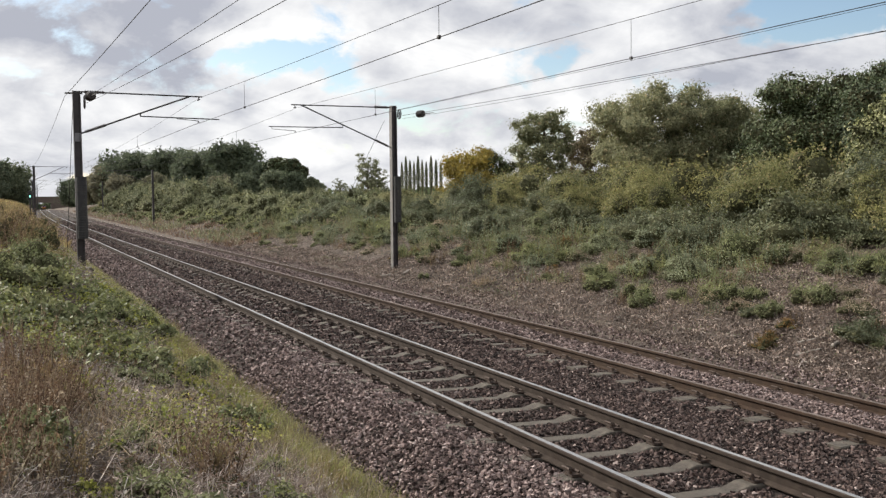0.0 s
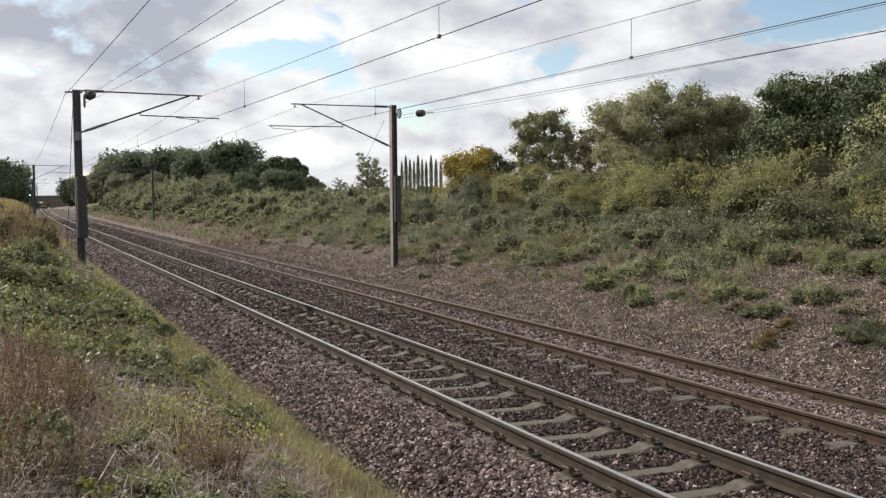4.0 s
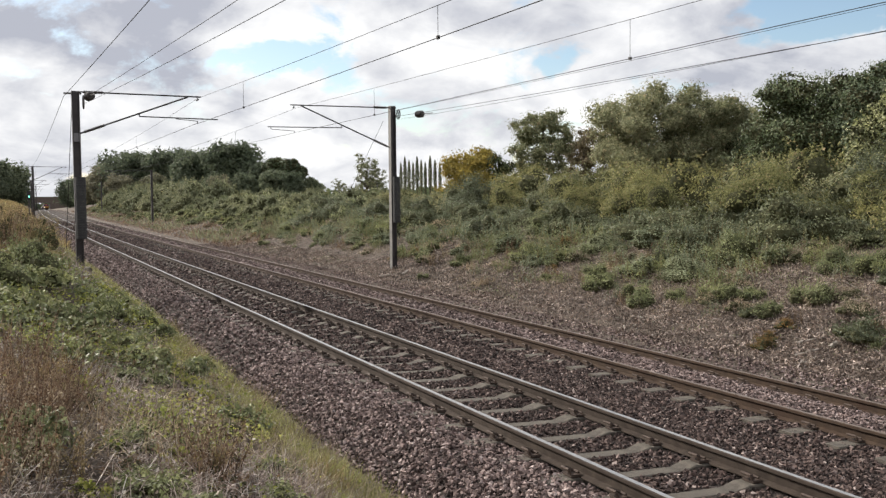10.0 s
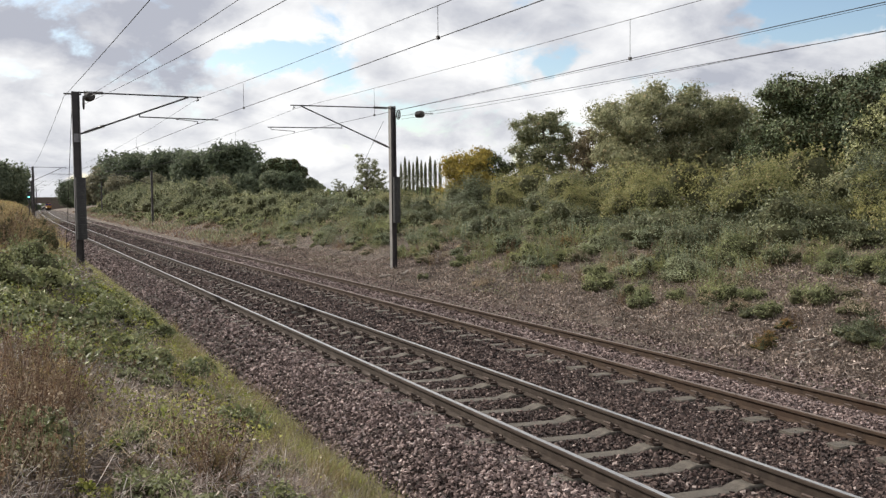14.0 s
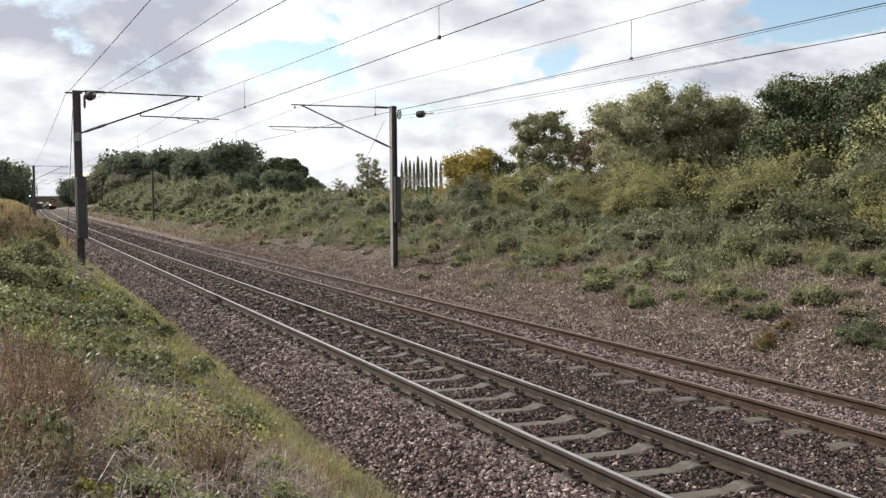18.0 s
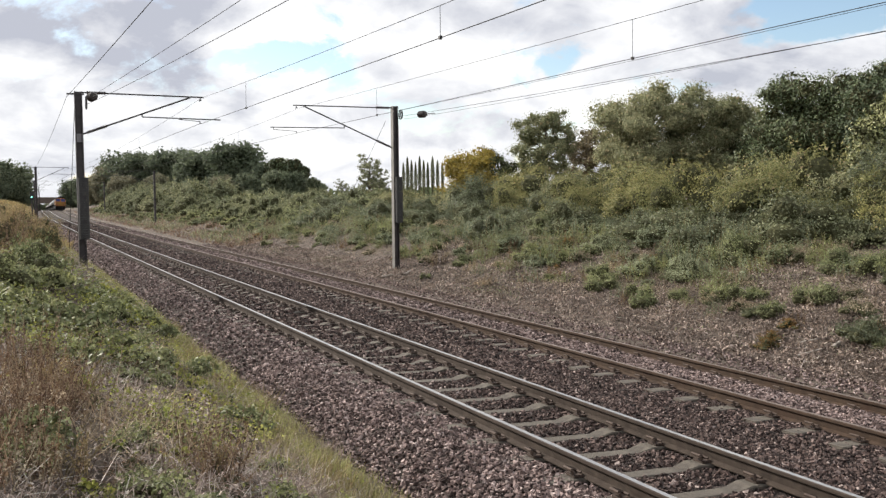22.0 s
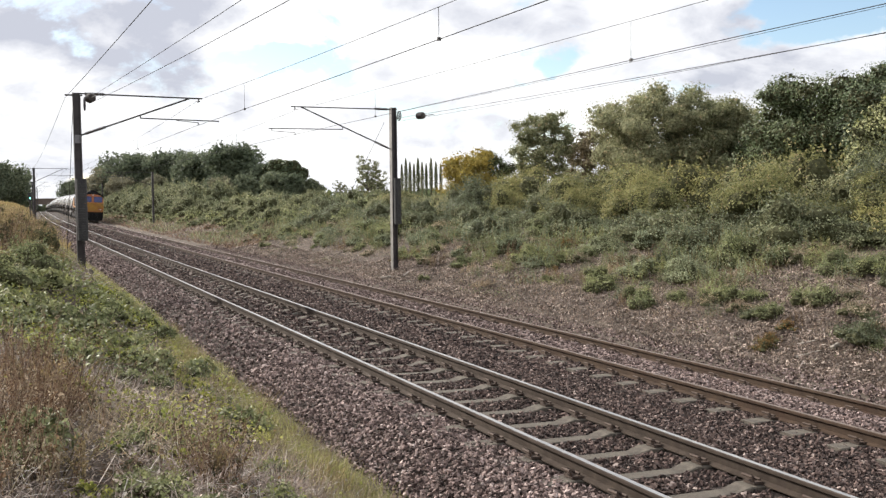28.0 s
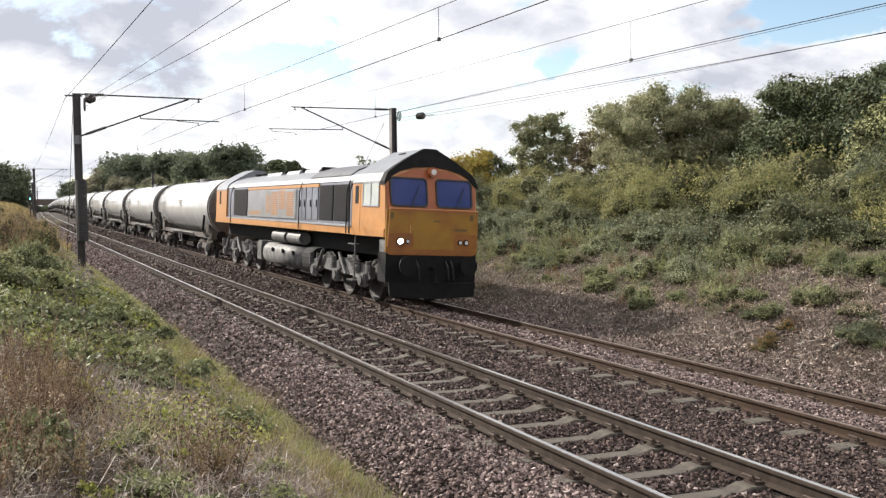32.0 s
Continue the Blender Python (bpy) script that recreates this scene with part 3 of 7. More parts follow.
make_mast(2.02, 28.0, 0.47, 5.46, 1, "dark steel mast with bracket arm standing in the grass bank", 5.44, 5.37, 4.66, 5.50, 4.28, (3.73, 5.98), 4.80, 1.33)
make_mast(13.45, 32.5, -0.36, 5.83, -1, "grey steel mast with bracket arm at the foot of the bank", 5.76, 9.65, 4.76, 9.52, 4.27, (11.46, 8.69), 4.97, 1.45)
for xx, yy in ((3.0, 97.0), (4.9, 168.0), (8.0, 240.0)):
    f0, mid = float(fall(yy)), NEAR_A + 0.75 + float(bend(yy))
    make_mast(xx, yy, f0 + 0.1, f0 + 5.6, 1, "distant dark steel mast with bracket arm", f0 + 5.55, mid, f0 + 4.72, mid + 0.1, f0 + 4.3, (mid - 1.6, mid + 0.6), f0 + 4.9)
for xx, yy in ((14.65, 102.0), (16.2, 172.0), (18.2, 243.0)):
    f0, mid = float(fall(yy)), FAR_MID + float(bend(yy))
    make_mast(xx, yy, f0 - 0.2, f0 + 5.4, -1, "distant dark steel mast with bracket arm", f0 + 5.35, mid, f0 + 4.72, mid - 0.1, f0 + 4.0, (mid + 1.6, mid - 0.8), f0 + 4.9)


def make_wire(name, pts, r, label):
    """A thin wire through points, as one tube."""
    p = np.array(pts, float)
    n = 6
    t = np.arange(n) * 2 * np.pi / n
    v = p[:, None, :] + np.stack([np.cos(t) * r, 0 * t, np.sin(t) * r], -1)[None]
    i = np.arange(len(p) - 1)[:, None] * n
    j = np.arange(n)[None, :]
    f = np.stack([i + j, i + (j + 1) % n, i + n + (j + 1) % n, i + n + j], -1).reshape(-1, 4)
    return tagged(part(name, mesh_of(name, v.reshape(-1, 3), f, M["wire"]), None, None), label, "wire", "overhead line wires")


def span(x0, y0, z0, x1, y1, z1, sag, n=12):
    return [(x0 + (x1 - x0) * t, y0 + (y1 - y0) * t, z0 + (z1 - z0) * t - 4 * sag * t * (1 - t)) for t in (i / n for i in range(n + 1))]


def line_spans(name, label, mid, y0s, z_support, sag, r):
    pts = []
    for a, b in zip(y0s, y0s[1:]):
        s = span(mid + float(bend(a)), a, z_support + float(fall(a)), mid + float(bend(b)), b, z_support + float(fall(b)), sag)
        pts += s if not pts else s[1:]
    return make_wire(name, pts, r, label)


Y_NEAR, Y_FAR = [28.0, 97.0, 168.0, 240.0, 312.0, 384.0], [32.5, 102.0, 172.0, 243.0, 315.0, 387.0]
line_spans("catenary_wire", "dark catenary wire running on over the near track", 5.35, Y_NEAR, 5.38, 0.40, 0.0045)
line_spans("contact_wire", "dark contact wire running on over the near track", 5.35, Y_NEAR, 4.66, 0.0, 0.007)
line_spans("catenary_wire", "dark catenary wire running on over the far track", 9.65, Y_FAR, 5.62, 0.40, 0.005)
line_spans("contact_wire", "dark contact wire running on over the far track", 9.65, Y_FAR, 4.76, 0.0, 0.007)


def near_wire(name, label, a, b, c, r=0.0046):
    """A wire that sags through three points."""
    pts = []
    for i in range(19):
        t = i / 18
        y = a[1] + (c[1] - a[1]) * t
        k = (b[1] - a[1]) / (c[1] - a[1])
        q = [u * ((t - k) * (t - 1)) / (k) + v * (t * (t - 1)) / (k * (k - 1)) + w * (t * (t - k)) / (1 - k) for u, v, w in zip(a, b, c)]
        pts.append((q[0], y, q[2]))
    return make_wire(name, pts, r, label)


near_wire("catenary_wire", "dark catenary wire sagging over the near track", (5.38, 28.0, 5.38), (5.45, 11.3, 5.02), (5.45, -30.0, 5.0))
near_wire("contact_wire", "dark contact wire over the near track", (5.38, 28.0, 4.64), (5.45, 11.5, 4.59), (5.45, -30.0, 4.60), 0.0062)
near_wire("catenary_wire", "dark catenary wire sagging over the far track", (9.65, 32.4, 5.61), (9.65, 12.83, 5.37), (9.65, -30.0, 5.45))
near_wire("contact_wire", "dark contact wire over the far track", (9.65, 32.4, 4.75), (9.65, 12.83, 4.72), (9.65, -30.0, 4.74), 0.0062)
near_wire("return_wire", "thick dark wire along the mast tops", (1.72, 28.0, 5.30), (1.92, 13.2, 5.12), (2.45, -30.0, 5.0), 0.0066)
near_wire("return_wire", "thick dark wire from mast top to mast top", (3.0, 97.0, 5.62), (2.35, 62.0, 5.2), (1.72, 28.0, 5.30), 0.0066)
near_wire("anchor_wire", "dark wire tied off at the mast in the grass", (2.22, 27.7, 5.22), (2.70, 16.3, 5.05), (4.6, -25.0, 5.1))
near_wire("anchor_wire", "dark wire tied off at the mast in the grass", (2.22, 27.7, 5.08), (2.79, 14.35, 4.73), (4.6, -25.0, 4.65))
near_wire("anchor_wire", "dark wire tied off at the mast on the far side", (13.6, 32.2, 5.66), (13.6, 18.1, 5.60), (13.6, -20.0, 5.9))
near_wire("anchor_wire", "dark wire tied off at the mast on the far side", (13.58, 31.9, 5.42), (12.64, 15.2, 5.0), (10.2, -30.0, 4.72), 0.0066)
near_wire("anchor_wire", "dark wire tied off at the mast on the far side", (13.58, 31.9, 5.30), (12.64, 15.2, 4.97), (10.2, -30.0, 5.2))


def make_dropper(x, y, top, low):
    d = tagged(part("dropper", rodded((x, y, low), (x, y, top), 0.0042, 5), M["wire"], None), "thin dropper wire between catenary and contact wire", "wire", "droppers")
    part("dropper_clamp", boxed(x - 0.02, x + 0.02, y - 0.03, y + 0.03, low - 0.02, low + 0.03, bevel=0.005), M["fitting"], d)


make_dropper(5.45, 11.5, 5.02, 4.59), make_dropper(9.65, 12.83, 5.37, 4.72)
make_dropper(5.43, 22.5, 5.22, 4.62), make_dropper(9.65, 24.6, 5.46, 4.74)
for yy in (42.0, 55.0, 68.0, 82.0):
    for mid, off, zs, zc in ((5.35, 28.0, 5.38, 4.66), (9.65, 32.5, 5.62, 4.76)):
        t = (yy - off) / 69.5
        make_dropper(mid + float(bend(yy)), yy, zs - 1.6 * t * (1 - t), zc)


def make_anchor(name, p, q, label):
    """A string of insulator discs between a mast and its tied-off wire."""
    p, q = Vector(p), Vector(q)
    d = (q - p).normalized()
    th = empty(name, Matrix.Translation(p), label, "insulator")
    part("link", rodded((0, 0, 0), q - p, 0.014, 6), M["fitting"], th)
    for i in range(6):
        a = d * (0.25 + i * 0.075)
        part("disc", rodded(a, a + d * 0.055, 0.125, 14, 0.09), M["porcelain"], th)


make_anchor("anchor_insulator", (13.58, 30.6, 5.36), (13.46, 28.9, 5.27), "dark disc insulators beside the far mast")
make_anchor("anchor_insulator", (2.24, 26.9, 5.19), (2.31, 25.3, 5.12), "dark disc insulators beside the mast in the grass")
# thin stay behind the far mast
make_wire("stay_wire", [(13.3, 33.0, 5.3), (12.9, 39.5, 0.1)], 0.008, "thin steel stay from the mast to the ground")
make_wire("stay_wire", [(1.95, 28.2, 5.3), (1.7, 29.2, 0.5)], 0.008, "thin earthing cable down the mast's side")

# ---- signal ----
sg = empty("railway_signal", Matrix.Translation((2.55, 95.5, 0.2)), "small dark signal with a lit green lamp beside the track", "signal")
part("post", rodded((0, 0, -0.3), (0, 0, 2.3), 0.06), M["fitting"], sg)
part("head", boxed(-0.16, 0.16, -0.1, 0.1, 2.2, 3.0, bevel=0.02), M["weights"], sg)
part("lamp", rodded((0, -0.12, 2.5), (0, -0.16, 2.5), 0.06, 12), glow("green lamp", (0.2, 1.0, 0.75), 4.0), sg, "lit green lamp")

# ---- bridge in the distance ----
by = 885.0
bx = NEAR_A + 2.8 + float(bend(by))
bz = float(fall(by))
bridge = empty("road_bridge", Matrix.Translation((bx, by, bz)), "far dark brick bridge across the railway", "bridge")
part("deck", boxed(-60, 60, -4, 4, 6.2, 10.2), M["brick"], bridge)
part("parapet", boxed(-60, 60, -4.2, -3.8, 10.2, 11.6), M["brick"], bridge)
for s in (-1, 1):
    part("abutment", boxed(s * 8, s * 60, -4, 4, -2, 6.2), M["brick"], bridge)

# ---- train ----
TRAIN = {
    # orange of the nose, its colour darkened for the shaded front
    "orange": surface("orange paint darkened for shade, with grime", (0.25, 0.062, 0.016), (0.32, 0.082, 0.02), 3, 0.35, 0, 40, 0.08, 0.002, (0.36, 0.11, 0.03), 1.6),
    # the same orange with sunlight put into the colour, mostly for the sides
    "pale_orange": surface("orange paint lightened as if sunlit", (0.46, 0.205, 0.06), (0.56, 0.27, 0.09), 3, 0.35, 0, 40, 0.08, 0.002, (0.40, 0.21, 0.09), 1.6),
    # nose yellow, darkened for the shaded front besides its grime
    "yellow": surface("warning yellow paint darkened for shade, with grime", (0.235, 0.115, 0.006), (0.30, 0.15, 0.008), 2.2, 0.4, 0, 40, 0.08, 0.002, (0.20, 0.05, 0.008), 0.9),
    "blue": surface("grey-blue paint", (0.14, 0.15, 0.185), (0.22, 0.23, 0.265), 2, 0.25, 0, 40, 0.08, 0.002, (0.13, 0.13, 0.14), 1.4),
    "silver": surface("dusty silver ribs", (0.34, 0.35, 0.37), (0.5, 0.51, 0.52), 3, 0.3, 0.3, 40, 0.1, 0.002, (0.22, 0.2, 0.18), 1.5),
    "roof": surface("dusty grey roof", (0.12, 0.127, 0.145), (0.21, 0.22, 0.24), 2, 0.32, 0, 30, 0.15, 0.004, (0.14, 0.14, 0.15), 1.2),
    "soot": surface("sooty dark grey roof panel", (0.035, 0.036, 0.042), (0.075, 0.077, 0.085), 3, 0.4, 0, 30, 0.3, 0.004, (0.11, 0.11, 0.12), 1.5),
    "grille": surface("black radiator grille", (0.006, 0.006, 0.007), (0.013, 0.013, 0.014), 8, 0.75, 0, 60, 0.2, 0.003, spec=0.15),
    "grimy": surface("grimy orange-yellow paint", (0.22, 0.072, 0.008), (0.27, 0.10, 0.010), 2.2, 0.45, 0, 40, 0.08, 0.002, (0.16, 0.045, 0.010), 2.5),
    "black": surface("black underframe", (0.005, 0.005, 0.0055), (0.012, 0.0115, 0.011), 5, 0.8, 0, 40, 0.3, 0.004, spec=0.2),
    "bogie": surface("dusty grey bogie casting", (0.06, 0.058, 0.056), (0.17, 0.165, 0.16), 4, 0.6, 0, 30, 0.15, 0.004, (0.010, 0.0095, 0.009), 2.6),
    "brown": surface("brake-dust brown steel", (0.045, 0.036, 0.03), (0.10, 0.082, 0.07), 4, 0.8, 0.1, 30, 0.4, 0.006, (0.17, 0.15, 0.13), 2.0),
    "tank": surface("pale grey tank paint", (0.52, 0.52, 0.515), (0.62, 0.62, 0.61), 1.2, 0.12, 0, 30, 0.04, 0.002, (0.5, 0.49, 0.47), 0.7),
    "tank_end": surface("grimy tank end", (0.06, 0.052, 0.045), (0.12, 0.105, 0.095), 1.6, 0.6, 0, 30, 0.1, 0.002, (0.04, 0.036, 0.033), 1.4),
    "glass": surface("dark blue cab glass", (0.012, 0.018, 0.09), (0.02, 0.03, 0.15), 2, 0.08, 0, 30, 0.0, 0.001),
    "side_glass": surface("pale smooth side glass", (0.42, 0.45, 0.42), (0.55, 0.57, 0.53), 2, 0.08, 0, 30, 0.0, 0.001),
    "rubber": surface("black window rubber", (0.012, 0.012, 0.012), (0.02, 0.02, 0.02), 6, 0.6),
    "lamp": glow("lit headlamp", (1.0, 0.95, 0.85), 14.0),
    "lens": surface("unlit lamp lens", (0.5, 0.46, 0.44), (0.65, 0.62, 0.6), 5, 0.15),
    "mark": surface("dark stencilled paint", (0.09, 0.06, 0.02), (0.13, 0.09, 0.03), 9, 0.6),
    "tyre": surface("dark wheel steel", (0.02, 0.018, 0.016), (0.045, 0.04, 0.036), 6, 0.75, 0.0, 50, 0.2, 0.003),
}
SPEED, FRONT_32, DZ, CANT = 25.53, 21.12, -0.308, 0.0542
LOCO_LEN, WHEEL_R = 19.9, 0.55


def rail_pose(y):
    """Where a vehicle with its middle at y stands on the far track."""
    a, b = y - 6.0, y + 6.0
    pa = Vector((FAR_MID + float(bend(a)), a, DZ + float(fall(a))))
    pb = Vector((FAR_MID + float(bend(b)), b, DZ + float(fall(b))))
    d = (pb - pa).normalized()
    right = Vector((d.y, -d.x, 0)).normalized()
    up = right.cross(d)
    right, up = right * math.cos(CANT) - up * math.sin(CANT), up * math.cos(CANT) + right * math.sin(CANT)
    return Matrix.Translation((pa + pb) / 2) @ Matrix((right, d, up)).transposed().to_4x4()


def extruded(pts, y0, y1, bevel=0.0, rake=None):
    """A body with the outline pts (x, z) from y0 to y1; rake(z) shifts the front."""
    bm = bmesh.new()
    a = [bm.verts.new((x, y0 + (rake(z) if rake else 0.0), z)) for x, z in pts]
    b = [bm.verts.new((x, y1, z)) for x, z in pts]
    n = len(pts)
    for i in range(n):
        j = (i + 1) % n
        bm.faces.new((a[i], b[i], b[j], a[j]))
    bm.faces.new(a), bm.faces.new(b[::-1])
    bmesh.ops.recalc_face_normals(bm, faces=bm.faces)
    if bevel:
        bmesh.ops.bevel(bm, geom=[e for e in bm.edges if abs(e.verts[0].co.y - e.verts[1].co.y) > 0.5 or True], offset=bevel, segments=2, affect="EDGES")
    return bm


def plate(pts, y, thick, rake=None):
    """A flat panel across the body with the outline pts (x, z), its face at y."""
    bm = bmesh.new()
    f = [bm.verts.new((x, y + (rake(z) if rake else 0.0), z)) for x, z in pts]
    k = [bm.verts.new((x, y + thick + (rake(z) if rake else 0.0), z)) for x, z in pts]
    bm.faces.new(f), bm.faces.new(k[::-1])
    for i in range(len(pts)):
        j = (i + 1) % len(pts)
        bm.faces.new((f[i], k[i], k[j], f[j]))
    bmesh.ops.recalc_face_normals(bm, faces=bm.faces)
    return bm


def rounded(x0, x1, z0, z1, r, n=4):
    out = []
    for cx, cz, a0 in ((x1 - r, z1 - r, 0), (x0 + r, z1 - r, 90), (x0 + r, z0 + r, 180), (x1 - r, z0 + r, 270)):
        for i in range(n + 1):
            a = radians(a0 + 90 * i / n)
            out.append((cx + r * math.cos(a), cz + r * math.sin(a)))
    return out


def ring(outer, inner, y, thick, rake=None):
    bm = bmesh.new()
    sh = lambda z: rake(z) if rake else 0.0
    vs = [[bm.verts.new((x, yy + sh(z), z)) for x, z in o] for o, yy in ((outer, y), (inner, y), (outer, y + thick), (inner, y + thick))]
    n = len(outer)
    for i in range(n):
        j = (i + 1) % n
        bm.faces.new((vs[0][i], vs[1][i], vs[1][j], vs[0][j]))
        bm.faces.new((vs[0][i], vs[0][j], vs[2][j], vs[2][i]))
        bm.faces.new((vs[1][i], vs[3][i], vs[3][j], vs[1][j]))
    bmesh.ops.recalc_face_normals(bm, faces=bm.faces)
    return bm


ROOF = [(-1.32, 3.10), (-1.22, 3.32), (-0.98, 3.50), (-0.6, 3.74), (-0.17, 3.97), (0.17, 3.97), (0.6, 3.74), (0.98, 3.50), (1.22, 3.32), (1.32, 3.10)]


def wheel_bm():
    bm = bmesh.new()
    prof = [(0.0, 0.10), (0.09, 0.10), (0.11, 0.05), (WHEEL_R - 0.12, 0.035), (WHEEL_R - 0.08, 0.065), (WHEEL_R, 0.065), (WHEEL_R + 0.005, -0.035), (WHEEL_R + 0.03, -0.05), (WHEEL_R + 0.03, -0.075), (WHEEL_R - 0.1, -0.075), (0.0, -0.06)]
    n = 28
    rows = [[bm.verts.new((-h, r * math.cos(2 * math.pi * i / n), r * math.sin(2 * math.pi * i / n))) for i in range(n)] for r, h in prof[1:-1]]
    for a, b in zip(rows, rows[1:]):
        for i in range(n):
            j = (i + 1) % n
            bm.faces.new((a[i], a[j], b[j], b[i]))
    bm.faces.new(rows[0]), bm.faces.new(rows[-1][::-1])
    bmesh.ops.recalc_face_normals(bm, faces=bm.faces)
    return bm


WHEEL_ME = bpy.data.meshes.new("wheel")
_b = wheel_bm()
_b.to_mesh(WHEEL_ME), _b.free()
WHEEL_ME.materials.append(TRAIN["tyre"])


def wheelset(parent, y, r=WHEEL_R):
    ax = part("axle", rodded((-0.85, 0, 0), (0.85, 0, 0), 0.09, 10), TRAIN["brown"], parent)
    ax.matrix_local = Matrix.Translation((0, y, r))
    for s in (-1, 1):
        w = part("wheel", WHEEL_ME, None, ax)
        k = r / WHEEL_R
        w.matrix_local = Matrix.Translation((s * 0.755, 0, 0)) @ (Matrix.Rotation(math.pi, 4, "Z") if s > 0 else Matrix()) @ Matrix.Diagonal((1, k, k, 1))
    return ax


def loco_bogie(lo, y0, axles):
    """One three-axle bogie about y0."""
    for s in (-1, 1):
        pts = [(-2.45, 0.62), (-2.45, 0.9), (-1.75, 1.0), (-1.2, 0.82), (-0.75, 1.0), (-0.1, 1.04), (0.35, 0.84), (0.85, 1.0), (1.6, 1.03), (2.1, 0.9), (2.45, 0.85), (2.45, 0.6), (2.0, 0.5), (1.5, 0.66), (0.6, 0.62), (0.15, 0.5), (-0.3, 0.64), (-1.3, 0.6), (-1.8, 0.48), (-2.2, 0.52)]
        bm = bmesh.new()
        a = [bm.verts.new((s * 1.02, y0 + y, z)) for y, z in pts]
        b = [bm.verts.new((s * 1.16, y0 + y, z)) for y, z in pts]
        bm.faces.new(a), bm.faces.new(b[::-1])
        for i in range(len(pts)):
            j = (i + 1) % len(pts)
            bm.faces.new((a[i], b[i], b[j], a[j]))
        bmesh.ops.recalc_face_normals(bm, faces=bm.faces)
        part("bogie_frame", bm, TRAIN["bogie"], lo, "dusty grey bogie side casting")
        for ay in axles:
            bm = boxed(s * 1.14, s * 1.27, y0 + ay - 0.2, y0 + ay + 0.2, 0.36, 0.74, bevel=0.04)
            rod(bm, (s * 1.26, y0 + ay, WHEEL_R), (s * 1.31, y0 + ay, WHEEL_R), 0.13, 14)
            part("axle_box", bm, TRAIN["bogie"], lo)
            for d in (-0.36, 0.36):
                bm = bmesh.new()
                for i in range(6):
                    rod(bm, (s * 1.2, y0 + ay + d, 0.72 + 0.06 * i), (s * 1.2, y0 + ay + d, 0.76 + 0.06 * i), 0.085, 10)
                part("spring", bm, TRAIN["bogie"], lo)
        bm = rodded((s * 1.24, y0 - 0.85, 0.62), (s * 1.24, y0 - 0.25, 1.18), 0.05, 10)
        part("damper", bm, TRAIN["bogie"], lo)
        bm = rodded((s * 1.24, y0 + 1.2, 1.2), (s * 1.24, y0 + 1.75, 0.6), 0.05, 10)
        part("damper", bm, TRAIN["bogie"], lo)
        for ay in axles:
            for d in (-1, 1):
                part("brake_block", boxed(s * 0.69, s * 0.84, y0 + ay + d * 0.6 - 0.05, y0 + ay + d * 0.6 + 0.05, 0.42, 0.75, bevel=0.02), TRAIN["brown"], lo)


SIDE_GRILLES = [(2.75, 4.0), (4.1, 5.35), (14.35, 16.6)]


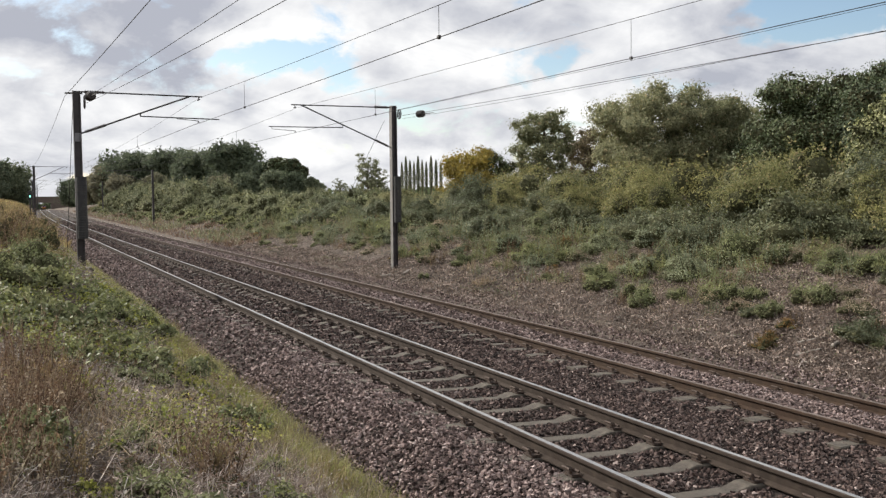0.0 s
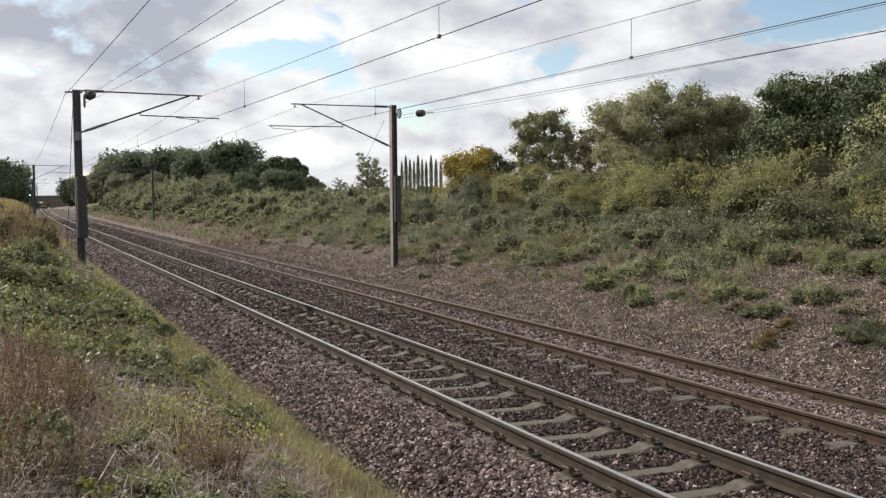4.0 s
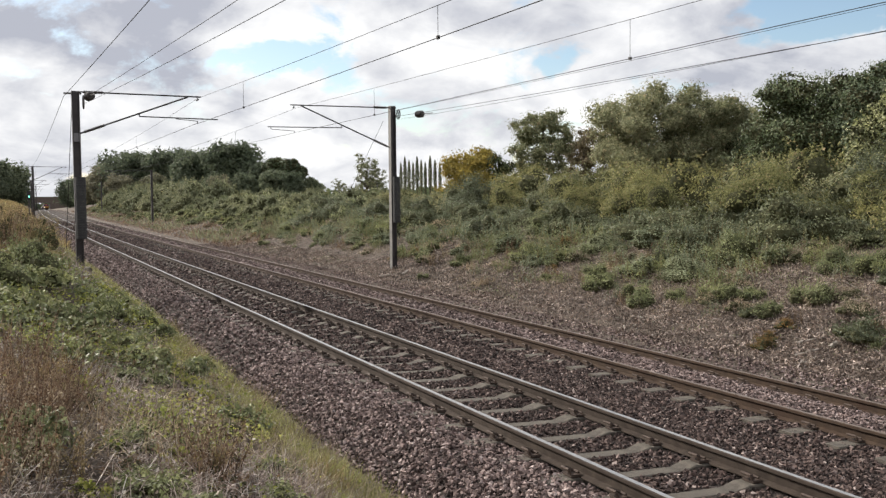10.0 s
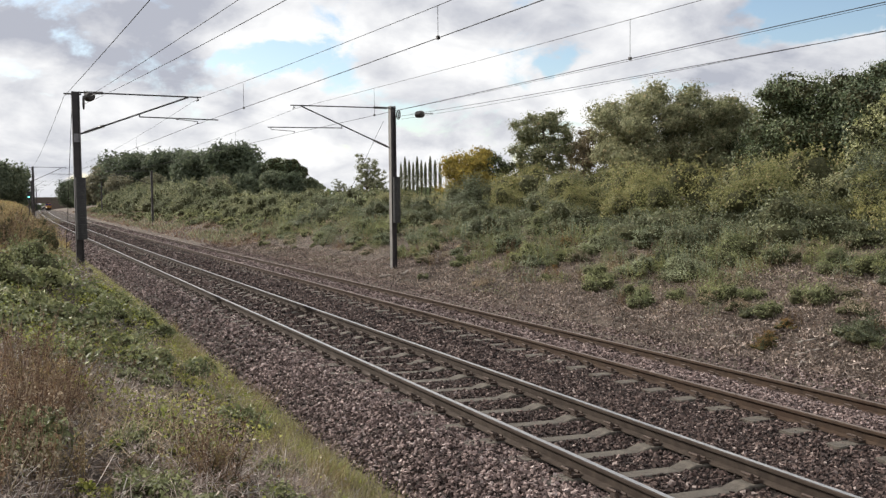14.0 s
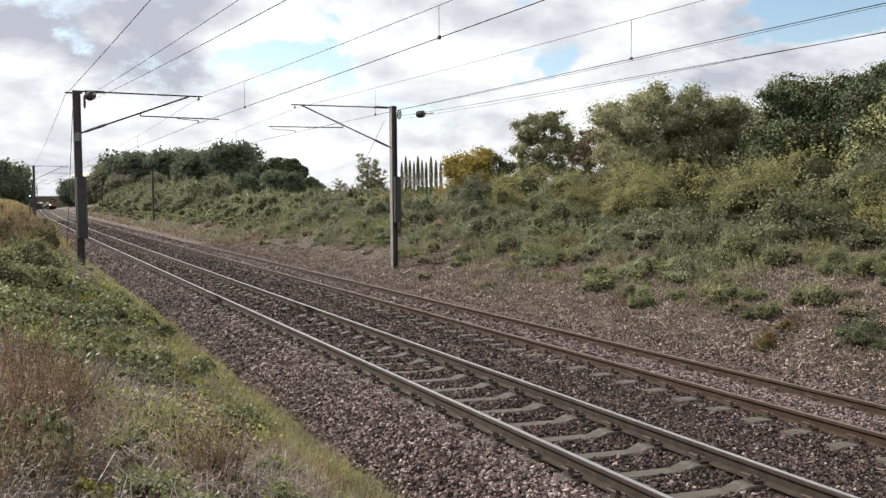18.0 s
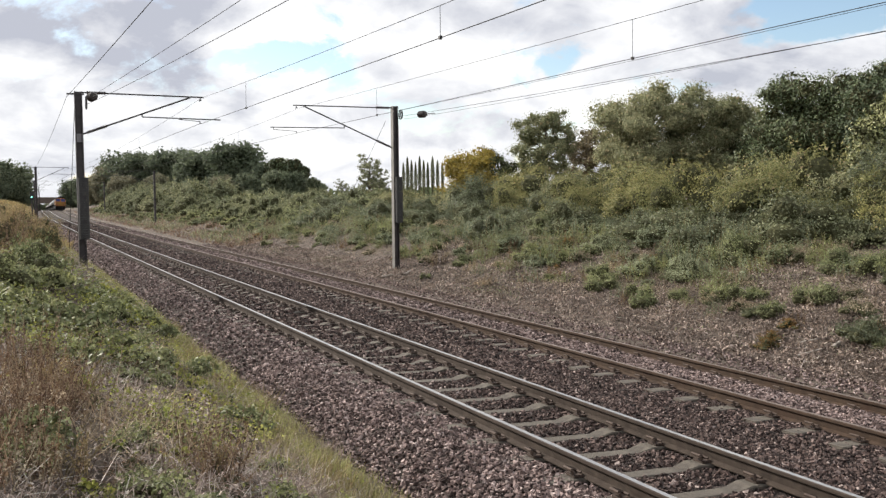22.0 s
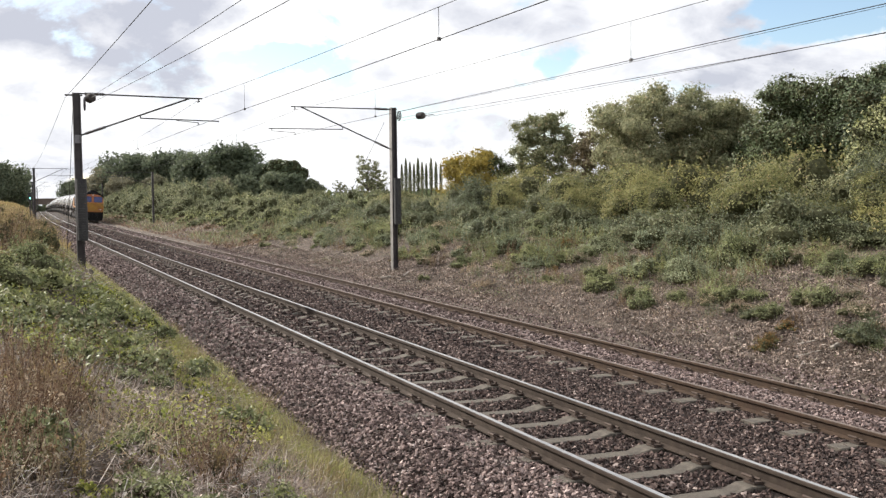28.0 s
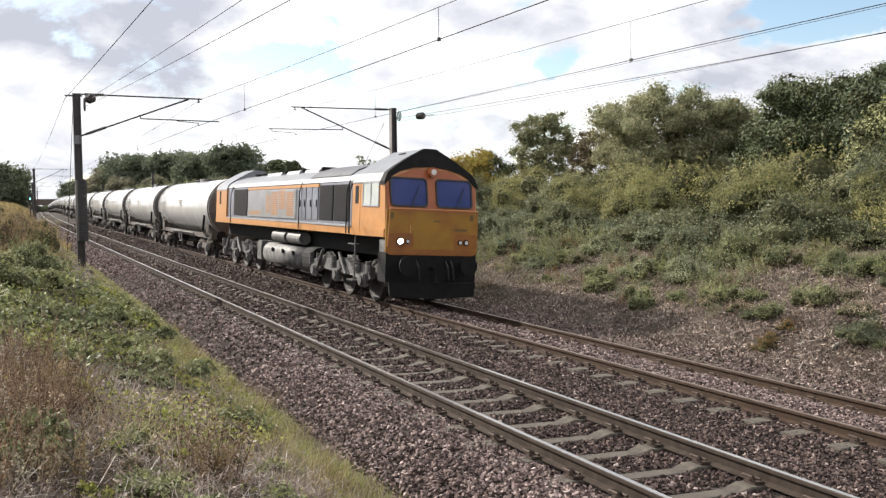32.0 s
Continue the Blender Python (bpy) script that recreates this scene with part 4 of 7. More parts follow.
def make_loco():
    lo = empty("diesel_locomotive", Matrix(), "orange and grey-blue diesel locomotive with a yellow front", "locomotive")
    h = LOCO_LEN / 2
    f = -h
    rake = lambda z: 0.32 * max(0.0, z - 2.35) / 1.5
    cab_side = [(-1.32, 1.72), *ROOF, (1.32, 1.72)]
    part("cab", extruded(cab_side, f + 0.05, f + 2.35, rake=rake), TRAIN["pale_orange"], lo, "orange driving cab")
    part("cab_roof", extruded([(-1.335, 3.08), *[(x * 1.01, z + 0.012) for x, z in ROOF], (1.335, 3.08), (1.2, 3.2), (0.9, 3.42), (0.1, 3.8), (-0.1, 3.8), (-0.9, 3.42), (-1.2, 3.2)], f + 0.42, f + 2.36), TRAIN["roof"], lo, "dusty grey cab roof")
    inner = [(-1.14, 3.24), (-0.9, 3.38), (-0.5, 3.49), (0.0, 3.53), (0.5, 3.49), (0.9, 3.38), (1.14, 3.24), (1.28, 3.08)]
    part("visor", extruded([(-1.345, 3.02), *[(x * 1.02, z + 0.022) for x, z in ROOF], (1.345, 3.02), *inner[::-1], (-1.28, 3.08)], f + 0.0, f + 0.44, rake=rake), TRAIN["black"], lo, "black roof edge over the windscreen")
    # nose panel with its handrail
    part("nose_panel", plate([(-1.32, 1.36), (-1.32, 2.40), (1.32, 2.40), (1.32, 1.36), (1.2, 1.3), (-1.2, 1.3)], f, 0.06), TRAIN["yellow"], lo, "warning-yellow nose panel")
    bm = rodded((-1.26, f - 0.06, 2.45), (1.30, f - 0.06, 2.45), 0.016, 6)
    for x in (-1.26, -0.4, 0.45, 1.30):
        rod(bm, (x, f - 0.06, 2.45), (x, f + 0.03, 2.43), 0.012, 6)
    rod(bm, (-1.26, f - 0.06, 2.45), (-1.30, f - 0.04, 1.5), 0.012, 6)
    part("nose_handrail", bm, TRAIN["pale_orange"], lo)
    for x0, x1, pane in ((-1.20, -0.13, 0), (0.11, 1.18, 1)):
        o, i = rounded(x0, x1, 2.50, 3.24, 0.12), rounded(x0 + 0.045, x1 - 0.045, 2.545, 3.195, 0.09)
        win = part("windscreen", plate(i, f + 0.035, 0.02, rake), TRAIN["glass"], lo, "dark blue reflecting windscreen pane")
        part("window_rubber", ring(o, i, f + 0.012, 0.06, rake), TRAIN["rubber"], win)
        w = rodded(((x0 + x1) / 2, f - 0.01, 2.46), ((x0 + x1) / 2 + 0.3, f + 0.13, 3.05), 0.01, 5)
        part("wiper", w, TRAIN["rubber"], win)
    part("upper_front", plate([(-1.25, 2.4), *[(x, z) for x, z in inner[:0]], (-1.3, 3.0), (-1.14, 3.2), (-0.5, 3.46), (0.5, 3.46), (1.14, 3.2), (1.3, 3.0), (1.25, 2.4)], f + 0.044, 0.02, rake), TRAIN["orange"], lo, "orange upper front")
    for x, z, r, lit in ((-0.93, 1.64, 0.085, 1), (-0.72, 1.64, 0.05, 0), (0.80, 1.64, 0.05, 0), (0.98, 1.64, 0.06, 0)):
        bm = rodded((x, f + 0.01, z), (x, f - 0.035, z), r + 0.015, 18)
        lamp = part("headlight", bm, TRAIN["black"], lo, "round headlight")
        part("lamp_lens", rodded((x, f - 0.03, z), (x, f - 0.045, z), r * 0.85, 18), TRAIN["lamp"] if lit else TRAIN["lens"], lamp, "lit white lamp" if lit else "pale unlit lens")
    top = part("marker_light", rodded((0.0, f + 0.30, 3.40), (0.0, f + 0.12, 3.40), 0.12, 18), TRAIN["orange"], lo, "round lamp housing above the windows")
    part("lamp_lens", rodded((0.02, f + 0.13, 3.40), (0.02, f + 0.11, 3.40), 0.075, 16), TRAIN["lens"], top)
    part("lower_band", plate([(-1.2, 1.302), (-1.318, 1.36), (-1.318, 1.45), (1.318, 1.45), (1.318, 1.36), (1.2, 1.302)], f - 0.004, 0.02), TRAIN["grimy"], lo, "grimy orange band along the nose's foot")
    for x0, x1 in ((-1.3, -0.55), (0.62, 1.3)):
        part("lamp_panel", plate(rounded(x0, x1, 1.46, 1.84, 0.06), f - 0.004, 0.02), TRAIN["grimy"], lo, "grimy orange panel round the lamps")
    # stencilled marks and small fittings on the nose
    for x0, x1, z0, z1 in ((0.62, 1.0, 1.93, 1.98), (0.02, 0.2, 2.14, 2.18)):
        part("stencil", boxed(x0, x1, f - 0.004, f + 0.002, z0, z1), TRAIN["mark"], lo, "dark unreadable stencilled line")
    part("lamp_iron", boxed(-0.68, -0.65, f - 0.03, f, 1.85, 2.05), TRAIN["pale_orange"], lo)
    for x in (-1.18, 1.12):
        part("socket", boxed(x - 0.05, x + 0.05, f - 0.02, f, 2.2, 2.34, bevel=0.01), TRAIN["mark"], lo)
    # black front below the panel
    part("buffer_beam", plate([(-1.30, 0.62), (-1.30, 1.36), (1.30, 1.36), (1.30, 0.62)], f + 0.02, 0.5), TRAIN["black"], lo, "black buffer beam")
    part("snow_plough", plate([(-1.25, 0.62), (1.25, 0.62), (1.2, 0.27), (0.2, 0.22), (-0.2, 0.22), (-1.2, 0.27)], f - 0.12, 0.08), TRAIN["black"], lo, "black snow plough")
    for x in (-0.87, 0.87):
        bm = rodded((x, f + 0.02, 1.06), (x, f - 0.42, 1.06), 0.10, 14)
        rod(bm, (x, f - 0.40, 1.06), (x, f - 0.45, 1.06), 0.24, 20)
        part("buffer", bm, TRAIN["black"], lo, "black round buffer")
    bm = rodded((0, f, 1.0), (0, f - 0.22, 0.98), 0.05, 8)
    rod(bm, (0, f - 0.22, 0.98), (0, f - 0.26, 0.62), 0.035, 8)
    part("coupling", bm, TRAIN["black"], lo)
    for x in (-0.45, 0.4, 0.55):
        bm = bmesh.new()
        pts = [(x, f, 1.15), (x, f - 0.16, 1.0), (x + 0.02, f - 0.18, 0.72), (x + 0.05, f - 0.06, 0.6)]
        for a, b in zip(pts, pts[1:]):
            rod(bm, a, b, 0.025, 7)
        part("brake_hose", bm, TRAIN["rubber"], lo)
    # main body
    part("body", extruded([(-1.26, 1.96), (-1.26, 3.12), (-1.18, 3.3), (-0.95, 3.46), (-0.5, 3.62), (0.5, 3.62), (0.95, 3.46), (1.18, 3.3), (1.26, 3.12), (1.26, 1.96)], f + 2.5, h - 2.1), TRAIN["blue"], lo, "grey-blue engine room body")
    part("body_roof", extruded([(-1.275, 3.16), (-1.19, 3.315), (-0.96, 3.475), (-0.5, 3.64), (0.5, 3.64), (0.96, 3.475), (1.19, 3.315), (1.275, 3.16), (1.1, 3.2), (-1.1, 3.2)], f + 2.52, h - 2.12), TRAIN["roof"], lo, "dusty grey curved roof")
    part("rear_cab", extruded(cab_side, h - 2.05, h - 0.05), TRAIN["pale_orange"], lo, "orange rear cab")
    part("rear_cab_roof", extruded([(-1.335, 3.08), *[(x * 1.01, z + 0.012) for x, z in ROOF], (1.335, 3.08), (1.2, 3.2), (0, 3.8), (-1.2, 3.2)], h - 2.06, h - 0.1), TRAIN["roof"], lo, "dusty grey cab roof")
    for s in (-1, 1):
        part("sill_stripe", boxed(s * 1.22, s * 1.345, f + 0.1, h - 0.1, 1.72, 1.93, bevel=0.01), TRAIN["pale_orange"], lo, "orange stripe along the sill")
        part("walkway", boxed(s * 1.0, s * 1.33, f + 2.4, h - 2.1, 1.93, 1.975), TRAIN["silver"], lo, "narrow silver walkway")
        for k, (a, b) in enumerate(SIDE_GRILLES):
            g = part("side_grille", boxed(s * 1.24, s * 1.285, f + a, f + b, 2.06, 3.08, bevel=0.01), TRAIN["grille"], lo, "black side grille")
            for i in range(14):
                z = 2.1 + i * 0.069
                part("slat", boxed(s * 1.285, s * 1.297, f + a + 0.05, f + b - 0.05, z, z + 0.035), TRAIN["grille"], g)
        part("rib_backing", boxed(s * 1.25, s * 1.27, f + 7.7, f + 14.2, 2.05, 3.02), TRAIN["silver"], lo)
        for i in range(13):
            z = 2.07 + i * 0.073
            part("rib", boxed(s * 1.265, s * 1.31, f + 7.75, f + 14.15, z, z + 0.042), TRAIN["silver"], lo, "dusty silver rib")
        part("cant_stripe", boxed(s * 1.25, s * 1.30, f + 5.4, f + 14.2, 3.04, 3.13), TRAIN["pale_orange"], lo, "orange stripe below the roof")
        # large pale emblem as plain blocks
        for a, b, z0, z1 in ((8.0, 8.75, 2.12, 2.9), (8.95, 9.7, 2.3, 2.98), (9.9, 10.7, 2.12, 2.9), (10.9, 11.4, 2.2, 2.85), (12.2, 13.9, 2.08, 2.28)):
            for i in range(13):
                z = 2.07 + i * 0.073
                if z0 <= z <= z1:
                    part("emblem", boxed(s * 1.309, s * 1.313, f + a, f + b, z, z + 0.042), TRAIN["pale_orange"], lo, "pale orange emblem block")
        for y0, y1 in ((6.72, 7.15), (7.2, 7.62), (5.5, 6.05), (6.1, 6.65)):
            d = part("door", boxed(s * 1.25, s * 1.285, f + y0, f + y1, 2.05, 3.06, bevel=0.012), TRAIN["blue"], lo, "grey-blue body door")
            part("handle", boxed(s * 1.285, s * 1.31, f + y0 + 0.08, f + y0 + 0.12, 2.45, 2.65), TRAIN["black"], d)
        for yy in (2.45, 7.18, 16.85, 2.7):
            bm = rodded((s * 1.36, f + yy, 1.75), (s * 1.36, f + yy, 2.9), 0.018, 6)
            rod(bm, (s * 1.36, f + yy, 2.9), (s * 1.26, f + yy, 3.2), 0.018, 6)
            part("handrail", bm, TRAIN["black"], lo)
        for a, b in ((0.55, 1.02), (1.07, 1.55)):
            w = part("side_window", boxed(s * 1.315, s * 1.333, f + a, f + b, 2.52, 3.08), TRAIN["side_glass"], lo, "pale sliding side window")
            part("window_frame", extruded_ring(s, f + a - 0.04, f + b + 0.04, 2.48, 3.12), TRAIN["silver"], w)
        part("door", boxed(s * 1.31, s * 1.327, f + 1.78, f + 2.28, 1.76, 3.06, bevel=0.008), TRAIN["pale_orange"], lo, "orange cab door")
        part("door_window", boxed(s * 1.32, s * 1.335, f + 1.9, f + 2.12, 2.55, 3.02), TRAIN["grille"], lo)
        part("rear_window", boxed(s * 1.315, s * 1.333, h - 1.0, h - 0.75, 2.5, 3.05), TRAIN["grille"], lo)
        part("skirt_box", boxed(s * 0.95, s * 1.27, f + 0.15, f + 0.55, 0.72, 1.68, bevel=0.03), TRAIN["bogie"], lo, "pale grey corner box with steps")
        for i in range(4):
            part("step", boxed(s * 1.2, s * 1.38, f + 2.05, f + 2.45, 0.5 + 0.32 * i, 0.53 + 0.32 * i), TRAIN["bogie"], lo)
        part("step_rail", rodded((s * 1.33, f + 2.02, 0.5), (s * 1.33, f + 2.02, 1.72), 0.02, 6), TRAIN["bogie"], lo)
    # roof gear
    part("silencer_hatch", extruded([(-1.21, 3.33), (-0.97, 3.505), (-0.5, 3.675), (0.5, 3.675), (0.97, 3.505), (1.21, 3.33)], f + 2.9, f + 6.6, 0.0), TRAIN["soot"], lo, "dark sooty exhaust hatch")
    for a, b in ((7.4, 9.0), (9.6, 11.2), (11.9, 13.9)):
        part("roof_hatch", extruded([(-0.7, 3.55), (-0.6, 3.70), (0.6, 3.70), (0.7, 3.55)], f + a, f + b, 0.02), TRAIN["roof"], lo, "grey roof hatch")
    for a in (7.2, 9.3, 11.5):
        part("roof_vent", boxed(-0.62, 0.62, f + a, f + a + 0.12, 3.6, 3.74, bevel=0.02), TRAIN["black"], lo)
    for a in (14.5, 15.6, 16.7):
        bm = bmesh.new()
        rod(bm, (0, f + a, 3.6), (0, f + a, 3.76), 0.42, 24)
        part("roof_fan", bm, TRAIN["black"], lo, "round roof fan")
    for x in (-0.35, 0.35):
        part("horn", rodded((x, f + 1.5, 3.86), (x, f + 1.15, 3.9), 0.05, 10, 0.02), TRAIN["black"], lo)
    # below the frame
    part("underframe", boxed(-0.8, 0.8, f + 0.4, h - 0.3, 1.2, 1.72), TRAIN["black"], lo, "black underframe")
    pts = rounded(-1.24, 1.24, 0.42, 1.16, 0.3)
    bm = extruded(pts, f + 7.0, f + 11.9)
    for fc in bm.faces:
        fc.smooth = len(fc.verts) == 4
    tankb = part("fuel_tank", bm, TRAIN["bogie"], lo, "dusty pale grey fuel tank")
    part("tank_end_plate", extruded(rounded(-1.26, 1.26, 0.4, 1.2, 0.3), f + 6.1, f + 7.0), TRAIN["black"], lo)
    part("battery_box", boxed(-1.28, 1.28, f + 11.95, f + 12.55, 0.5, 1.2, bevel=0.03), TRAIN["bogie"], lo)
    for a, b in ((7.5, 9.0), (9.3, 10.9)):
        for s in (-1, 1):
            part("air_reservoir", rodded((s * 1.02, f + a, 1.42), (s * 1.02, f + b, 1.42), 0.2, 16), TRAIN["bogie"], lo, "pale grey air reservoir")
    for a in (8.0, 9.2, 10.5):
        part("filler_cap", rodded((-1.24, f + a, 0.95), (-1.3, f + a, 0.95), 0.07, 10), TRAIN["black"], tankb)
    loco_bogie(lo, f + 3.75, (-2.05, 0.0, 2.05))
    loco_bogie(lo, h - 3.75, (-2.05, 0.0, 2.05))
    # the cab narrows towards its front
    for ob in lo.children_recursive:
        if ob.type == "MESH":
            for v in ob.data.vertices:
                if v.co.y < f + 2.35:
                    v.co.x *= 1.0 - 0.045 * min(1.0, (f + 2.35 - v.co.y) / 2.35)
    axles = [wheelset(lo, y) for c in (f + 3.75, h - 3.75) for y in (c - 2.05, c, c + 2.05)]
    return lo, axles


def extruded_ring(s, y0, y1, z0, z1):
    """A window frame on the side of a cab."""
    bm = bmesh.new()
    for a, b, c, d in ((y0, y1, z0, z0 + 0.045), (y0, y1, z1 - 0.045, z1), (y0, y0 + 0.045, z0 + 0.045, z1 - 0.045), (y1 - 0.045, y1, z0 + 0.045, z1 - 0.045)):
        box(bm, s * 1.31, s * 1.345, a, b, c, d)
    return bm


def make_wagon():
    wa = empty("tank_wagon", Matrix(), "pale grey bogie tank wagon with dark ends and underframe", "tank wagon", "tank wagons behind the locomotive")
    R, zc, L = 1.36, 2.36, 7.35
    prof = [(-L, R)] + [(L, R)]
    bm = bmesh.new()
    n = 40
    rows = [[bm.verts.new((r * math.cos(2 * math.pi * i / n), y, zc + r * math.sin(2 * math.pi * i / n))) for i in range(n)] for y, r in ((-L - 0.12, R - 0.05), (-L, R), (-L * 0.5, R + 0.003), (0, R), (L * 0.5, R + 0.003), (L, R), (L + 0.12, R - 0.05))]
    for a, b in zip(rows, rows[1:]):
        for i in range(n):
            j = (i + 1) % n
            bm.faces.new((a[i], b[i], b[j], a[j]))
    bmesh.ops.recalc_face_normals(bm, faces=bm.faces)
    for fc in bm.faces:
        fc.smooth = True
    part("tank", bm, TRAIN["tank"], wa, "glossy pale grey tank barrel")
    for s in (-1, 1):
        bm = bmesh.new()
        rows = [[bm.verts.new((r * math.cos(2 * math.pi * i / n), s * y, zc + r * math.sin(2 * math.pi * i / n))) for i in range(n)] for y, r in ((L + 0.115, R - 0.045), (L + 0.2, R - 0.15), (L + 0.33, R - 0.5), (L + 0.4, 0.35))]
        for a, b in zip(rows, rows[1:]):
            for i in range(n):
                j = (i + 1) % n
                bm.faces.new((a[i], b[i], b[j], a[j]))
        bm.faces.new(rows[-1])
        bmesh.ops.recalc_face_normals(bm, faces=bm.faces)
        part("tank_end", bm, TRAIN["tank_end"], wa, "grimy dished tank end")
        part("tank_ring", ring_y(R + 0.015, R - 0.04, zc, s * (L - 0.02), s * (L + 0.08), n), TRAIN["tank_end"], wa)
        part("headstock", boxed(-1.25, 1.25, s * 7.85, s * 8.0, 0.88, 1.25, bevel=0.02), TRAIN["brown"], wa)
        for x in (-0.87, 0.87):
            bm = rodded((x, s * 8.0, 1.06), (x, s * 8.3, 1.06), 0.09, 10)
            rod(bm, (x, s * 8.28, 1.06), (x, s * 8.33, 1.06), 0.23, 16)
            part("buffer", bm, TRAIN["black"], wa)
        for x in (-1, 1):
            part("solebar", boxed(x * 0.95, x * 1.1, min(s * 0.1, s * 7.9), max(s * 0.1, s * 7.9), 0.9, 1.12, bevel=0.01), TRAIN["brown"], wa)
            # leaning saddle arm and ladder near each end
            bm = bmesh.new()
            pts = [(x * 1.36, s * 6.75, 1.95), (x * 1.32, s * 6.3, 1.25), (x * 1.2, s * 6.75, 1.0)]
            for a, b in zip(pts, pts[1:]):
                rod(bm, a, b, 0.055, 6)
            part("saddle_arm", bm, TRAIN["black"], wa)
            for k in range(4):
                part("ladder_rung", rodded((x * 1.3, s * 7.55, 0.5 + 0.22 * k), (x * 1.3, s * 7.85, 0.5 + 0.22 * k), 0.018, 5), TRAIN["bogie"], wa)
            for yy in (7.55, 7.85):
                part("ladder_rail", rodded((x * 1.3, s * yy, 0.42), (x * 1.3, s * yy, 1.3), 0.022, 6), TRAIN["bogie"], wa)
            part("saddle", extruded_y(x, s), TRAIN["brown"], wa)
        # bogie
        c = s * 5.7
        for x in (-1, 1):
            pts = [(-1.35, 0.5), (-1.35, 0.72), (-0.75, 0.84), (-0.35, 0.68), (0.35, 0.68), (0.75, 0.84), (1.35, 0.72), (1.35, 0.5), (0.55, 0.42), (-0.55, 0.42)]
            bm = bmesh.new()
            a = [bm.verts.new((x * 0.98, c + y, z)) for y, z in pts]
            b = [bm.verts.new((x * 1.12, c + y, z)) for y, z in pts]
            bm.faces.new(a), bm.faces.new(b[::-1])
            for i in range(len(pts)):
                j = (i + 1) % len(pts)
                bm.faces.new((a[i], b[i], b[j], a[j]))
            bmesh.ops.recalc_face_normals(bm, faces=bm.faces)
            part("bogie_frame", bm, TRAIN["brown"], wa)
            for ay in (-0.9, 0.9):
                bm = boxed(x * 1.1, x * 1.22, c + ay - 0.16, c + ay + 0.16, 0.3, 0.66, bevel=0.03)
                rod(bm, (x * 1.2, c + ay, 0.46), (x * 1.25, c + ay, 0.46), 0.12, 12)
                part("axle_box", bm, TRAIN["bogie"], wa, "pale dusty axle box")
                bm = bmesh.new()
                for d in (-0.24, 0.24):
                    for i in range(4):
                        rod(bm, (x * 1.12, c + ay + d, 0.5 + 0.06 * i), (x * 1.12, c + ay + d, 0.54 + 0.06 * i), 0.07, 8)
                part("spring", bm, TRAIN["brown"], wa)
        for ay in (-0.9, 0.9):
            wheelset(wa, c + ay, 0.46)
    part("centre_sill", boxed(-0.3, 0.3, -7.8, 7.8, 0.85, 1.1), TRAIN["black"], wa)
    for x in (-1, 1):
        part("side_rail", rodded((x * 1.2, -3.2, 1.05), (x * 1.2, 3.4, 1.05), 0.035, 6), TRAIN["bogie"], wa, "pale pipe rail below the tank")
        bm = bmesh.new()
        for yy in (0.2, 0.9):
            rod(bm, (x * 1.2, yy, 1.05), (x * 1.22, yy - 0.5, 0.55), 0.03, 6)
        rod(bm, (x * 1.22, -0.3, 0.55), (x * 1.22, 0.4, 0.55), 0.03, 6)
        part("discharge_pipe", bm, TRAIN["bogie"], wa)
    part("brake_cylinder", rodded((0.4, -2.2, 0.75), (0.4, -1.4, 0.75), 0.18, 12), TRAIN["black"], wa)
    part("air_tank", rodded((-0.7, 1.6, 0.72), (-0.7, 2.8, 0.72), 0.2, 14), TRAIN["black"], wa)
    part("manway", rodded((0, 0, zc + R - 0.05), (0, 0, zc + R + 0.12), 0.32, 18), TRAIN["tank"], wa)
    part("top_walkway", boxed(-0.35, 0.35, -1.6, 1.6, zc + R + 0.06, zc + R + 0.09), TRAIN["bogie"], wa)
    # data panel as plain bars
    for x in (-1,):
        for i in range(3):
            part("stencil", boxed(x * 1.33 - 0.04, x * 1.33 - 0.036, -0.6, 0.3 - 0.2 * i, 2.62 - 0.12 * i, 2.68 - 0.12 * i), TRAIN["mark"], wa)
    return wa


def ring_y(r1, r0, zc, y0, y1, n):
    bm = bmesh.new()
    vs = [[bm.verts.new((r * math.cos(2 * math.pi * i / n), y, zc + r * math.sin(2 * math.pi * i / n))) for i in range(n)] for y, r in ((y0, r0), (y0, r1), (y1, r1), (y1, r0))]
    for a, b in zip(vs, vs[1:]):
        for i in range(n):
            j = (i + 1) % n
            bm.faces.new((a[i], b[i], b[j], a[j]))
    bmesh.ops.recalc_face_normals(bm, faces=bm.faces)
    return bm


def extruded_y(x, s):
    """A curved saddle plate under the tank's end."""
    bm = bmesh.new()
    box(bm, x * 0.5, x * 1.15, min(s * 6.2, s * 6.9), max(s * 6.2, s * 6.9), 1.1, 1.55, 0.03)
    return bm


loco, loco_axles = make_loco()
wagon = make_wagon()
WAGON_PITCH, WAGONS = 16.9, 22
wagons = [wagon] + [copy_thing(wagon, Matrix()) for _ in range(WAGONS - 1)]


def motions():
    ts = [0.5 * i for i in range(60)] + [30.0 + 0.1 * i for i in range(21)]
    for i, v in enumerate([loco] + wagons):
        back = LOCO_LEN / 2 if i == 0 else LOCO_LEN + 0.7 + WAGON_PITCH * (i - 0.5)
        walk(v, [(t, rail_pose(FRONT_32 + back + SPEED * (32.0 - t))) for t in ts])
    # the locomotive's wheels turn with the way that it goes
    for ax in loco_axles:
        at = ax.location.copy()
        rows = []
        for k in range(961):
            t = k / 30.0
            rows.append((t, Matrix.Translation(at) @ Matrix.Rotation(t * SPEED / WHEEL_R, 4, "X")))
        walk(ax, rows)


# ---- growing things ----
RNG = np.random.default_rng(7)


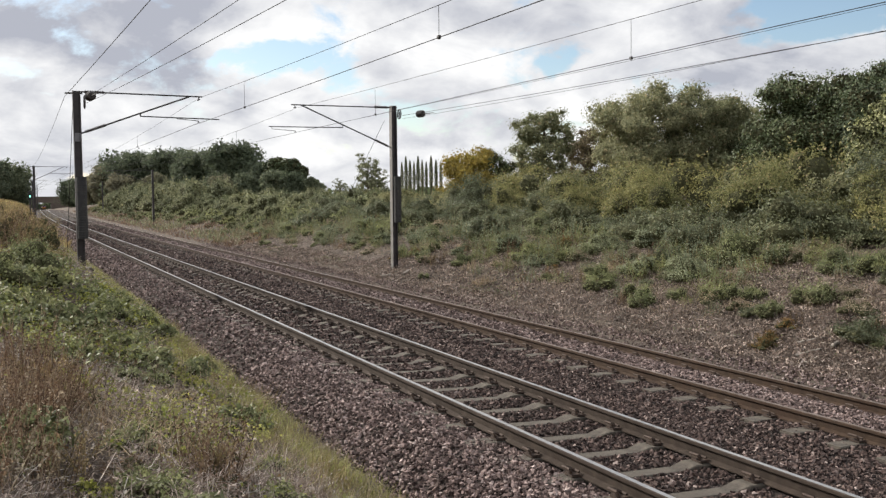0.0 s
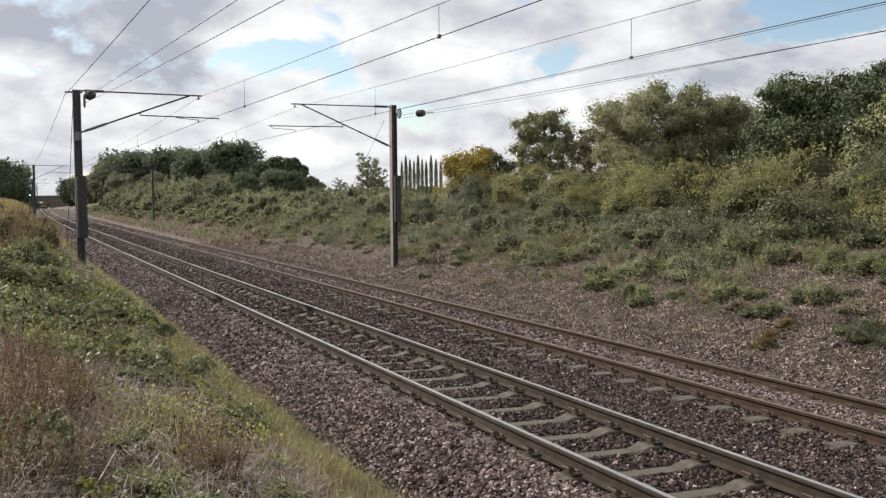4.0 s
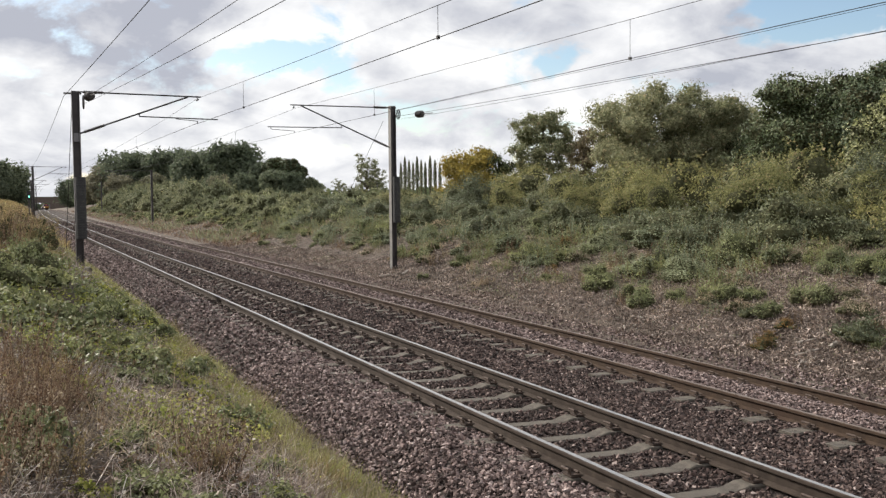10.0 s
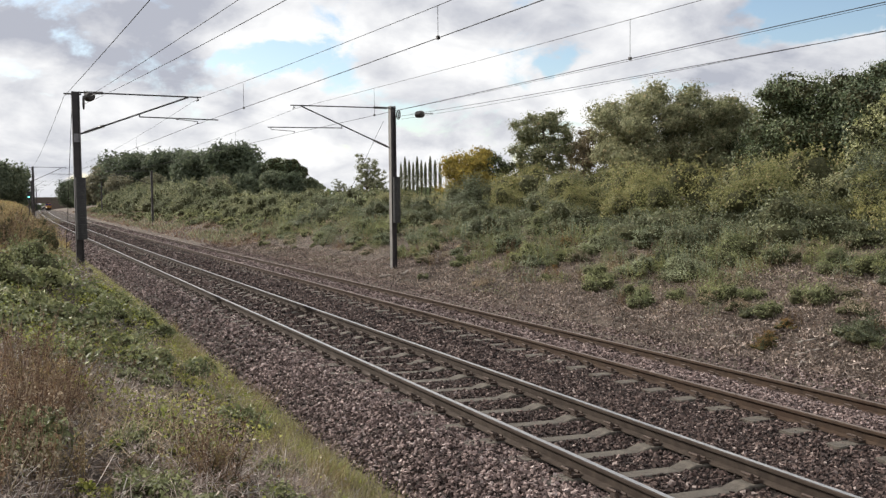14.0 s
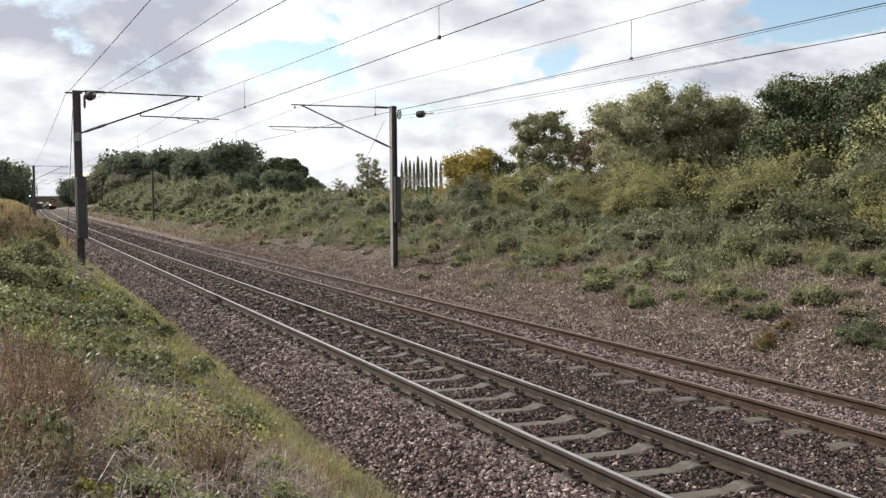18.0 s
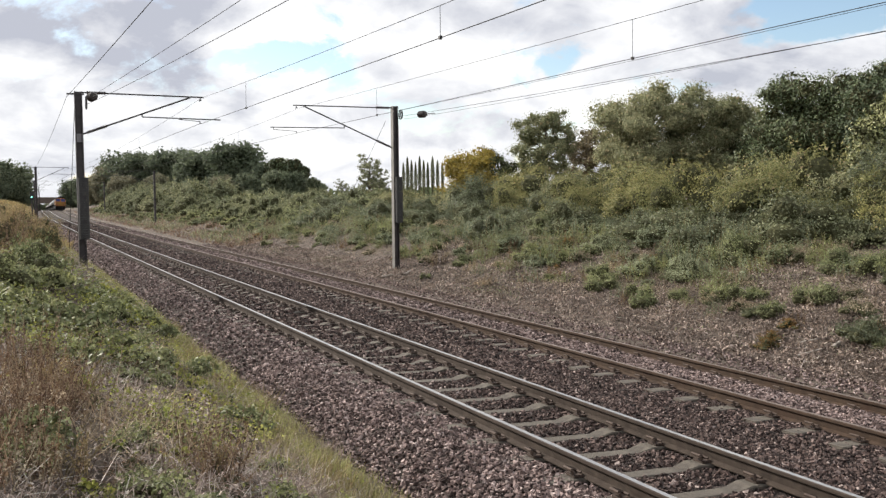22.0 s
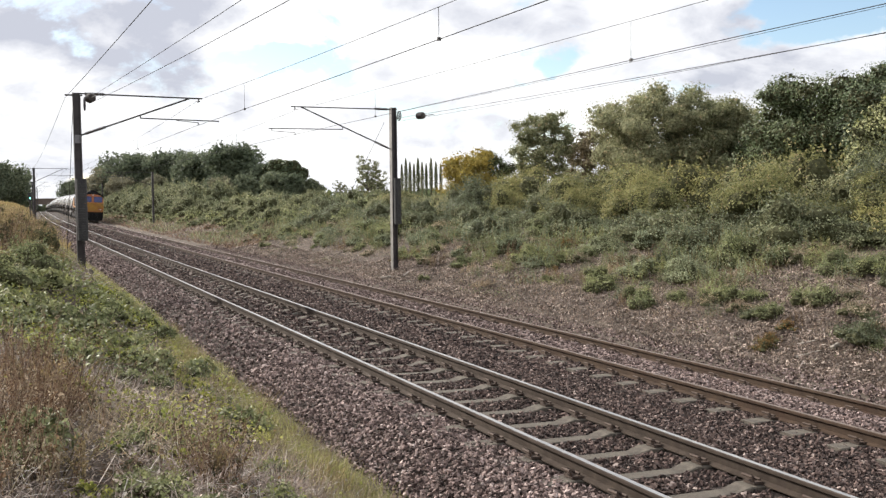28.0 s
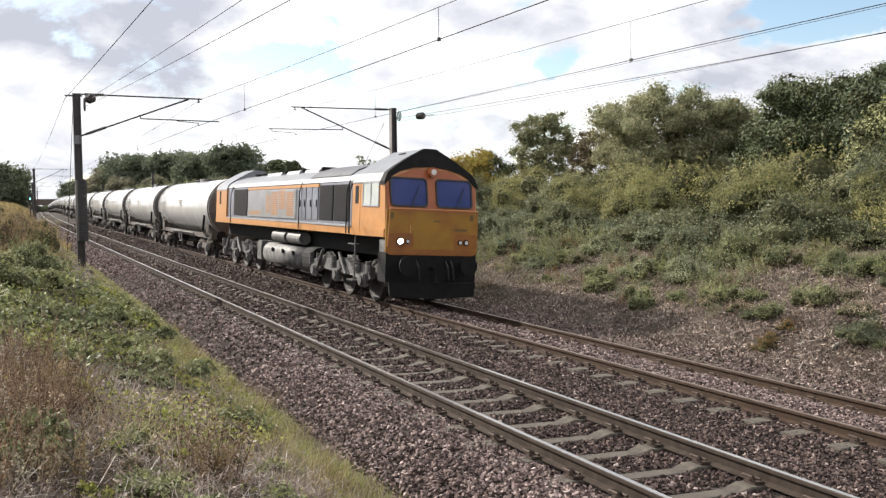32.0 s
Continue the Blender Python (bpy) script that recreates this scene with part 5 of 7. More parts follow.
def rotations(n, yaw=None, tilt=0.6, rng=RNG):
    """n random turns: any yaw, and a lean of up to tilt radians."""
    a = rng.uniform(0, 2 * np.pi, n) if yaw is None else yaw
    b = rng.normal(0, tilt, n)
    c = rng.normal(0, tilt, n)
    ca, sa, cb, sb, cc, sc = np.cos(a), np.sin(a), np.cos(b), np.sin(b), np.cos(c), np.sin(c)
    z, o = np.zeros(n), np.ones(n)
    rz = np.stack([np.stack([ca, -sa, z], -1), np.stack([sa, ca, z], -1), np.stack([z, z, o], -1)], 1)
    rx = np.stack([np.stack([o, z, z], -1), np.stack([z, cb, -sb], -1), np.stack([z, sb, cb], -1)], 1)
    ry = np.stack([np.stack([cc, z, sc], -1), np.stack([z, o, z], -1), np.stack([-sc, z, cc], -1)], 1)
    return rz @ rx @ ry


def facing(d, rng, rough=0.8):
    """Turns that lay a leaf's face along d, roughly, with any spin."""
    n = len(d)
    z = d + rng.normal(0, rough, (n, 3)) + np.array([0, 0, 0.25])
    z /= np.linalg.norm(z, axis=1, keepdims=True)
    x = np.cross(rng.normal(size=(n, 3)), z)
    x /= np.linalg.norm(x, axis=1, keepdims=True)
    return np.stack([x, np.cross(z, x), z], -1)


def lying(n, tilt=0.22, rng=RNG):
    """Turns that lay upright pieces down in any direction."""
    return rotations(n, tilt=tilt, rng=rng) @ np.array([[1.0, 0, 0], [0, 0, 1.0], [0, -1.0, 0]])


def merged(chunks):
    vs, fs, base = [], [], 0
    for v, f in chunks:
        vs.append(v), fs.append(f + base)
        base += len(v)
    return np.concatenate(vs), np.concatenate(fs)


LEAF_V = [(0, -0.5, 0), (0.36, 0.0, 0.07), (0, 0.55, -0.06), (-0.36, 0.0, 0.07)]
LEAF_F = [(0, 1, 2, 3)]
BLADE_V = [(-0.5, 0, 0), (0.5, 0, 0), (0.38, 0.10, 0.5), (-0.38, 0.10, 0.5), (0.04, 0.42, 0.97), (-0.04, 0.42, 0.97)]
BLADE_F = [(0, 1, 2, 3), (3, 2, 4, 5)]
LEAF3_V = [(0.02, -0.55, 0.02), (0.43, 0.3, 0.07), (-0.42, 0.36, -0.06)]
LEAF3_F = [(0, 1, 2)]


def ball(quads):
    """A coarse ball of quads or triangles: the dense inside of a clump of leaves."""
    bm = bmesh.new()
    if quads:
        bmesh.ops.create_cube(bm, size=1.0)
        bmesh.ops.subdivide_edges(bm, edges=bm.edges[:], cuts=1, use_grid_fill=True)
    else:
        bmesh.ops.create_icosphere(bm, subdivisions=2, radius=1.0)
    bm.verts.index_update()
    v = np.array([q.co.normalized() for q in bm.verts])
    f = np.array([[q.index for q in p.verts] for p in bm.faces])
    bm.free()
    return v, f


BALL = {3: ball(False), 4: ball(True)}


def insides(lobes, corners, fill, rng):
    """Uneven insides of lobes (x, y, z, rx, ry, rz), coloured dark for inner shade."""
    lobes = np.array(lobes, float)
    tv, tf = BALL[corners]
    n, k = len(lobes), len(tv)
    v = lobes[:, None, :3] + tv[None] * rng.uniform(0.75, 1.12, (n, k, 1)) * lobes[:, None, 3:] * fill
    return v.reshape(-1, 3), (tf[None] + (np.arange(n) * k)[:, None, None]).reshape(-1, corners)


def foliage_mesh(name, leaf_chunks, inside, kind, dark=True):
    """Leaves round insides whose dark colour stands for shade, as one mesh of two materials."""
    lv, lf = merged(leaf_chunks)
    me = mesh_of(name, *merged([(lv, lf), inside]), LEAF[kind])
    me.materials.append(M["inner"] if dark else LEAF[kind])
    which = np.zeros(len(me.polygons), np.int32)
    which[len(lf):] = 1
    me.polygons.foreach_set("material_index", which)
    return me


STICK_V = [(-0.5, 0, 0), (0.5, 0, 0), (0, 0.8, 0.3), (-0.4, 0, 1), (0.4, 0.1, 1), (0, 0.6, 1.1)]
STICK_F = [(0, 1, 4, 3), (1, 2, 5, 4), (2, 0, 3, 5)]


def leaves_in_lobes(lobes, n, size, rng, shell=0.72, near=False):
    """Leaves in the outer part of a set of lobes (x, y, z, rx, ry, rz)."""
    lobes = np.array(lobes, float)
    area = (lobes[:, 3] * lobes[:, 5] + lobes[:, 4] * lobes[:, 5]) + lobes[:, 3] * lobes[:, 4]
    idx = rng.choice(len(lobes), n, p=area / area.sum())
    d = rng.normal(size=(n, 3))
    d /= np.linalg.norm(d, axis=1, keepdims=True)
    d[:, 2] = np.where(d[:, 2] < -0.35, -d[:, 2], d[:, 2])
    r = shell + (1.1 - shell) * rng.random(n) ** 0.8
    # uneven surface: twigs that reach out and hollows between
    r *= 1.0 + 0.14 * np.sin(d[:, 0] * 7 + idx) * np.sin(d[:, 1] * 6 + idx * 2) + 0.1 * np.sin(d[:, 2] * 11 + d[:, 0] * 5)
    p = lobes[idx, :3] + d * r[:, None] * lobes[idx, 3:]
    s = size * rng.uniform(0.6, 1.4, n)
    return scatter(LEAF_V if near else LEAF3_V, LEAF_F if near else LEAF3_F, p, facing(d, rng, 0.6), s)


def tube_chunk(a, b, r0, r1, n=6):
    a, b = np.array(a, float), np.array(b, float)
    d = b - a
    d /= max(np.linalg.norm(d), 1e-6)
    u = np.cross(d, (0.3, 0.9, 0.1))
    u /= np.linalg.norm(u)
    w = np.cross(d, u)
    t = np.arange(n) * 2 * np.pi / n
    c = np.cos(t)[:, None] * u + np.sin(t)[:, None] * w
    v = np.concatenate([a + c * r0, b + c * r1])
    i = np.arange(n)
    j = (i + 1) % n
    return v, np.stack([i, j, n + j, n + i], -1)


def bush_meshes(kind, w, h, n, leaf, seed, skirt=4, near=False, shoots=0.16):
    """The stems and foliage of one bush, w across and h high."""
    rng = np.random.default_rng(seed)
    lobes = []
    for i in range(rng.integers(8, 12)):
        a = rng.uniform(0, 2 * np.pi)
        r = rng.uniform(0, 0.36) * w
        hh = rng.uniform(0.45, 1.0) * h * (1 - 0.5 * (2 * r / w) ** 2)
        rz = hh * rng.uniform(0.28, 0.45)
        lobes.append((r * np.cos(a), r * np.sin(a), hh - rz, w * rng.uniform(0.12, 0.21), w * rng.uniform(0.12, 0.21), rz))
    for i in range(skirt):
        a = i * 1.6 + rng.uniform(0, 1)
        lobes.append((0.3 * w * np.cos(a), 0.3 * w * np.sin(a), 0.22 * h, 0.22 * w, 0.22 * w, 0.28 * h))
    v, f = leaves_in_lobes(lobes, int(n * (1 - shoots)), leaf, rng, near=near)
    # shoots that stand out of the outline
    k = int(n * shoots) // 12
    tip = [lobes[i] for i in rng.integers(0, len(lobes), k)]
    pts = []
    for lx, ly, lz, rx, ry, rz in tip:
        a = rng.uniform(0, 2 * np.pi)
        base = np.array([lx + rx * 0.6 * np.cos(a), ly + ry * 0.6 * np.sin(a), lz + rz * 0.7])
        dirn = np.array([np.cos(a) * 0.4, np.sin(a) * 0.4, 1.0])
        ln = rng.uniform(0.12, 0.3) * h * 0.9
        for j in range(12):
            pts.append(base + dirn * ln * (j / 11) + rng.normal(0, 0.035 * h ** 0.5, 3))
    pts = np.array(pts)
    v2, f2 = scatter(LEAF_V if near else LEAF3_V, LEAF_F if near else LEAF3_F, pts, rotations(len(pts), tilt=0.9, rng=rng), leaf * rng.uniform(0.5, 1.1, len(pts)))
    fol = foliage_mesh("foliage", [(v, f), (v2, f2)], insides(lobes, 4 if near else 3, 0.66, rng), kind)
    chunks = []
    for i in range(12):
        lx, ly, lz = lobes[i % len(lobes)][:3]
        b0 = (rng.normal(0, 0.12) * w * 0.5, rng.normal(0, 0.12) * w * 0.5, -0.25)
        chunks.append(tube_chunk(b0, (lx, ly, lz), 0.022 * h ** 0.5, 0.008, 4))
    stem = mesh_of("stem", *merged(chunks), M["bark"])
    return stem, fol


def make_bush(kind, w, h, n, leaf, seed, label, category="bush", group="", skirt=4, near=False, shoots=0.16):
    stem, fol = bush_meshes(kind, w, h, n, leaf, seed, skirt, near, shoots)
    b = empty({"bush": "bush", "bramble": "bramble_thicket", "nettle": "nettle_patch", "weed": "weed_clump"}[category], Matrix.Translation((0, 0, -500)), label, category, group)
    part("stem", stem, None, b)["kind"] = "stuff"
    part("foliage", fol, None, b)
    return b


def tree_meshes(kind, height, width, n, leaf, seed, trunk_h=0.3, clump=0.11, full=0.55):
    """Trunk, limbs and a crown of leaf clumps carried by the limbs."""
    rng = np.random.default_rng(seed)
    wood, limbs, tips = [], [], []
    top = np.array([rng.normal(0, 0.03) * width, rng.normal(0, 0.03) * width, height * 0.82])
    r0 = 0.026 * height + 0.04
    prev, rr = np.array([0, 0, -0.5]), r0
    for i in range(1, 7):
        p = np.array([0, 0, 0]) + top * (i / 6) + rng.normal(0, 0.015 * width, 3)
        wood.append(tube_chunk(prev, p, rr, rr * 0.8, 9))
        prev, rr = p, rr * 0.8
    tips.append(prev)
    count = 20
    for i in range(count):
        t = trunk_h + (0.95 - trunk_h) * (i + rng.random()) / count
        a = i * 2.4 + rng.uniform(-0.4, 0.4)
        reach = width * 0.5 * math.sqrt(max(0.08, 1 - ((t - 0.55) / 0.52) ** 2)) * rng.uniform(0.72, 1.05)
        base = top * t
        end = base + np.array([np.cos(a) * reach * 0.86, np.sin(a) * reach * 0.86, height * rng.uniform(0.02, 0.14)])
        midp = (base + end) / 2 + np.array([0, 0, rng.uniform(-0.01, 0.04) * height])
        br = r0 * (1 - t) * 0.5 + 0.02
        wood.append(tube_chunk(base, midp, br, br * 0.6)), wood.append(tube_chunk(midp, end, br * 0.6, br * 0.2))
        for j in range(5):
            q = midp + (end - midp) * rng.uniform(0.1, 1.1)
            e = q + np.array([rng.normal(0, 0.10) * width, rng.normal(0, 0.10) * width, rng.uniform(-0.03, 0.1) * height])
            wood.append(tube_chunk(q, e, br * 0.25, 0.008, 4))
            tips.append(e)
        tips.append(end)
    tips = np.array(tips)
    m = len(tips)
    cs = clump * width * rng.uniform(0.55, 1.2, m)
    idx = rng.integers(0, m, n)
    d = rng.normal(size=(n, 3))
    d /= np.linalg.norm(d, axis=1, keepdims=True)
    rad = 0.5 + 0.52 * rng.random(n) ** 0.7
    p = tips[idx] + d * (rad * cs[idx])[:, None] * np.array([1.15, 1.15, 0.8])
    p[:, 2] = np.maximum(p[:, 2], 0.4)
    out = p - np.array([0, 0, height * 0.5])
    out /= np.linalg.norm(out, axis=1, keepdims=True)
    leaves = scatter(LEAF3_V, LEAF3_F, p, facing(d + 0.5 * out, rng, 0.6), leaf * rng.uniform(0.6, 1.4, n))
    # larger leaves inside the clumps, darkened for shade in oak and bramble crowns
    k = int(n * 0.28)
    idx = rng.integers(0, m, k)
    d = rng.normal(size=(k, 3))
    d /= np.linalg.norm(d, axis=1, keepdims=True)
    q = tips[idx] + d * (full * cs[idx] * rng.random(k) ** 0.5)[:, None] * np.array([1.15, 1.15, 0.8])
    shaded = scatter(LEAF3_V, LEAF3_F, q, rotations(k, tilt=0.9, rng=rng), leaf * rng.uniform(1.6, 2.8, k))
    fol = foliage_mesh("crown", [leaves], shaded, kind, kind not in ("far_wood_hazy", "far_olive", "ash", "russet", "yellow", "pale"))
    return mesh_of("trunk", *merged(wood), M["bark"]), fol


def make_tree(kind, height, width, n, leaf, seed, label, group="", trunk_h=0.25, clump=0.11, full=0.55):
    wood, fol = tree_meshes(kind, height, width, n, leaf, seed, trunk_h, clump, full)
    t = empty("tree", Matrix.Translation((0, 0, -500)), label, "tree", group)
    part("trunk", wood, None, t)
    part("crown", fol, None, t)
    return t


def set_down(ob, x, y, turn=0.0, size=1.0, sink=0.0, first=False):
    """Puts a thing, or a copy of it, on the ground."""
    m = Matrix.Translation((x, y, float(ground_z(x, y)) - sink)) @ Matrix.Rotation(turn, 4, "Z")
    if first:
        ob.matrix_world = m @ Matrix.Diagonal((size, size, size, 1))
        return ob
    c = copy_thing(ob, m)
    c.scale = (size, size, size)
    return c


class Planter:
    """Sets down a kind of plant, the first time the thing itself, then copies."""

    def __init__(self, obs):
        self.obs, self.used = obs, [False] * len(obs)

    def put(self, x, y, size=1.0, sink=0.05, pick=None):
        i = int(RNG.integers(0, len(self.obs))) if pick is None else pick
        turn = float(RNG.uniform(0, 6.28))
        ob = set_down(self.obs[i], x, y, turn, size, sink, not self.used[i])
        self.used[i] = True
        return ob


def bearing(angle, depth):
    """A plan point at an angle to the right of the line and a depth along the camera's view."""
    a = radians(angle)
    r = depth / math.cos(a - radians(25.5))
    return r * math.sin(a), r * math.cos(a)


# large trees behind the hedge: angle, depth, height, width
yellow_tree = Planter([make_tree("yellow", 5.4, 4.8, 11000, 0.14, 11, "small rounded tree in yellow autumn leaf", trunk_h=0.1, clump=0.2, full=0.7)])
yellow_tree.put(*bearing(27.0, 74), 0.88, 0.2)
ash = Planter([make_tree("ash", 9.0, 6.4, 17000, 0.14, 21, "grey-green ash tree with open crown", clump=0.13, full=0.45), make_tree("ash", 9.5, 8.6, 38000, 0.14, 22, "broad grey-green tree with full crown", trunk_h=0.12, clump=0.14, full=0.55)])
ash.put(*bearing(31.6, 80), 0.93, 0.2, 0)
ash.put(*bearing(38.0, 72), 1.0, 0.2, 1)
ash.put(*bearing(41.2, 74), 0.98, 0.2, 1)
ash.put(*bearing(36.6, 76), 0.78, 0.2, 0)
russet = Planter([make_tree("russet", 8.0, 6.0, 12000, 0.14, 23, "thinning tree turning russet brown", clump=0.12, full=0.4)])
russet.put(*bearing(34.2, 86), 0.9, 0.2)
oak = Planter([make_tree("oak", 9.6, 9.6, 42000, 0.15, 31, "dark green oak tree with dense crown", trunk_h=0.1, clump=0.15, full=0.68), make_tree("oak", 8.0, 7.0, 18000, 0.16, 32, "dark green oak tree", trunk_h=0.08, clump=0.15, full=0.6)])
for a, d, s, k in ((47.3, 62, 0.90, 0), (51.2, 56, 0.90, 0), (44.2, 74, 0.8, 1), (43.0, 80, 0.78, 1), (46.0, 76, 0.88, 1), (55.5, 55, 1.0, 0), (28.6, 80, 0.62, 1)):
    oak.put(*bearing(a, d), s, 0.2, k)
edge_tree = Planter([make_tree("bramble", 5.4, 4.4, 13000, 0.1, 41, "light green young tree at the hedge's end", trunk_h=0.05, clump=0.13, full=0.6)])
edge_tree.put(*bearing(51.8, 33), 0.92, 0.2)

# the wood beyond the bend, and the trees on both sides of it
wood_tree = Planter([make_tree("far_wood_hazy", 14.0, 12.5, 8000, 0.49, 51, "dark green tree in the wood beyond the bend", "wood beyond the bend", 0.08, 0.2, 0.78),
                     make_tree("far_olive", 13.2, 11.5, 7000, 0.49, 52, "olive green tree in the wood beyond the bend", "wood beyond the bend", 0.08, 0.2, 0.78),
                     make_tree("far_wood_hazy", 10.5, 8.6, 5000, 0.48, 53, "dark rounded tree in the wood beyond the bend", "wood beyond the bend", 0.05, 0.2, 0.8),
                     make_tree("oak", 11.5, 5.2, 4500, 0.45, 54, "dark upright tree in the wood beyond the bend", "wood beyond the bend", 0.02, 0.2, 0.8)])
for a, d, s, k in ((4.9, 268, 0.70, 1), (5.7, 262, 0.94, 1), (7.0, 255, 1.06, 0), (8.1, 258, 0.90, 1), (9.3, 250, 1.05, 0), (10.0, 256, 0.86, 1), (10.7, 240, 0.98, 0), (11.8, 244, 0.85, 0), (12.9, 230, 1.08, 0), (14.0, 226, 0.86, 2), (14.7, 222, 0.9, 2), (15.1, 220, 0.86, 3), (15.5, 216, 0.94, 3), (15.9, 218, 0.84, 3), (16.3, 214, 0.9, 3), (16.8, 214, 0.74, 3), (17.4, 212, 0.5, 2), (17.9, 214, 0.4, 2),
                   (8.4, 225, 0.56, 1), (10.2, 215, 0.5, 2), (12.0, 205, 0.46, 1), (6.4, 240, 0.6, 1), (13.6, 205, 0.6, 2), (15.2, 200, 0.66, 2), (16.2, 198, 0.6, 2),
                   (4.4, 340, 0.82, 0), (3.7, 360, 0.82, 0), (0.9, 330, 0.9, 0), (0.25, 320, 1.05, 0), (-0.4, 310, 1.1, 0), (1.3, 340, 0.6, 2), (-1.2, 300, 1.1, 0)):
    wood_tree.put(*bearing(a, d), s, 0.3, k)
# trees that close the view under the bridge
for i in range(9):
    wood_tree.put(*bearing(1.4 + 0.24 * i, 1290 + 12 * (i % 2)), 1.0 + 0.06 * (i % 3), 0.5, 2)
small_tree = Planter([make_tree("pale", 6.4, 4.0, 4200, 0.13, 61, "slender pale green tree above the brambles", trunk_h=0.2, clump=0.11, full=0.3)])
small_tree.put(*bearing(20.9, 118), 1.0, 0.2)
small_tree.put(*bearing(21.6, 122), 0.65, 0.2)
small_tree.put(*bearing(19.2, 140), 0.55, 0.2)


def make_poplar(seed):
    rng = np.random.default_rng(seed)
    n = 2400
    t = rng.random(n) ** 0.8
    w = 0.66 * np.sin(np.pi * np.clip(t * 0.93 + 0.07, 0, 1)) ** 0.6
    a = rng.uniform(0, 6.28, n)
    r = w * np.sqrt(rng.random(n))
    p = np.stack([r * np.cos(a), r * np.sin(a), 0.5 + t * 12.8], -1)
    fol = mesh_of("crown", *scatter(LEAF_V, LEAF_F, p, rotations(n, tilt=0.8, rng=rng), 0.3 * rng.uniform(0.6, 1.3, n)), LEAF["pale"])
    pop = empty("poplar", Matrix.Translation((0, 0, -500)), "slim upright poplar in a far row", "tree", "row of poplars")
    part("trunk", mesh_of("trunk", *merged([tube_chunk((0, 0, -0.5), (0, 0, 12.0), 0.2, 0.04)]), M["bark"]), None, pop)
    part("crown", fol, None, pop)
    return pop


poplars = Planter([make_poplar(71), make_poplar(72)])
for i, a in enumerate((23.0, 23.25, 23.5, 23.75, 24.0, 24.25, 24.5, 24.8, 25.1, 25.4)):
    poplars.put(*bearing(a, 335 + 6 * (i % 3)), 1.0 + 0.09 * (i * 2 % 3), 0.5)

# hedge along the top of the bank
hedge = Planter([make_bush("hedge", 3.6, 2.5, 9500, 0.066, 81, "tall yellow-green hawthorn bush in the hedge", "bush", "hedge along the bank", 1),
                 make_bush("hedge", 4.0, 2.2, 9500, 0.066, 82, "broad yellow-green hawthorn bush in the hedge", "bush", "hedge along the bank", 1),
                 make_bush("ash", 3.6, 2.6, 9000, 0.066, 83, "olive green bush in the hedge", "bush", "hedge along the bank", 1)])
hedge_back = Planter([make_bush("hedge", 3.8, 2.5, 3200, 0.09, 84, "yellow-green hawthorn bush at the hedge's back", "bush", "hedge along the bank"),
                      make_bush("ash", 3.6, 2.5, 3200, 0.09, 85, "olive green bush at the hedge's back", "bush", "hedge along the bank")])
far_hedge = Planter([make_bush("pale", 3.8, 2.5, 1900, 0.15, 86, "pale grey-green bush on the distant bank", "bush", "bushes on the distant bank"),
                     make_bush("pale", 3.4, 2.8, 1900, 0.15, 87, "tall grey-green bush on the distant bank", "bush", "bushes on the distant bank"),
                     make_bush("hedge", 3.4, 2.4, 1900, 0.15, 88, "yellow-green bush on the distant bank", "bush", "bushes on the distant bank")])
for i, y in enumerate(np.arange(6, 62, 1.9)):
    low = 1.0 if y < 43 else 0.62
    hedge.put(22.6 + 1.2 * math.sin(i * 2.1) + float(bend(y)), y, low * (0.95 + 0.14 * math.sin(i * 1.7)), 0.1, (0, 1, 0, 1, 2, 1)[i % 6] if y < 43 else 2)
    hedge_back.put(25.6 + 1.2 * math.sin(i * 1.3) + float(bend(y)), y + 0.8, low * (1.06 + 0.14 * math.sin(i * 2.9)), 0.1, (0, 0, 1)[i % 3])
bramble = Planter([make_bush("thorn", 2.8, 1.5, 4300, 0.06, 91, "dark green bramble thicket on the bank", "bramble", "brambles on the bank"),
                   make_bush("thorn", 3.2, 1.2, 4300, 0.06, 92, "low grey-green bramble thicket on the bank", "bramble", "brambles on the bank"),
                   make_bush("nettle", 2.2, 1.3, 4200, 0.052, 93, "bright green nettle patch on the bank", "nettle", "nettles on the bank"),
                   make_bush("sage", 2.4, 1.1, 4400, 0.052, 94, "grey-green weed thicket on the bank", "nettle", "nettles on the bank"),
                   make_bush("dry", 2.2, 0.9, 3000, 0.045, 96, "straw-brown withered thicket on the bank", "nettle", "nettles on the bank")])
far_bramble = Planter([make_bush("pale", 3.0, 1.5, 1900, 0.105, 97, "silvery grey-green bramble thicket on the distant bank", "bramble", "brambles on the distant bank"),
                       make_bush("bramble", 3.2, 1.3, 1900, 0.105, 98, "grey-green bramble thicket on the distant bank", "bramble", "brambles on the distant bank"),
                       make_bush("nettle", 2.4, 1.1, 1400, 0.1, 99, "green nettle patch on the distant bank", "nettle", "nettles on the distant bank"),
                       make_bush("dock", 2.2, 0.8, 1200, 0.085, 100, "brown withered weed patch on the distant bank", "nettle", "nettles on the distant bank")])
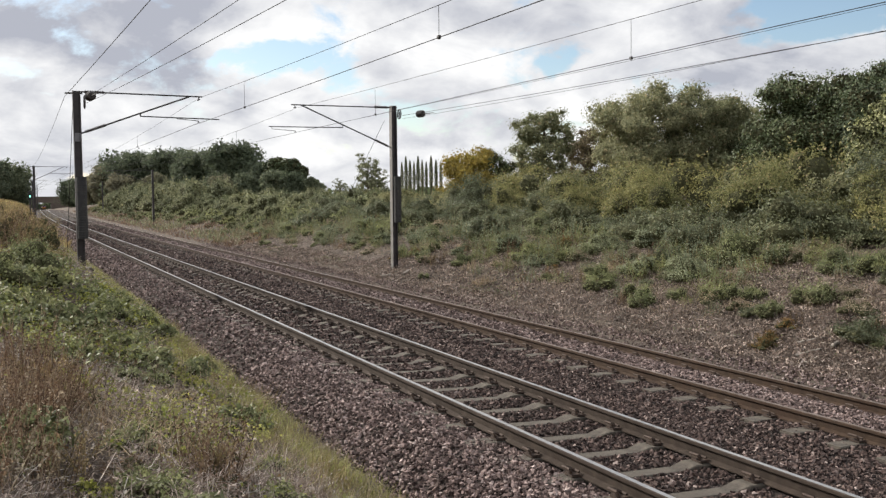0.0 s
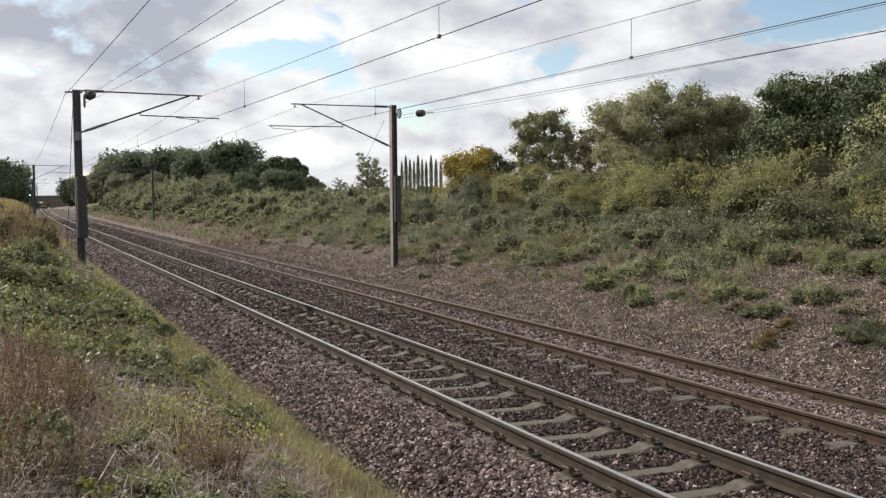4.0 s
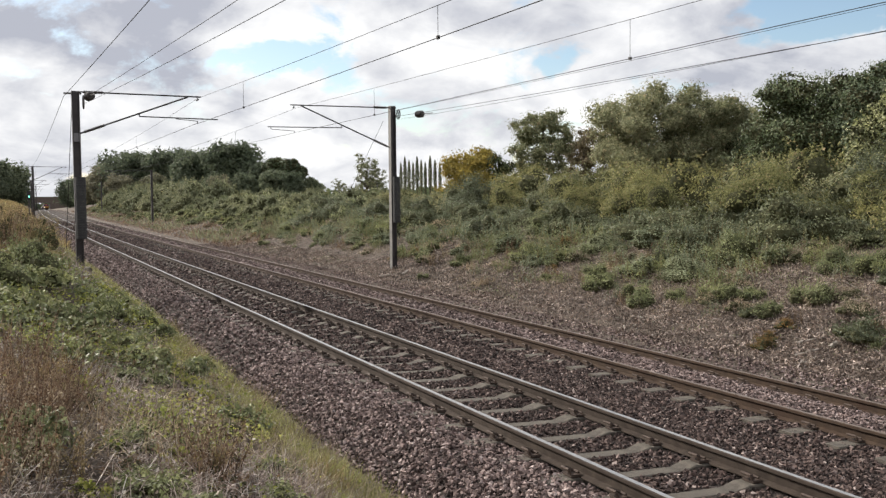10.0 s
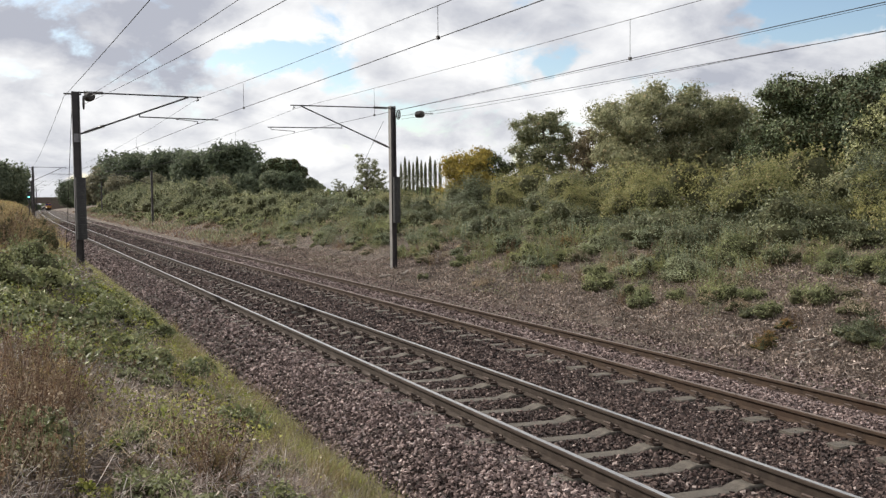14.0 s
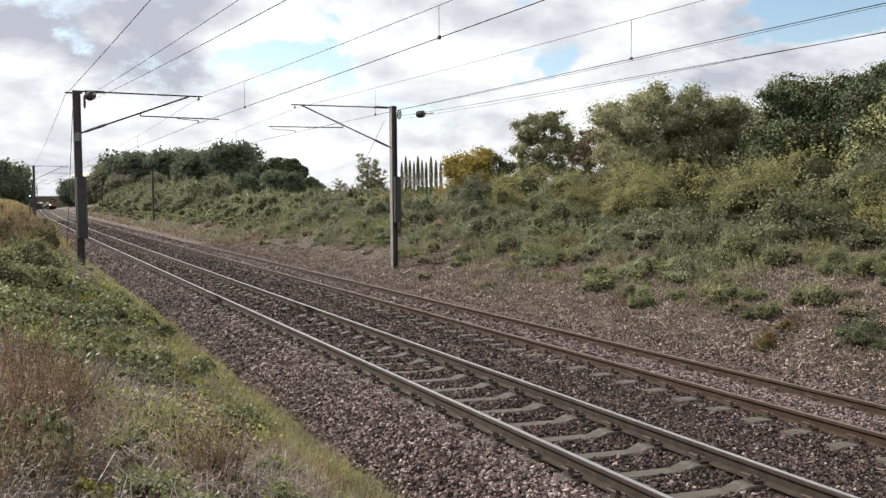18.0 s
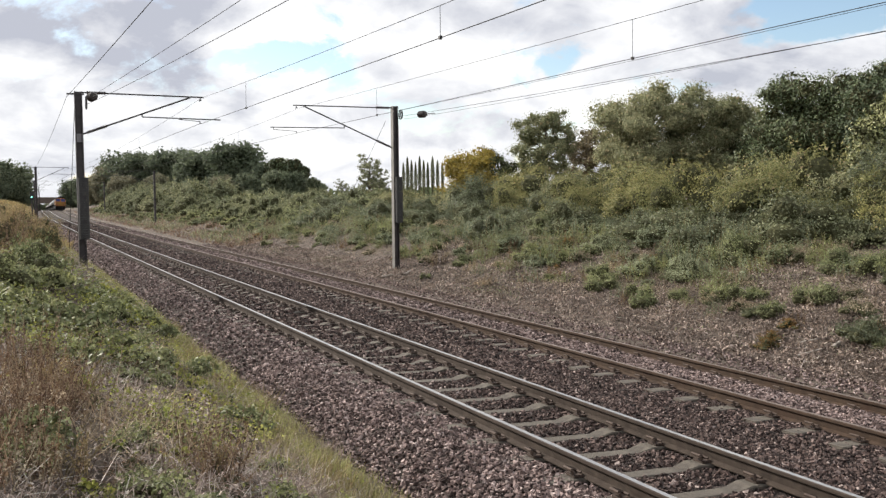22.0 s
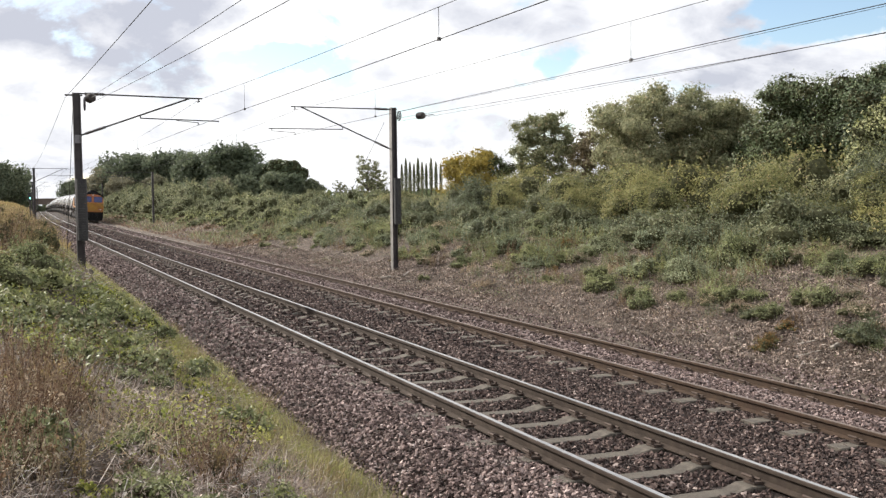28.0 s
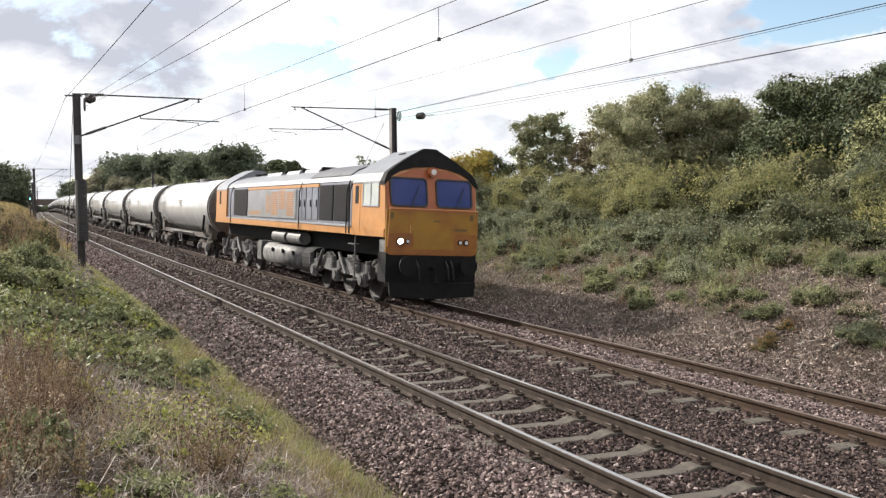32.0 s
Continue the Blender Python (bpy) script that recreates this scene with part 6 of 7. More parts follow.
for i, y in enumerate(np.arange(7, 120, 1.9)):
    e = float(bend(y))
    far = y > 62
    low = 0.55 + 0.14 * math.sin(i * 1.3)
    if not far:
        bramble.put(20.2 + 0.8 * math.sin(i * 1.9) + e, y, 0.95 + 0.2 * math.sin(i * 2.3), 0.1, i % 2)
        bramble.put(18.0 + 0.8 * math.sin(i * 2.7) + e, y + 0.6, 0.72 + 0.15 * math.sin(i * 1.1), 0.1, (2, 0, 3, 3, 2, 4)[i % 6])
        if y > 17:
            bramble.put(16.3 + 0.7 * math.sin(i * 1.7) + e, y + 0.3, low, 0.1, (2, 3, 3, 4, 2)[i % 5])
            bramble.put(14.9 + 0.5 * math.sin(i * 2.2) + e, y + 1.1, 0.36 + 0.12 * math.sin(i * 2.9), 0.08, (3, 2, 2, 3, 4, 2)[i % 6])
    else:
        far_bramble.put(20.6 + 0.8 * math.sin(i * 1.9) + e, y, 1.0 + 0.2 * math.sin(i * 2.3), 0.1, (0, 0, 1)[i % 3])
        far_bramble.put(18.0 + 0.8 * math.sin(i * 2.7) + e, y + 0.6, 0.75 + 0.15 * math.sin(i * 1.1), 0.1, (0, 2, 0, 1, 2)[i % 5])
        far_bramble.put(15.9 + 0.8 * math.sin(i * 1.7) + e, y + 0.3, low, 0.1, (2, 3, 0, 3, 2)[i % 5])
        far_bramble.put(23.5 + 1.5 * math.sin(i * 1.4) + e, y + 0.3, 1.1 + 0.2 * math.sin(i * 1.8), 0.1, i % 2)
        far_hedge.put(27.5 + 2.0 * math.sin(i * 0.9) + e, y + 0.3, 0.6 + 0.12 * math.sin(i * 1.2), 0.1)
for i, y in enumerate(np.arange(106, 218, 3.4)):
    e = float(bend(y))
    far_hedge.put(18.2 + 1.2 * math.sin(i * 2.0) + e, y, 0.95 + 0.25 * math.sin(i * 1.6), 0.1, (0, 1, 0, 2)[i % 4])
    far_hedge.put(22.5 + 1.2 * math.sin(i * 1.2) + e, y + 2, 1.3 + 0.25 * math.sin(i * 2.6), 0.1, (1, 0, 1, 0, 2)[i % 5])
    far_bramble.put(15.0 + 0.8 * math.sin(i * 2.4) + e, y + 1, 0.6 + 0.15 * math.sin(i * 1.9), 0.1, (2, 3, 0)[i % 3])
dark_bush = Planter([make_bush("thorn", 3.2, 2.7, 9000, 0.065, 95, "dark green elder bush standing above the brambles", "bush")])
for a, d in ((27.7, 47), (26.9, 49), (49.8, 29.5), (51.8, 28.0)):
    dark_bush.put(*bearing(a, d), 1.0, 0.1)

# low clumps on the cut bank
clump = Planter([make_bush("nettle", 0.9, 0.55, 1300, 0.036, 101, "low green weed clump on the cut bank", "weed", "weed clumps on the bank", shoots=0.45),
                 make_bush("thorn", 1.1, 0.5, 1400, 0.036, 102, "low dark bramble clump on the cut bank", "weed", "weed clumps on the bank", shoots=0.45),
                 make_bush("orange_leaf", 0.8, 0.3, 900, 0.032, 103, "low rusty-orange withered weed clump", "weed", "weed clumps on the bank", shoots=0.45),
                 make_bush("dry", 1.0, 0.4, 1100, 0.032, 104, "low straw-coloured withered weed clump", "weed", "weed clumps on the bank", shoots=0.45)])
for i in range(130):
    y = 7 + 75 * RNG.random() ** 1.5
    s = 13.2 + 4.6 * RNG.random() ** 0.7
    k = int(RNG.choice(4, p=[0.36, 0.14, 0.18, 0.32]))
    clump.put(s + float(bend(y)), y, RNG.uniform(0.5, 1.3) * (0.5 + 0.12 * (s - 12)), 0.05, k)
# the clumps that stand out on the cut bank
for x, y, size, k in ((13.75, 11.55, 1.0, 1), (13.6, 11.3, 0.8, 1), (12.8, 12.9, 0.75, 2), (13.1, 13.1, 0.7, 2), (13.64, 13.2, 0.7, 2), (14.55, 16.2, 0.95, 0), (14.65, 15.5, 0.8, 0), (13.7, 17.8, 0.95, 0), (14.4, 20.5, 1.1, 0), (14.1, 14.1, 0.8, 0), (14.6, 12.4, 0.9, 3), (14.2, 15.0, 0.8, 3), (13.0, 28.8, 0.5, 0)):
    clump.put(x, y, size, 0.02, k)


# the plants that stand out on the near bank: x, y, size, kind
NEAR_MOUNDS = [(0.24, 14.1, 1.0, 0), (0.8, 13.8, 1.0, 0), (1.3, 13.5, 0.8, 0), (1.4, 17.5, 0.8, 1), (0.6, 17.0, 1.0, 0), (0.0, 16.0, 1.0, 0), (1.5, 12.9, 0.9, 2), (1.7, 18.6, 1.1, 2), (1.9, 13.3, 0.9, 2), (2.0, 12.6, 0.9, 2), (2.2, 12.2, 0.8, 2), (1.6, 13.9, 0.9, 2),
               (2.06, 11.9, 0.8, 2), (2.35, 11.4, 0.6, 1), (1.7, 10.9, 1.0, 3), (2.3, 10.0, 0.9, 3), (1.9, 9.4, 0.9, 3), (1.4, 9.6, 0.5, 1), (0.75, 6.0, 0.7, 1), (0.9, 6.3, 0.6, 1), (2.14, 8.1, 0.7, 2), (1.9, 7.6, 0.6, 1), (1.24, 6.8, 0.9, 4), (1.35, 6.5, 0.8, 4), (1.0, 8.4, 0.6, 1), (1.3, 11.2, 0.8, 4), (0.9, 10.6, 0.6, 2), (0.7, 11.8, 0.9, 3)]


def stuff(name, chunks, material, label, category):
    ob = new(name, mesh_of(name, *merged(chunks), material))
    return tagged(ob, label, category, kind="stuff")


def band(n, s0, s1, y0, y1, near=2.0):
    """n points on the ground between two lines beside the track, thicker near the camera."""
    y = y0 + (y1 - y0) * RNG.random(n) ** near
    s = RNG.uniform(s0, s1, n)
    x = s + bend(y)
    return np.stack([x, y, ground_z(x, y)], -1), s, y


def patchy(p, scale, seed, cut):
    """Keeps the points that lie in irregular patches."""
    x, y = p[:, 0] * scale + seed, p[:, 1] * scale * 0.8 + seed * 1.7
    v = np.sin(x + 1.3 * np.sin(y * 0.7)) + np.sin(y * 1.1 + 1.7 * np.sin(x * 0.6)) + 0.6 * np.sin(2.3 * x + y)
    return v + RNG.normal(0, 0.4, len(p)) > cut


def blades(p, length, width, tilt):
    n = len(p)
    g = RNG.uniform(0.55, 1.35, n)
    return scatter(BLADE_V, BLADE_F, p, rotations(n, tilt=tilt), np.stack([width * np.ones(n), length * g, length * g], -1))


# grass along the ballast's edge and up the near bank
p, s, y = band(46000, 2.2, 3.4, 3.5, 45, 1.6)
keep = (RNG.random(len(s)) < np.clip(1.3 - np.abs(s - 2.75 - 0.12 * np.sin(y * 1.7)) * 2.0, 0.05, 1)) & patchy(p, 2.4, 1.2, -1.2)
stuff("grass", [blades(p[keep] - [0, 0, 0.02], 0.17, 0.0065, 0.4)], LEAF["grass"], "strip of fresh green grass along the stones' edge", "grass")
p, s, y = band(14000, -2.5, 2.6, 3.5, 60, 1.8)
keep = patchy(p, 1.7, 3.0, 0.4) & ((y > 12) | (RNG.random(len(s)) < 0.12))
stuff("grass", [blades(p[keep] - [0, 0, 0.02], 0.17, 0.009, 0.5)], LEAF["grass"], "rough green grass on the near bank", "grass")
p, s, y = band(14000, -2.5, 3.0, 3.5, 60, 1.8)
keep = patchy(p, 1.3, 8.0, 0.3) & ((y < 11) | (y > 22))
stuff("dry_grass", [blades(p[keep] - [0, 0, 0.02], 0.2, 0.005, 0.8)], LEAF["dry"], "withered straw-coloured grass on the near bank", "grass")
# bramble leaves creeping over the near bank
p, s, y = band(60000, -2.5, 2.7, 3.5, 50, 2.0)
keep = (patchy(p, 0.95, 1.0, 0.6) & ((y > 12) | (RNG.random(len(s)) < 0.25))) | ((y > 11.5) & (y < 19) & patchy(p, 1.3, 4.0, -0.1) & (s < 1.9))
keep &= ((y < 19.5) | (s < 1.3)) & (y > 10.5)
q = p[keep] + np.stack([RNG.normal(0, 0.03, keep.sum()), RNG.normal(0, 0.03, keep.sum()), RNG.random(keep.sum()) ** 1.3 * 0.28], -1)
stuff("bramble_leaves", [scatter(LEAF_V, LEAF_F, q, rotations(len(q), tilt=0.55), RNG.uniform(0.035, 0.085, len(q)) * (1 + np.clip(q[:, 1] - 14, 0, 25) * 0.03))], LEAF["bramble"], "creeping green bramble leaves on the near bank", "bramble")
p, s, y = band(9000, -1.5, 2.9, 6.0, 45, 1.6)
keep = patchy(p, 2.6, 5.0, 1.0)
q = p[keep] + np.stack([0 * s[keep], 0 * s[keep], RNG.random(keep.sum()) * 0.2], -1)
stuff("ivy_leaves", [scatter(LEAF_V, LEAF_F, q, rotations(len(q), tilt=0.5), RNG.uniform(0.018, 0.036, len(q)))], LEAF["nettle"], "bright green leaves among the grass", "weed")
p, s, y = band(34000, -1.5, 2.9, 3.5, 40, 1.6)
p = p[patchy(p, 1.1, 4.4, -0.9) & ((s > 0.8) | (RNG.random(len(s)) < 0.4))]
p[:, 2] += 0.06 * RNG.random(len(p))
stuff("dead_stalks", [scatter(STICK_V, STICK_F, p, lying(len(p), 0.3), np.stack([RNG.uniform(0.003, 0.006, len(p))] * 2 + [RNG.uniform(0.06, 0.28, len(p))], -1))], LEAF["litter"], "dead pale stalks lying on the near bank", "litter")
p, s, y = band(30000, -1.5, 2.9, 3.5, 40, 1.9)
keep = patchy(p, 1.2, 7.3, -0.6)
q = p[keep] + np.stack([0 * s[keep], 0 * s[keep], RNG.random(keep.sum()) * 0.12], -1)
stuff("dead_leaves", [scatter(LEAF_V, LEAF_F, q, rotations(len(q), tilt=0.7), RNG.uniform(0.015, 0.045, len(q)))], LEAF["litter"], "withered pale leaves over the near bank", "leaves")
p, s, y = band(26000, -0.9, 2.6, 4.4, 13.0, 1.3)
p = p[patchy(p, 1.6, 2.2, -0.4) & ((s > 0.75) | (RNG.random(len(s)) < 0.25))]
p[:, 2] += 0.12 * RNG.random(len(p))
stuff("hay", [blades(p, 0.17, 0.005, 1.2)], LEAF["litter"], "withered pale grass lying on the near bank", "litter")
p, s, y = band(1500, -1.0, 2.6, 3.5, 30, 1.5)
keep = patchy(p, 2.0, 2.0, 0.8)
q = p[keep] + np.stack([0 * s[keep], 0 * s[keep], RNG.random(keep.sum()) * 0.18], -1)
stuff("autumn_leaves", [scatter(LEAF_V, LEAF_F, q, rotations(len(q), tilt=0.6), RNG.uniform(0.03, 0.06, len(q)))], LEAF["orange_leaf"], "scattered rusty leaves among the grass", "leaves")
p, s, y = band(16000, -0.3, 2.8, 6.8, 30, 1.5)
keep = patchy(p, 2.2, 6.0, 1.15) | ((y > 11.5) & (y < 20) & patchy(p, 2.6, 1.0, 0.6))
q = p[keep] + np.stack([0 * s[keep], 0 * s[keep], 0.05 + RNG.random(keep.sum()) * 0.25], -1)
stuff("lime_leaves", [scatter(LEAF_V, LEAF_F, q, rotations(len(q), tilt=0.5), RNG.uniform(0.025, 0.05, len(q)))], LEAF["lime"], "patches of bright yellow-green leaves on the near bank", "weed")

mound = Planter([make_bush("bramble", 1.1, 0.45, 950, 0.075, 131, "low mound of dark green brambles on the near bank", "bramble", "bramble mounds on the near bank", near=True),
                 make_bush("nettle", 0.8, 0.36, 850, 0.036, 132, "low mound of fresh green weeds on the near bank", "weed", "green mounds on the near bank", near=True),
                 make_bush("lime", 0.5, 0.26, 420, 0.045, 133, "small yellow-green weed on the near bank", "weed", "green mounds on the near bank", near=True),
                 make_bush("dry", 0.7, 0.2, 650, 0.026, 134, "low heap of withered stalks and leaves", "weed", "withered heaps on the near bank", near=True),
                 make_bush("dock", 0.6, 0.25, 520, 0.024, 135, "low rusty withered weed on the near bank", "weed", "withered heaps on the near bank", near=True)])
for x, y, size, k in NEAR_MOUNDS:
    mound.put(x, y, size, 0.04, k)
for i in range(120):
    yy = 5.6 + 13 * RNG.random() ** 1.3
    dry = yy < 11.5
    mound.put(float(RNG.uniform(-0.6, 2.4)), yy, float(RNG.uniform(0.35, 0.8)), 0.03, int(RNG.choice(5, p=[0.05, 0.2, 0.17, 0.33, 0.25] if dry else [0.24, 0.22, 0.26, 0.18, 0.1])))


for i in range(46):
    yy = 9.5 + 10 * RNG.random()
    mound.put(float(RNG.uniform(1.0, 2.45)), yy, float(RNG.uniform(0.4, 0.85)), 0.03, int(RNG.choice((1, 2, 2, 3))))
p, s, y = band(15000, 0.2, 2.5, 6.0, 22, 1.4)
keep = patchy(p, 1.9, 2.6, 0.35) & ((s > 1.0) | (y > 11))
q = p[keep] + np.stack([0 * s[keep], 0 * s[keep], 0.03 + RNG.random(keep.sum()) ** 1.5 * 0.16], -1)
stuff("low_leaves", [scatter(LEAF_V, LEAF_F, q, rotations(len(q), tilt=0.45), RNG.uniform(0.02, 0.045, len(q)))], LEAF["lime"], "low yellow-green leaves between brambles and grass", "weed")


p, s, y = band(9000, -1.0, 2.5, 4.4, 16.0, 1.4)
p = p[patchy(p, 1.3, 9.2, -0.2)]
p[:, 2] += 0.02
p = p[(p[:, 0] > 0.3) | (RNG.random(len(p)) < 0.4)]
stuff("dead_stems", [blades(p, 0.34, 0.0045, 0.75)], LEAF["dry"], "thin bent straw stems over the near bank", "litter")
p, s, y = band(5000, 0.6, 2.4, 5.0, 12.5, 1.2)
q = p[patchy(p, 1.5, 3.9, 0.2)]
q[:, 2] += 0.1 * RNG.random(len(q))
stuff("dead_leaves", [scatter(LEAF_V, LEAF_F, q, rotations(len(q), tilt=0.6), RNG.uniform(0.03, 0.06, len(q)))], LEAF["litter"], "curled pale grey dead leaves", "leaves")


def make_tuft(seed, n, kind, length):
    rng = np.random.default_rng(seed)
    p = np.stack([rng.normal(0, 0.06, n), rng.normal(0, 0.06, n), np.full(n, -0.02)], -1)
    t = empty("grass_tuft", Matrix.Translation((0, 0, -500)), "tuft of rough grass on the near bank", "grass", "grass tufts on the near bank")
    g = rng.uniform(0.5, 1.2, n)
    part("blade", mesh_of("blade", *scatter(BLADE_V, BLADE_F, p, rotations(n, tilt=0.4, rng=rng), np.stack([0.0055 + 0 * g, length * g, length * g], -1)), LEAF[kind]), None, t)["kind"] = "stuff"
    return t


tufts = Planter([make_tuft(141, 70, "grass", 0.26), make_tuft(142, 70, "dry", 0.24), make_tuft(143, 60, "grass", 0.2), make_tuft(144, 90, "olive", 0.3)])
for i in range(150):
    yy = 4.5 + 30 * RNG.random() ** 1.6
    tufts.put(float(RNG.uniform(0.2, 1.4) if yy > 20 else RNG.uniform(2.3, 3.25)), yy, float(RNG.uniform(0.7, 1.2)), 0.0)


def make_dock(seed, n, h, kind="dock"):
    """A tuft of tall dry reddish stalks with ragged seed heads."""
    rng = np.random.default_rng(seed)
    ch, pts = [], []
    for i in range(n):
        b = np.array([rng.normal(0, 0.16), rng.normal(0, 0.16), -0.05])
        t = b + np.array([rng.normal(0, 0.2), rng.normal(0, 0.2), h * rng.uniform(0.35, 1.1)])
        ch.append(tube_chunk(b, t, 0.005, 0.002, 3))
        k = 26
        u = rng.uniform(0.35, 1.0, k)
        pts.append(b + (t - b) * u[:, None] + rng.normal(0, 0.018, (k, 3)))
    pts = np.concatenate(pts)
    d = empty("dock_tuft", Matrix.Translation((0, 0, -500)), "tuft of tall dry reddish-brown dock stalks", "weed", "dry dock tufts")
    part("stalk", mesh_of("stalk", *merged(ch), LEAF[kind]), None, d)
    part("seed_head", mesh_of("seed_head", *scatter(LEAF_V, LEAF_F, pts, rotations(len(pts), tilt=1.0, rng=rng), rng.uniform(0.012, 0.03, len(pts))), LEAF[kind]), None, d)["kind"] = "stuff"
    return d


docks = Planter([make_dock(111, 18, 0.78), make_dock(112, 14, 0.6), make_dock(113, 18, 0.62, "olive"), make_dock(114, 16, 0.5, "dry")])
DOCK_AT = [(float(RNG.uniform(-0.2, 0.42)), float(RNG.uniform(5.2, 9.6))) for i in range(26)] + [(1.3, 6.7), (1.2, 6.6), (1.4, 6.75)]
for x, y in DOCK_AT + list(((0.2, 8.9), (0.42, 9.3), (0.5, 9.6), (0.1, 8.2), (0.3, 8.4), (0.05, 7.5), (0.25, 7.7), (0.02, 9.6), (0.15, 10.2), (0.45, 8.5), (1.24, 6.75), (0.1, 6.9), (0.6, 9.0), (0.3, 10.0))):
    docks.put(x, y, float(RNG.uniform(0.55, 0.95)), 0.0, int(RNG.choice(4, p=[0.44, 0.34, 0.14, 0.08])))
for i in range(64):
    y = 17 + 45 * RNG.random() ** 1.3
    docks.put(float(RNG.uniform(-0.7, 0.9)) + float(bend(y)), y, float(RNG.uniform(0.8, 1.2)), 0.0)
weed = Planter([make_bush("olive", 1.2, 0.9, 2000, 0.034, 121, "brown withered weed thicket on the near bank", "weed", "withered weeds on the near bank", shoots=0.4),
                make_bush("nettle", 1.1, 0.7, 2000, 0.034, 122, "green weed thicket on the near bank", "weed", "withered weeds on the near bank", shoots=0.4)])
for i in range(70):
    y = 15.5 + 85 * RNG.random() ** 1.5
    weed.put(float(RNG.uniform(-1.0, min(0.045 * y, 1.6) - 0.25)) + float(bend(y)), y, float(RNG.uniform(0.6, 1.15)), 0.05, int(RNG.random() < 0.3))

p, s, y = band(30000, -1.2, 2.2, 15, 60, 1.4)
p = p[(p[:, 0] < 0.043 * p[:, 1]) & patchy(p, 1.5, 3.3, -0.2) & (p[:, 1] > 16.5)]
stuff("tall_grass", [blades(p - [0, 0, 0.02], 0.36, 0.013, 0.4)], LEAF["olive"], "tall olive-brown grass up the near bank", "grass")
# upright weeds on the far bank's slope
def make_tall_weed(kind, seed, stalks, h, spread, label):
    rng = np.random.default_rng(seed)
    wood, pts, size = [], [], []
    for i in range(stalks):
        b0 = np.array([rng.normal(0, spread), rng.normal(0, spread), -0.05])
        t0 = b0 + np.array([rng.normal(0, 0.1), rng.normal(0, 0.1), h * rng.uniform(0.5, 1.1)])
        wood.append(tube_chunk(b0, t0, 0.008, 0.003, 3))
        k = 34
        u = rng.uniform(0.12, 1.03, k)
        reach = 0.11 * (1.15 - u)
        a = rng.uniform(0, 6.28, k)
        pts.append(b0 + (t0 - b0) * u[:, None] + np.stack([np.cos(a) * reach, np.sin(a) * reach, 0.03 * rng.random(k)], -1))
        size.append(np.where(u > 0.85, 0.03, 0.055) * rng.uniform(0.7, 1.3, k))
    pts, size = np.concatenate(pts), np.concatenate(size)
    th = empty("tall_weed", Matrix.Translation((0, 0, -500)), label, "weed", "tall weeds on the far bank")
    part("stalk", mesh_of("stalk", *merged(wood), LEAF["olive"]), None, th)["kind"] = "stuff"
    part("leaves", mesh_of("leaves", *scatter(LEAF3_V, LEAF3_F, pts, rotations(len(pts), tilt=0.9, rng=rng), size), LEAF[kind]), None, th)["kind"] = "stuff"
    return th


tall_weed = Planter([make_tall_weed("sage", 151, 16, 1.0, 0.28, "tall grey-green weeds standing upright on the bank"),
                     make_tall_weed("nettle", 152, 16, 0.8, 0.3, "tall fresh green nettles on the bank"),
                     make_tall_weed("dock", 153, 12, 0.7, 0.26, "tall withered brown weeds on the bank"),
                     make_tall_weed("dry", 154, 12, 0.5, 0.3, "straw-coloured withered weeds on the bank")])
for i in range(26):
    y = 12.5 + 12 * RNG.random()
    tall_weed.put(18.3 + 1.8 * RNG.random() + float(bend(y)), y, float(RNG.uniform(0.6, 0.95)), 0.02, int(RNG.choice((1, 1, 0, 3))))
for i in range(70):
    y = 8 + 26 * RNG.random() ** 1.1
    s = 13.3 + 5.0 * RNG.random() ** 0.8
    tall_weed.put(s + float(bend(y)), y, float(RNG.uniform(0.35, 0.7)), 0.02, int(RNG.choice(4, p=[0.22, 0.18, 0.22, 0.38])))
for i in range(200):
    y = 16.5 + 48 * RNG.random() ** 1.25
    s = 14.1 + 4.9 * RNG.random()
    if y < 21 and s < 15.2 or y < 19 and RNG.random() < 0.5:
        continue
    tall_weed.put(s + float(bend(y)), y, float(RNG.uniform(0.6, 1.15)) * min(1.0, 0.45 + 0.16 * (s - 13)), 0.02, int(RNG.choice(4, p=[0.54, 0.28, 0.1, 0.08])))

# cut wood, chips and twigs on the far bank
p, s, y = band(30000, 11.8, 18.0, 9, 60, 1.6)
p = p + np.stack([0 * s, 0 * s, 0.01 + 0.03 * RNG.random(len(s))], -1)
stuff("wood_chips", [scatter(STICK_V, STICK_F, p, lying(len(p), 0.4), np.stack([RNG.uniform(0.008, 0.02, len(p))] * 2 + [0.03 + 0.22 * RNG.random(len(p)) ** 3], -1))], LEAF["bark_bits"], "litter of cut twigs and chips on the far bank", "litter")
p, s, y = band(105000, 11.6, 18.3, 9.0, 60, 1.7)
keep = (y < 36) | (s < 13.8)
p, s, y = p[keep], s[keep], y[keep]
p = p + np.stack([0 * s, 0 * s, 0.07 * RNG.random(len(s)) ** 1.5], -1)
stuff("bark_chips", [scatter(LEAF3_V, LEAF3_F, p, rotations(len(p), tilt=1.0), np.stack([RNG.uniform(0.02, 0.05, len(p)), RNG.uniform(0.04, 0.125, len(p)), RNG.uniform(0.03, 0.06, len(p))], -1) * (0.8 + 0.008 * y[:, None]))], LEAF["bark_bits"], "grey-brown bark chips strewn over the far bank", "litter")
p, s, y = band(60000, 12.6, 20.0, 6, 90, 1.6)
keep = (patchy(p, 0.9, 4.0, 1.1) | ((s > 14.6) & patchy(p, 0.9, 2.0, 0.5))) & ((y > 18) | (RNG.random(len(s)) < 0.5))
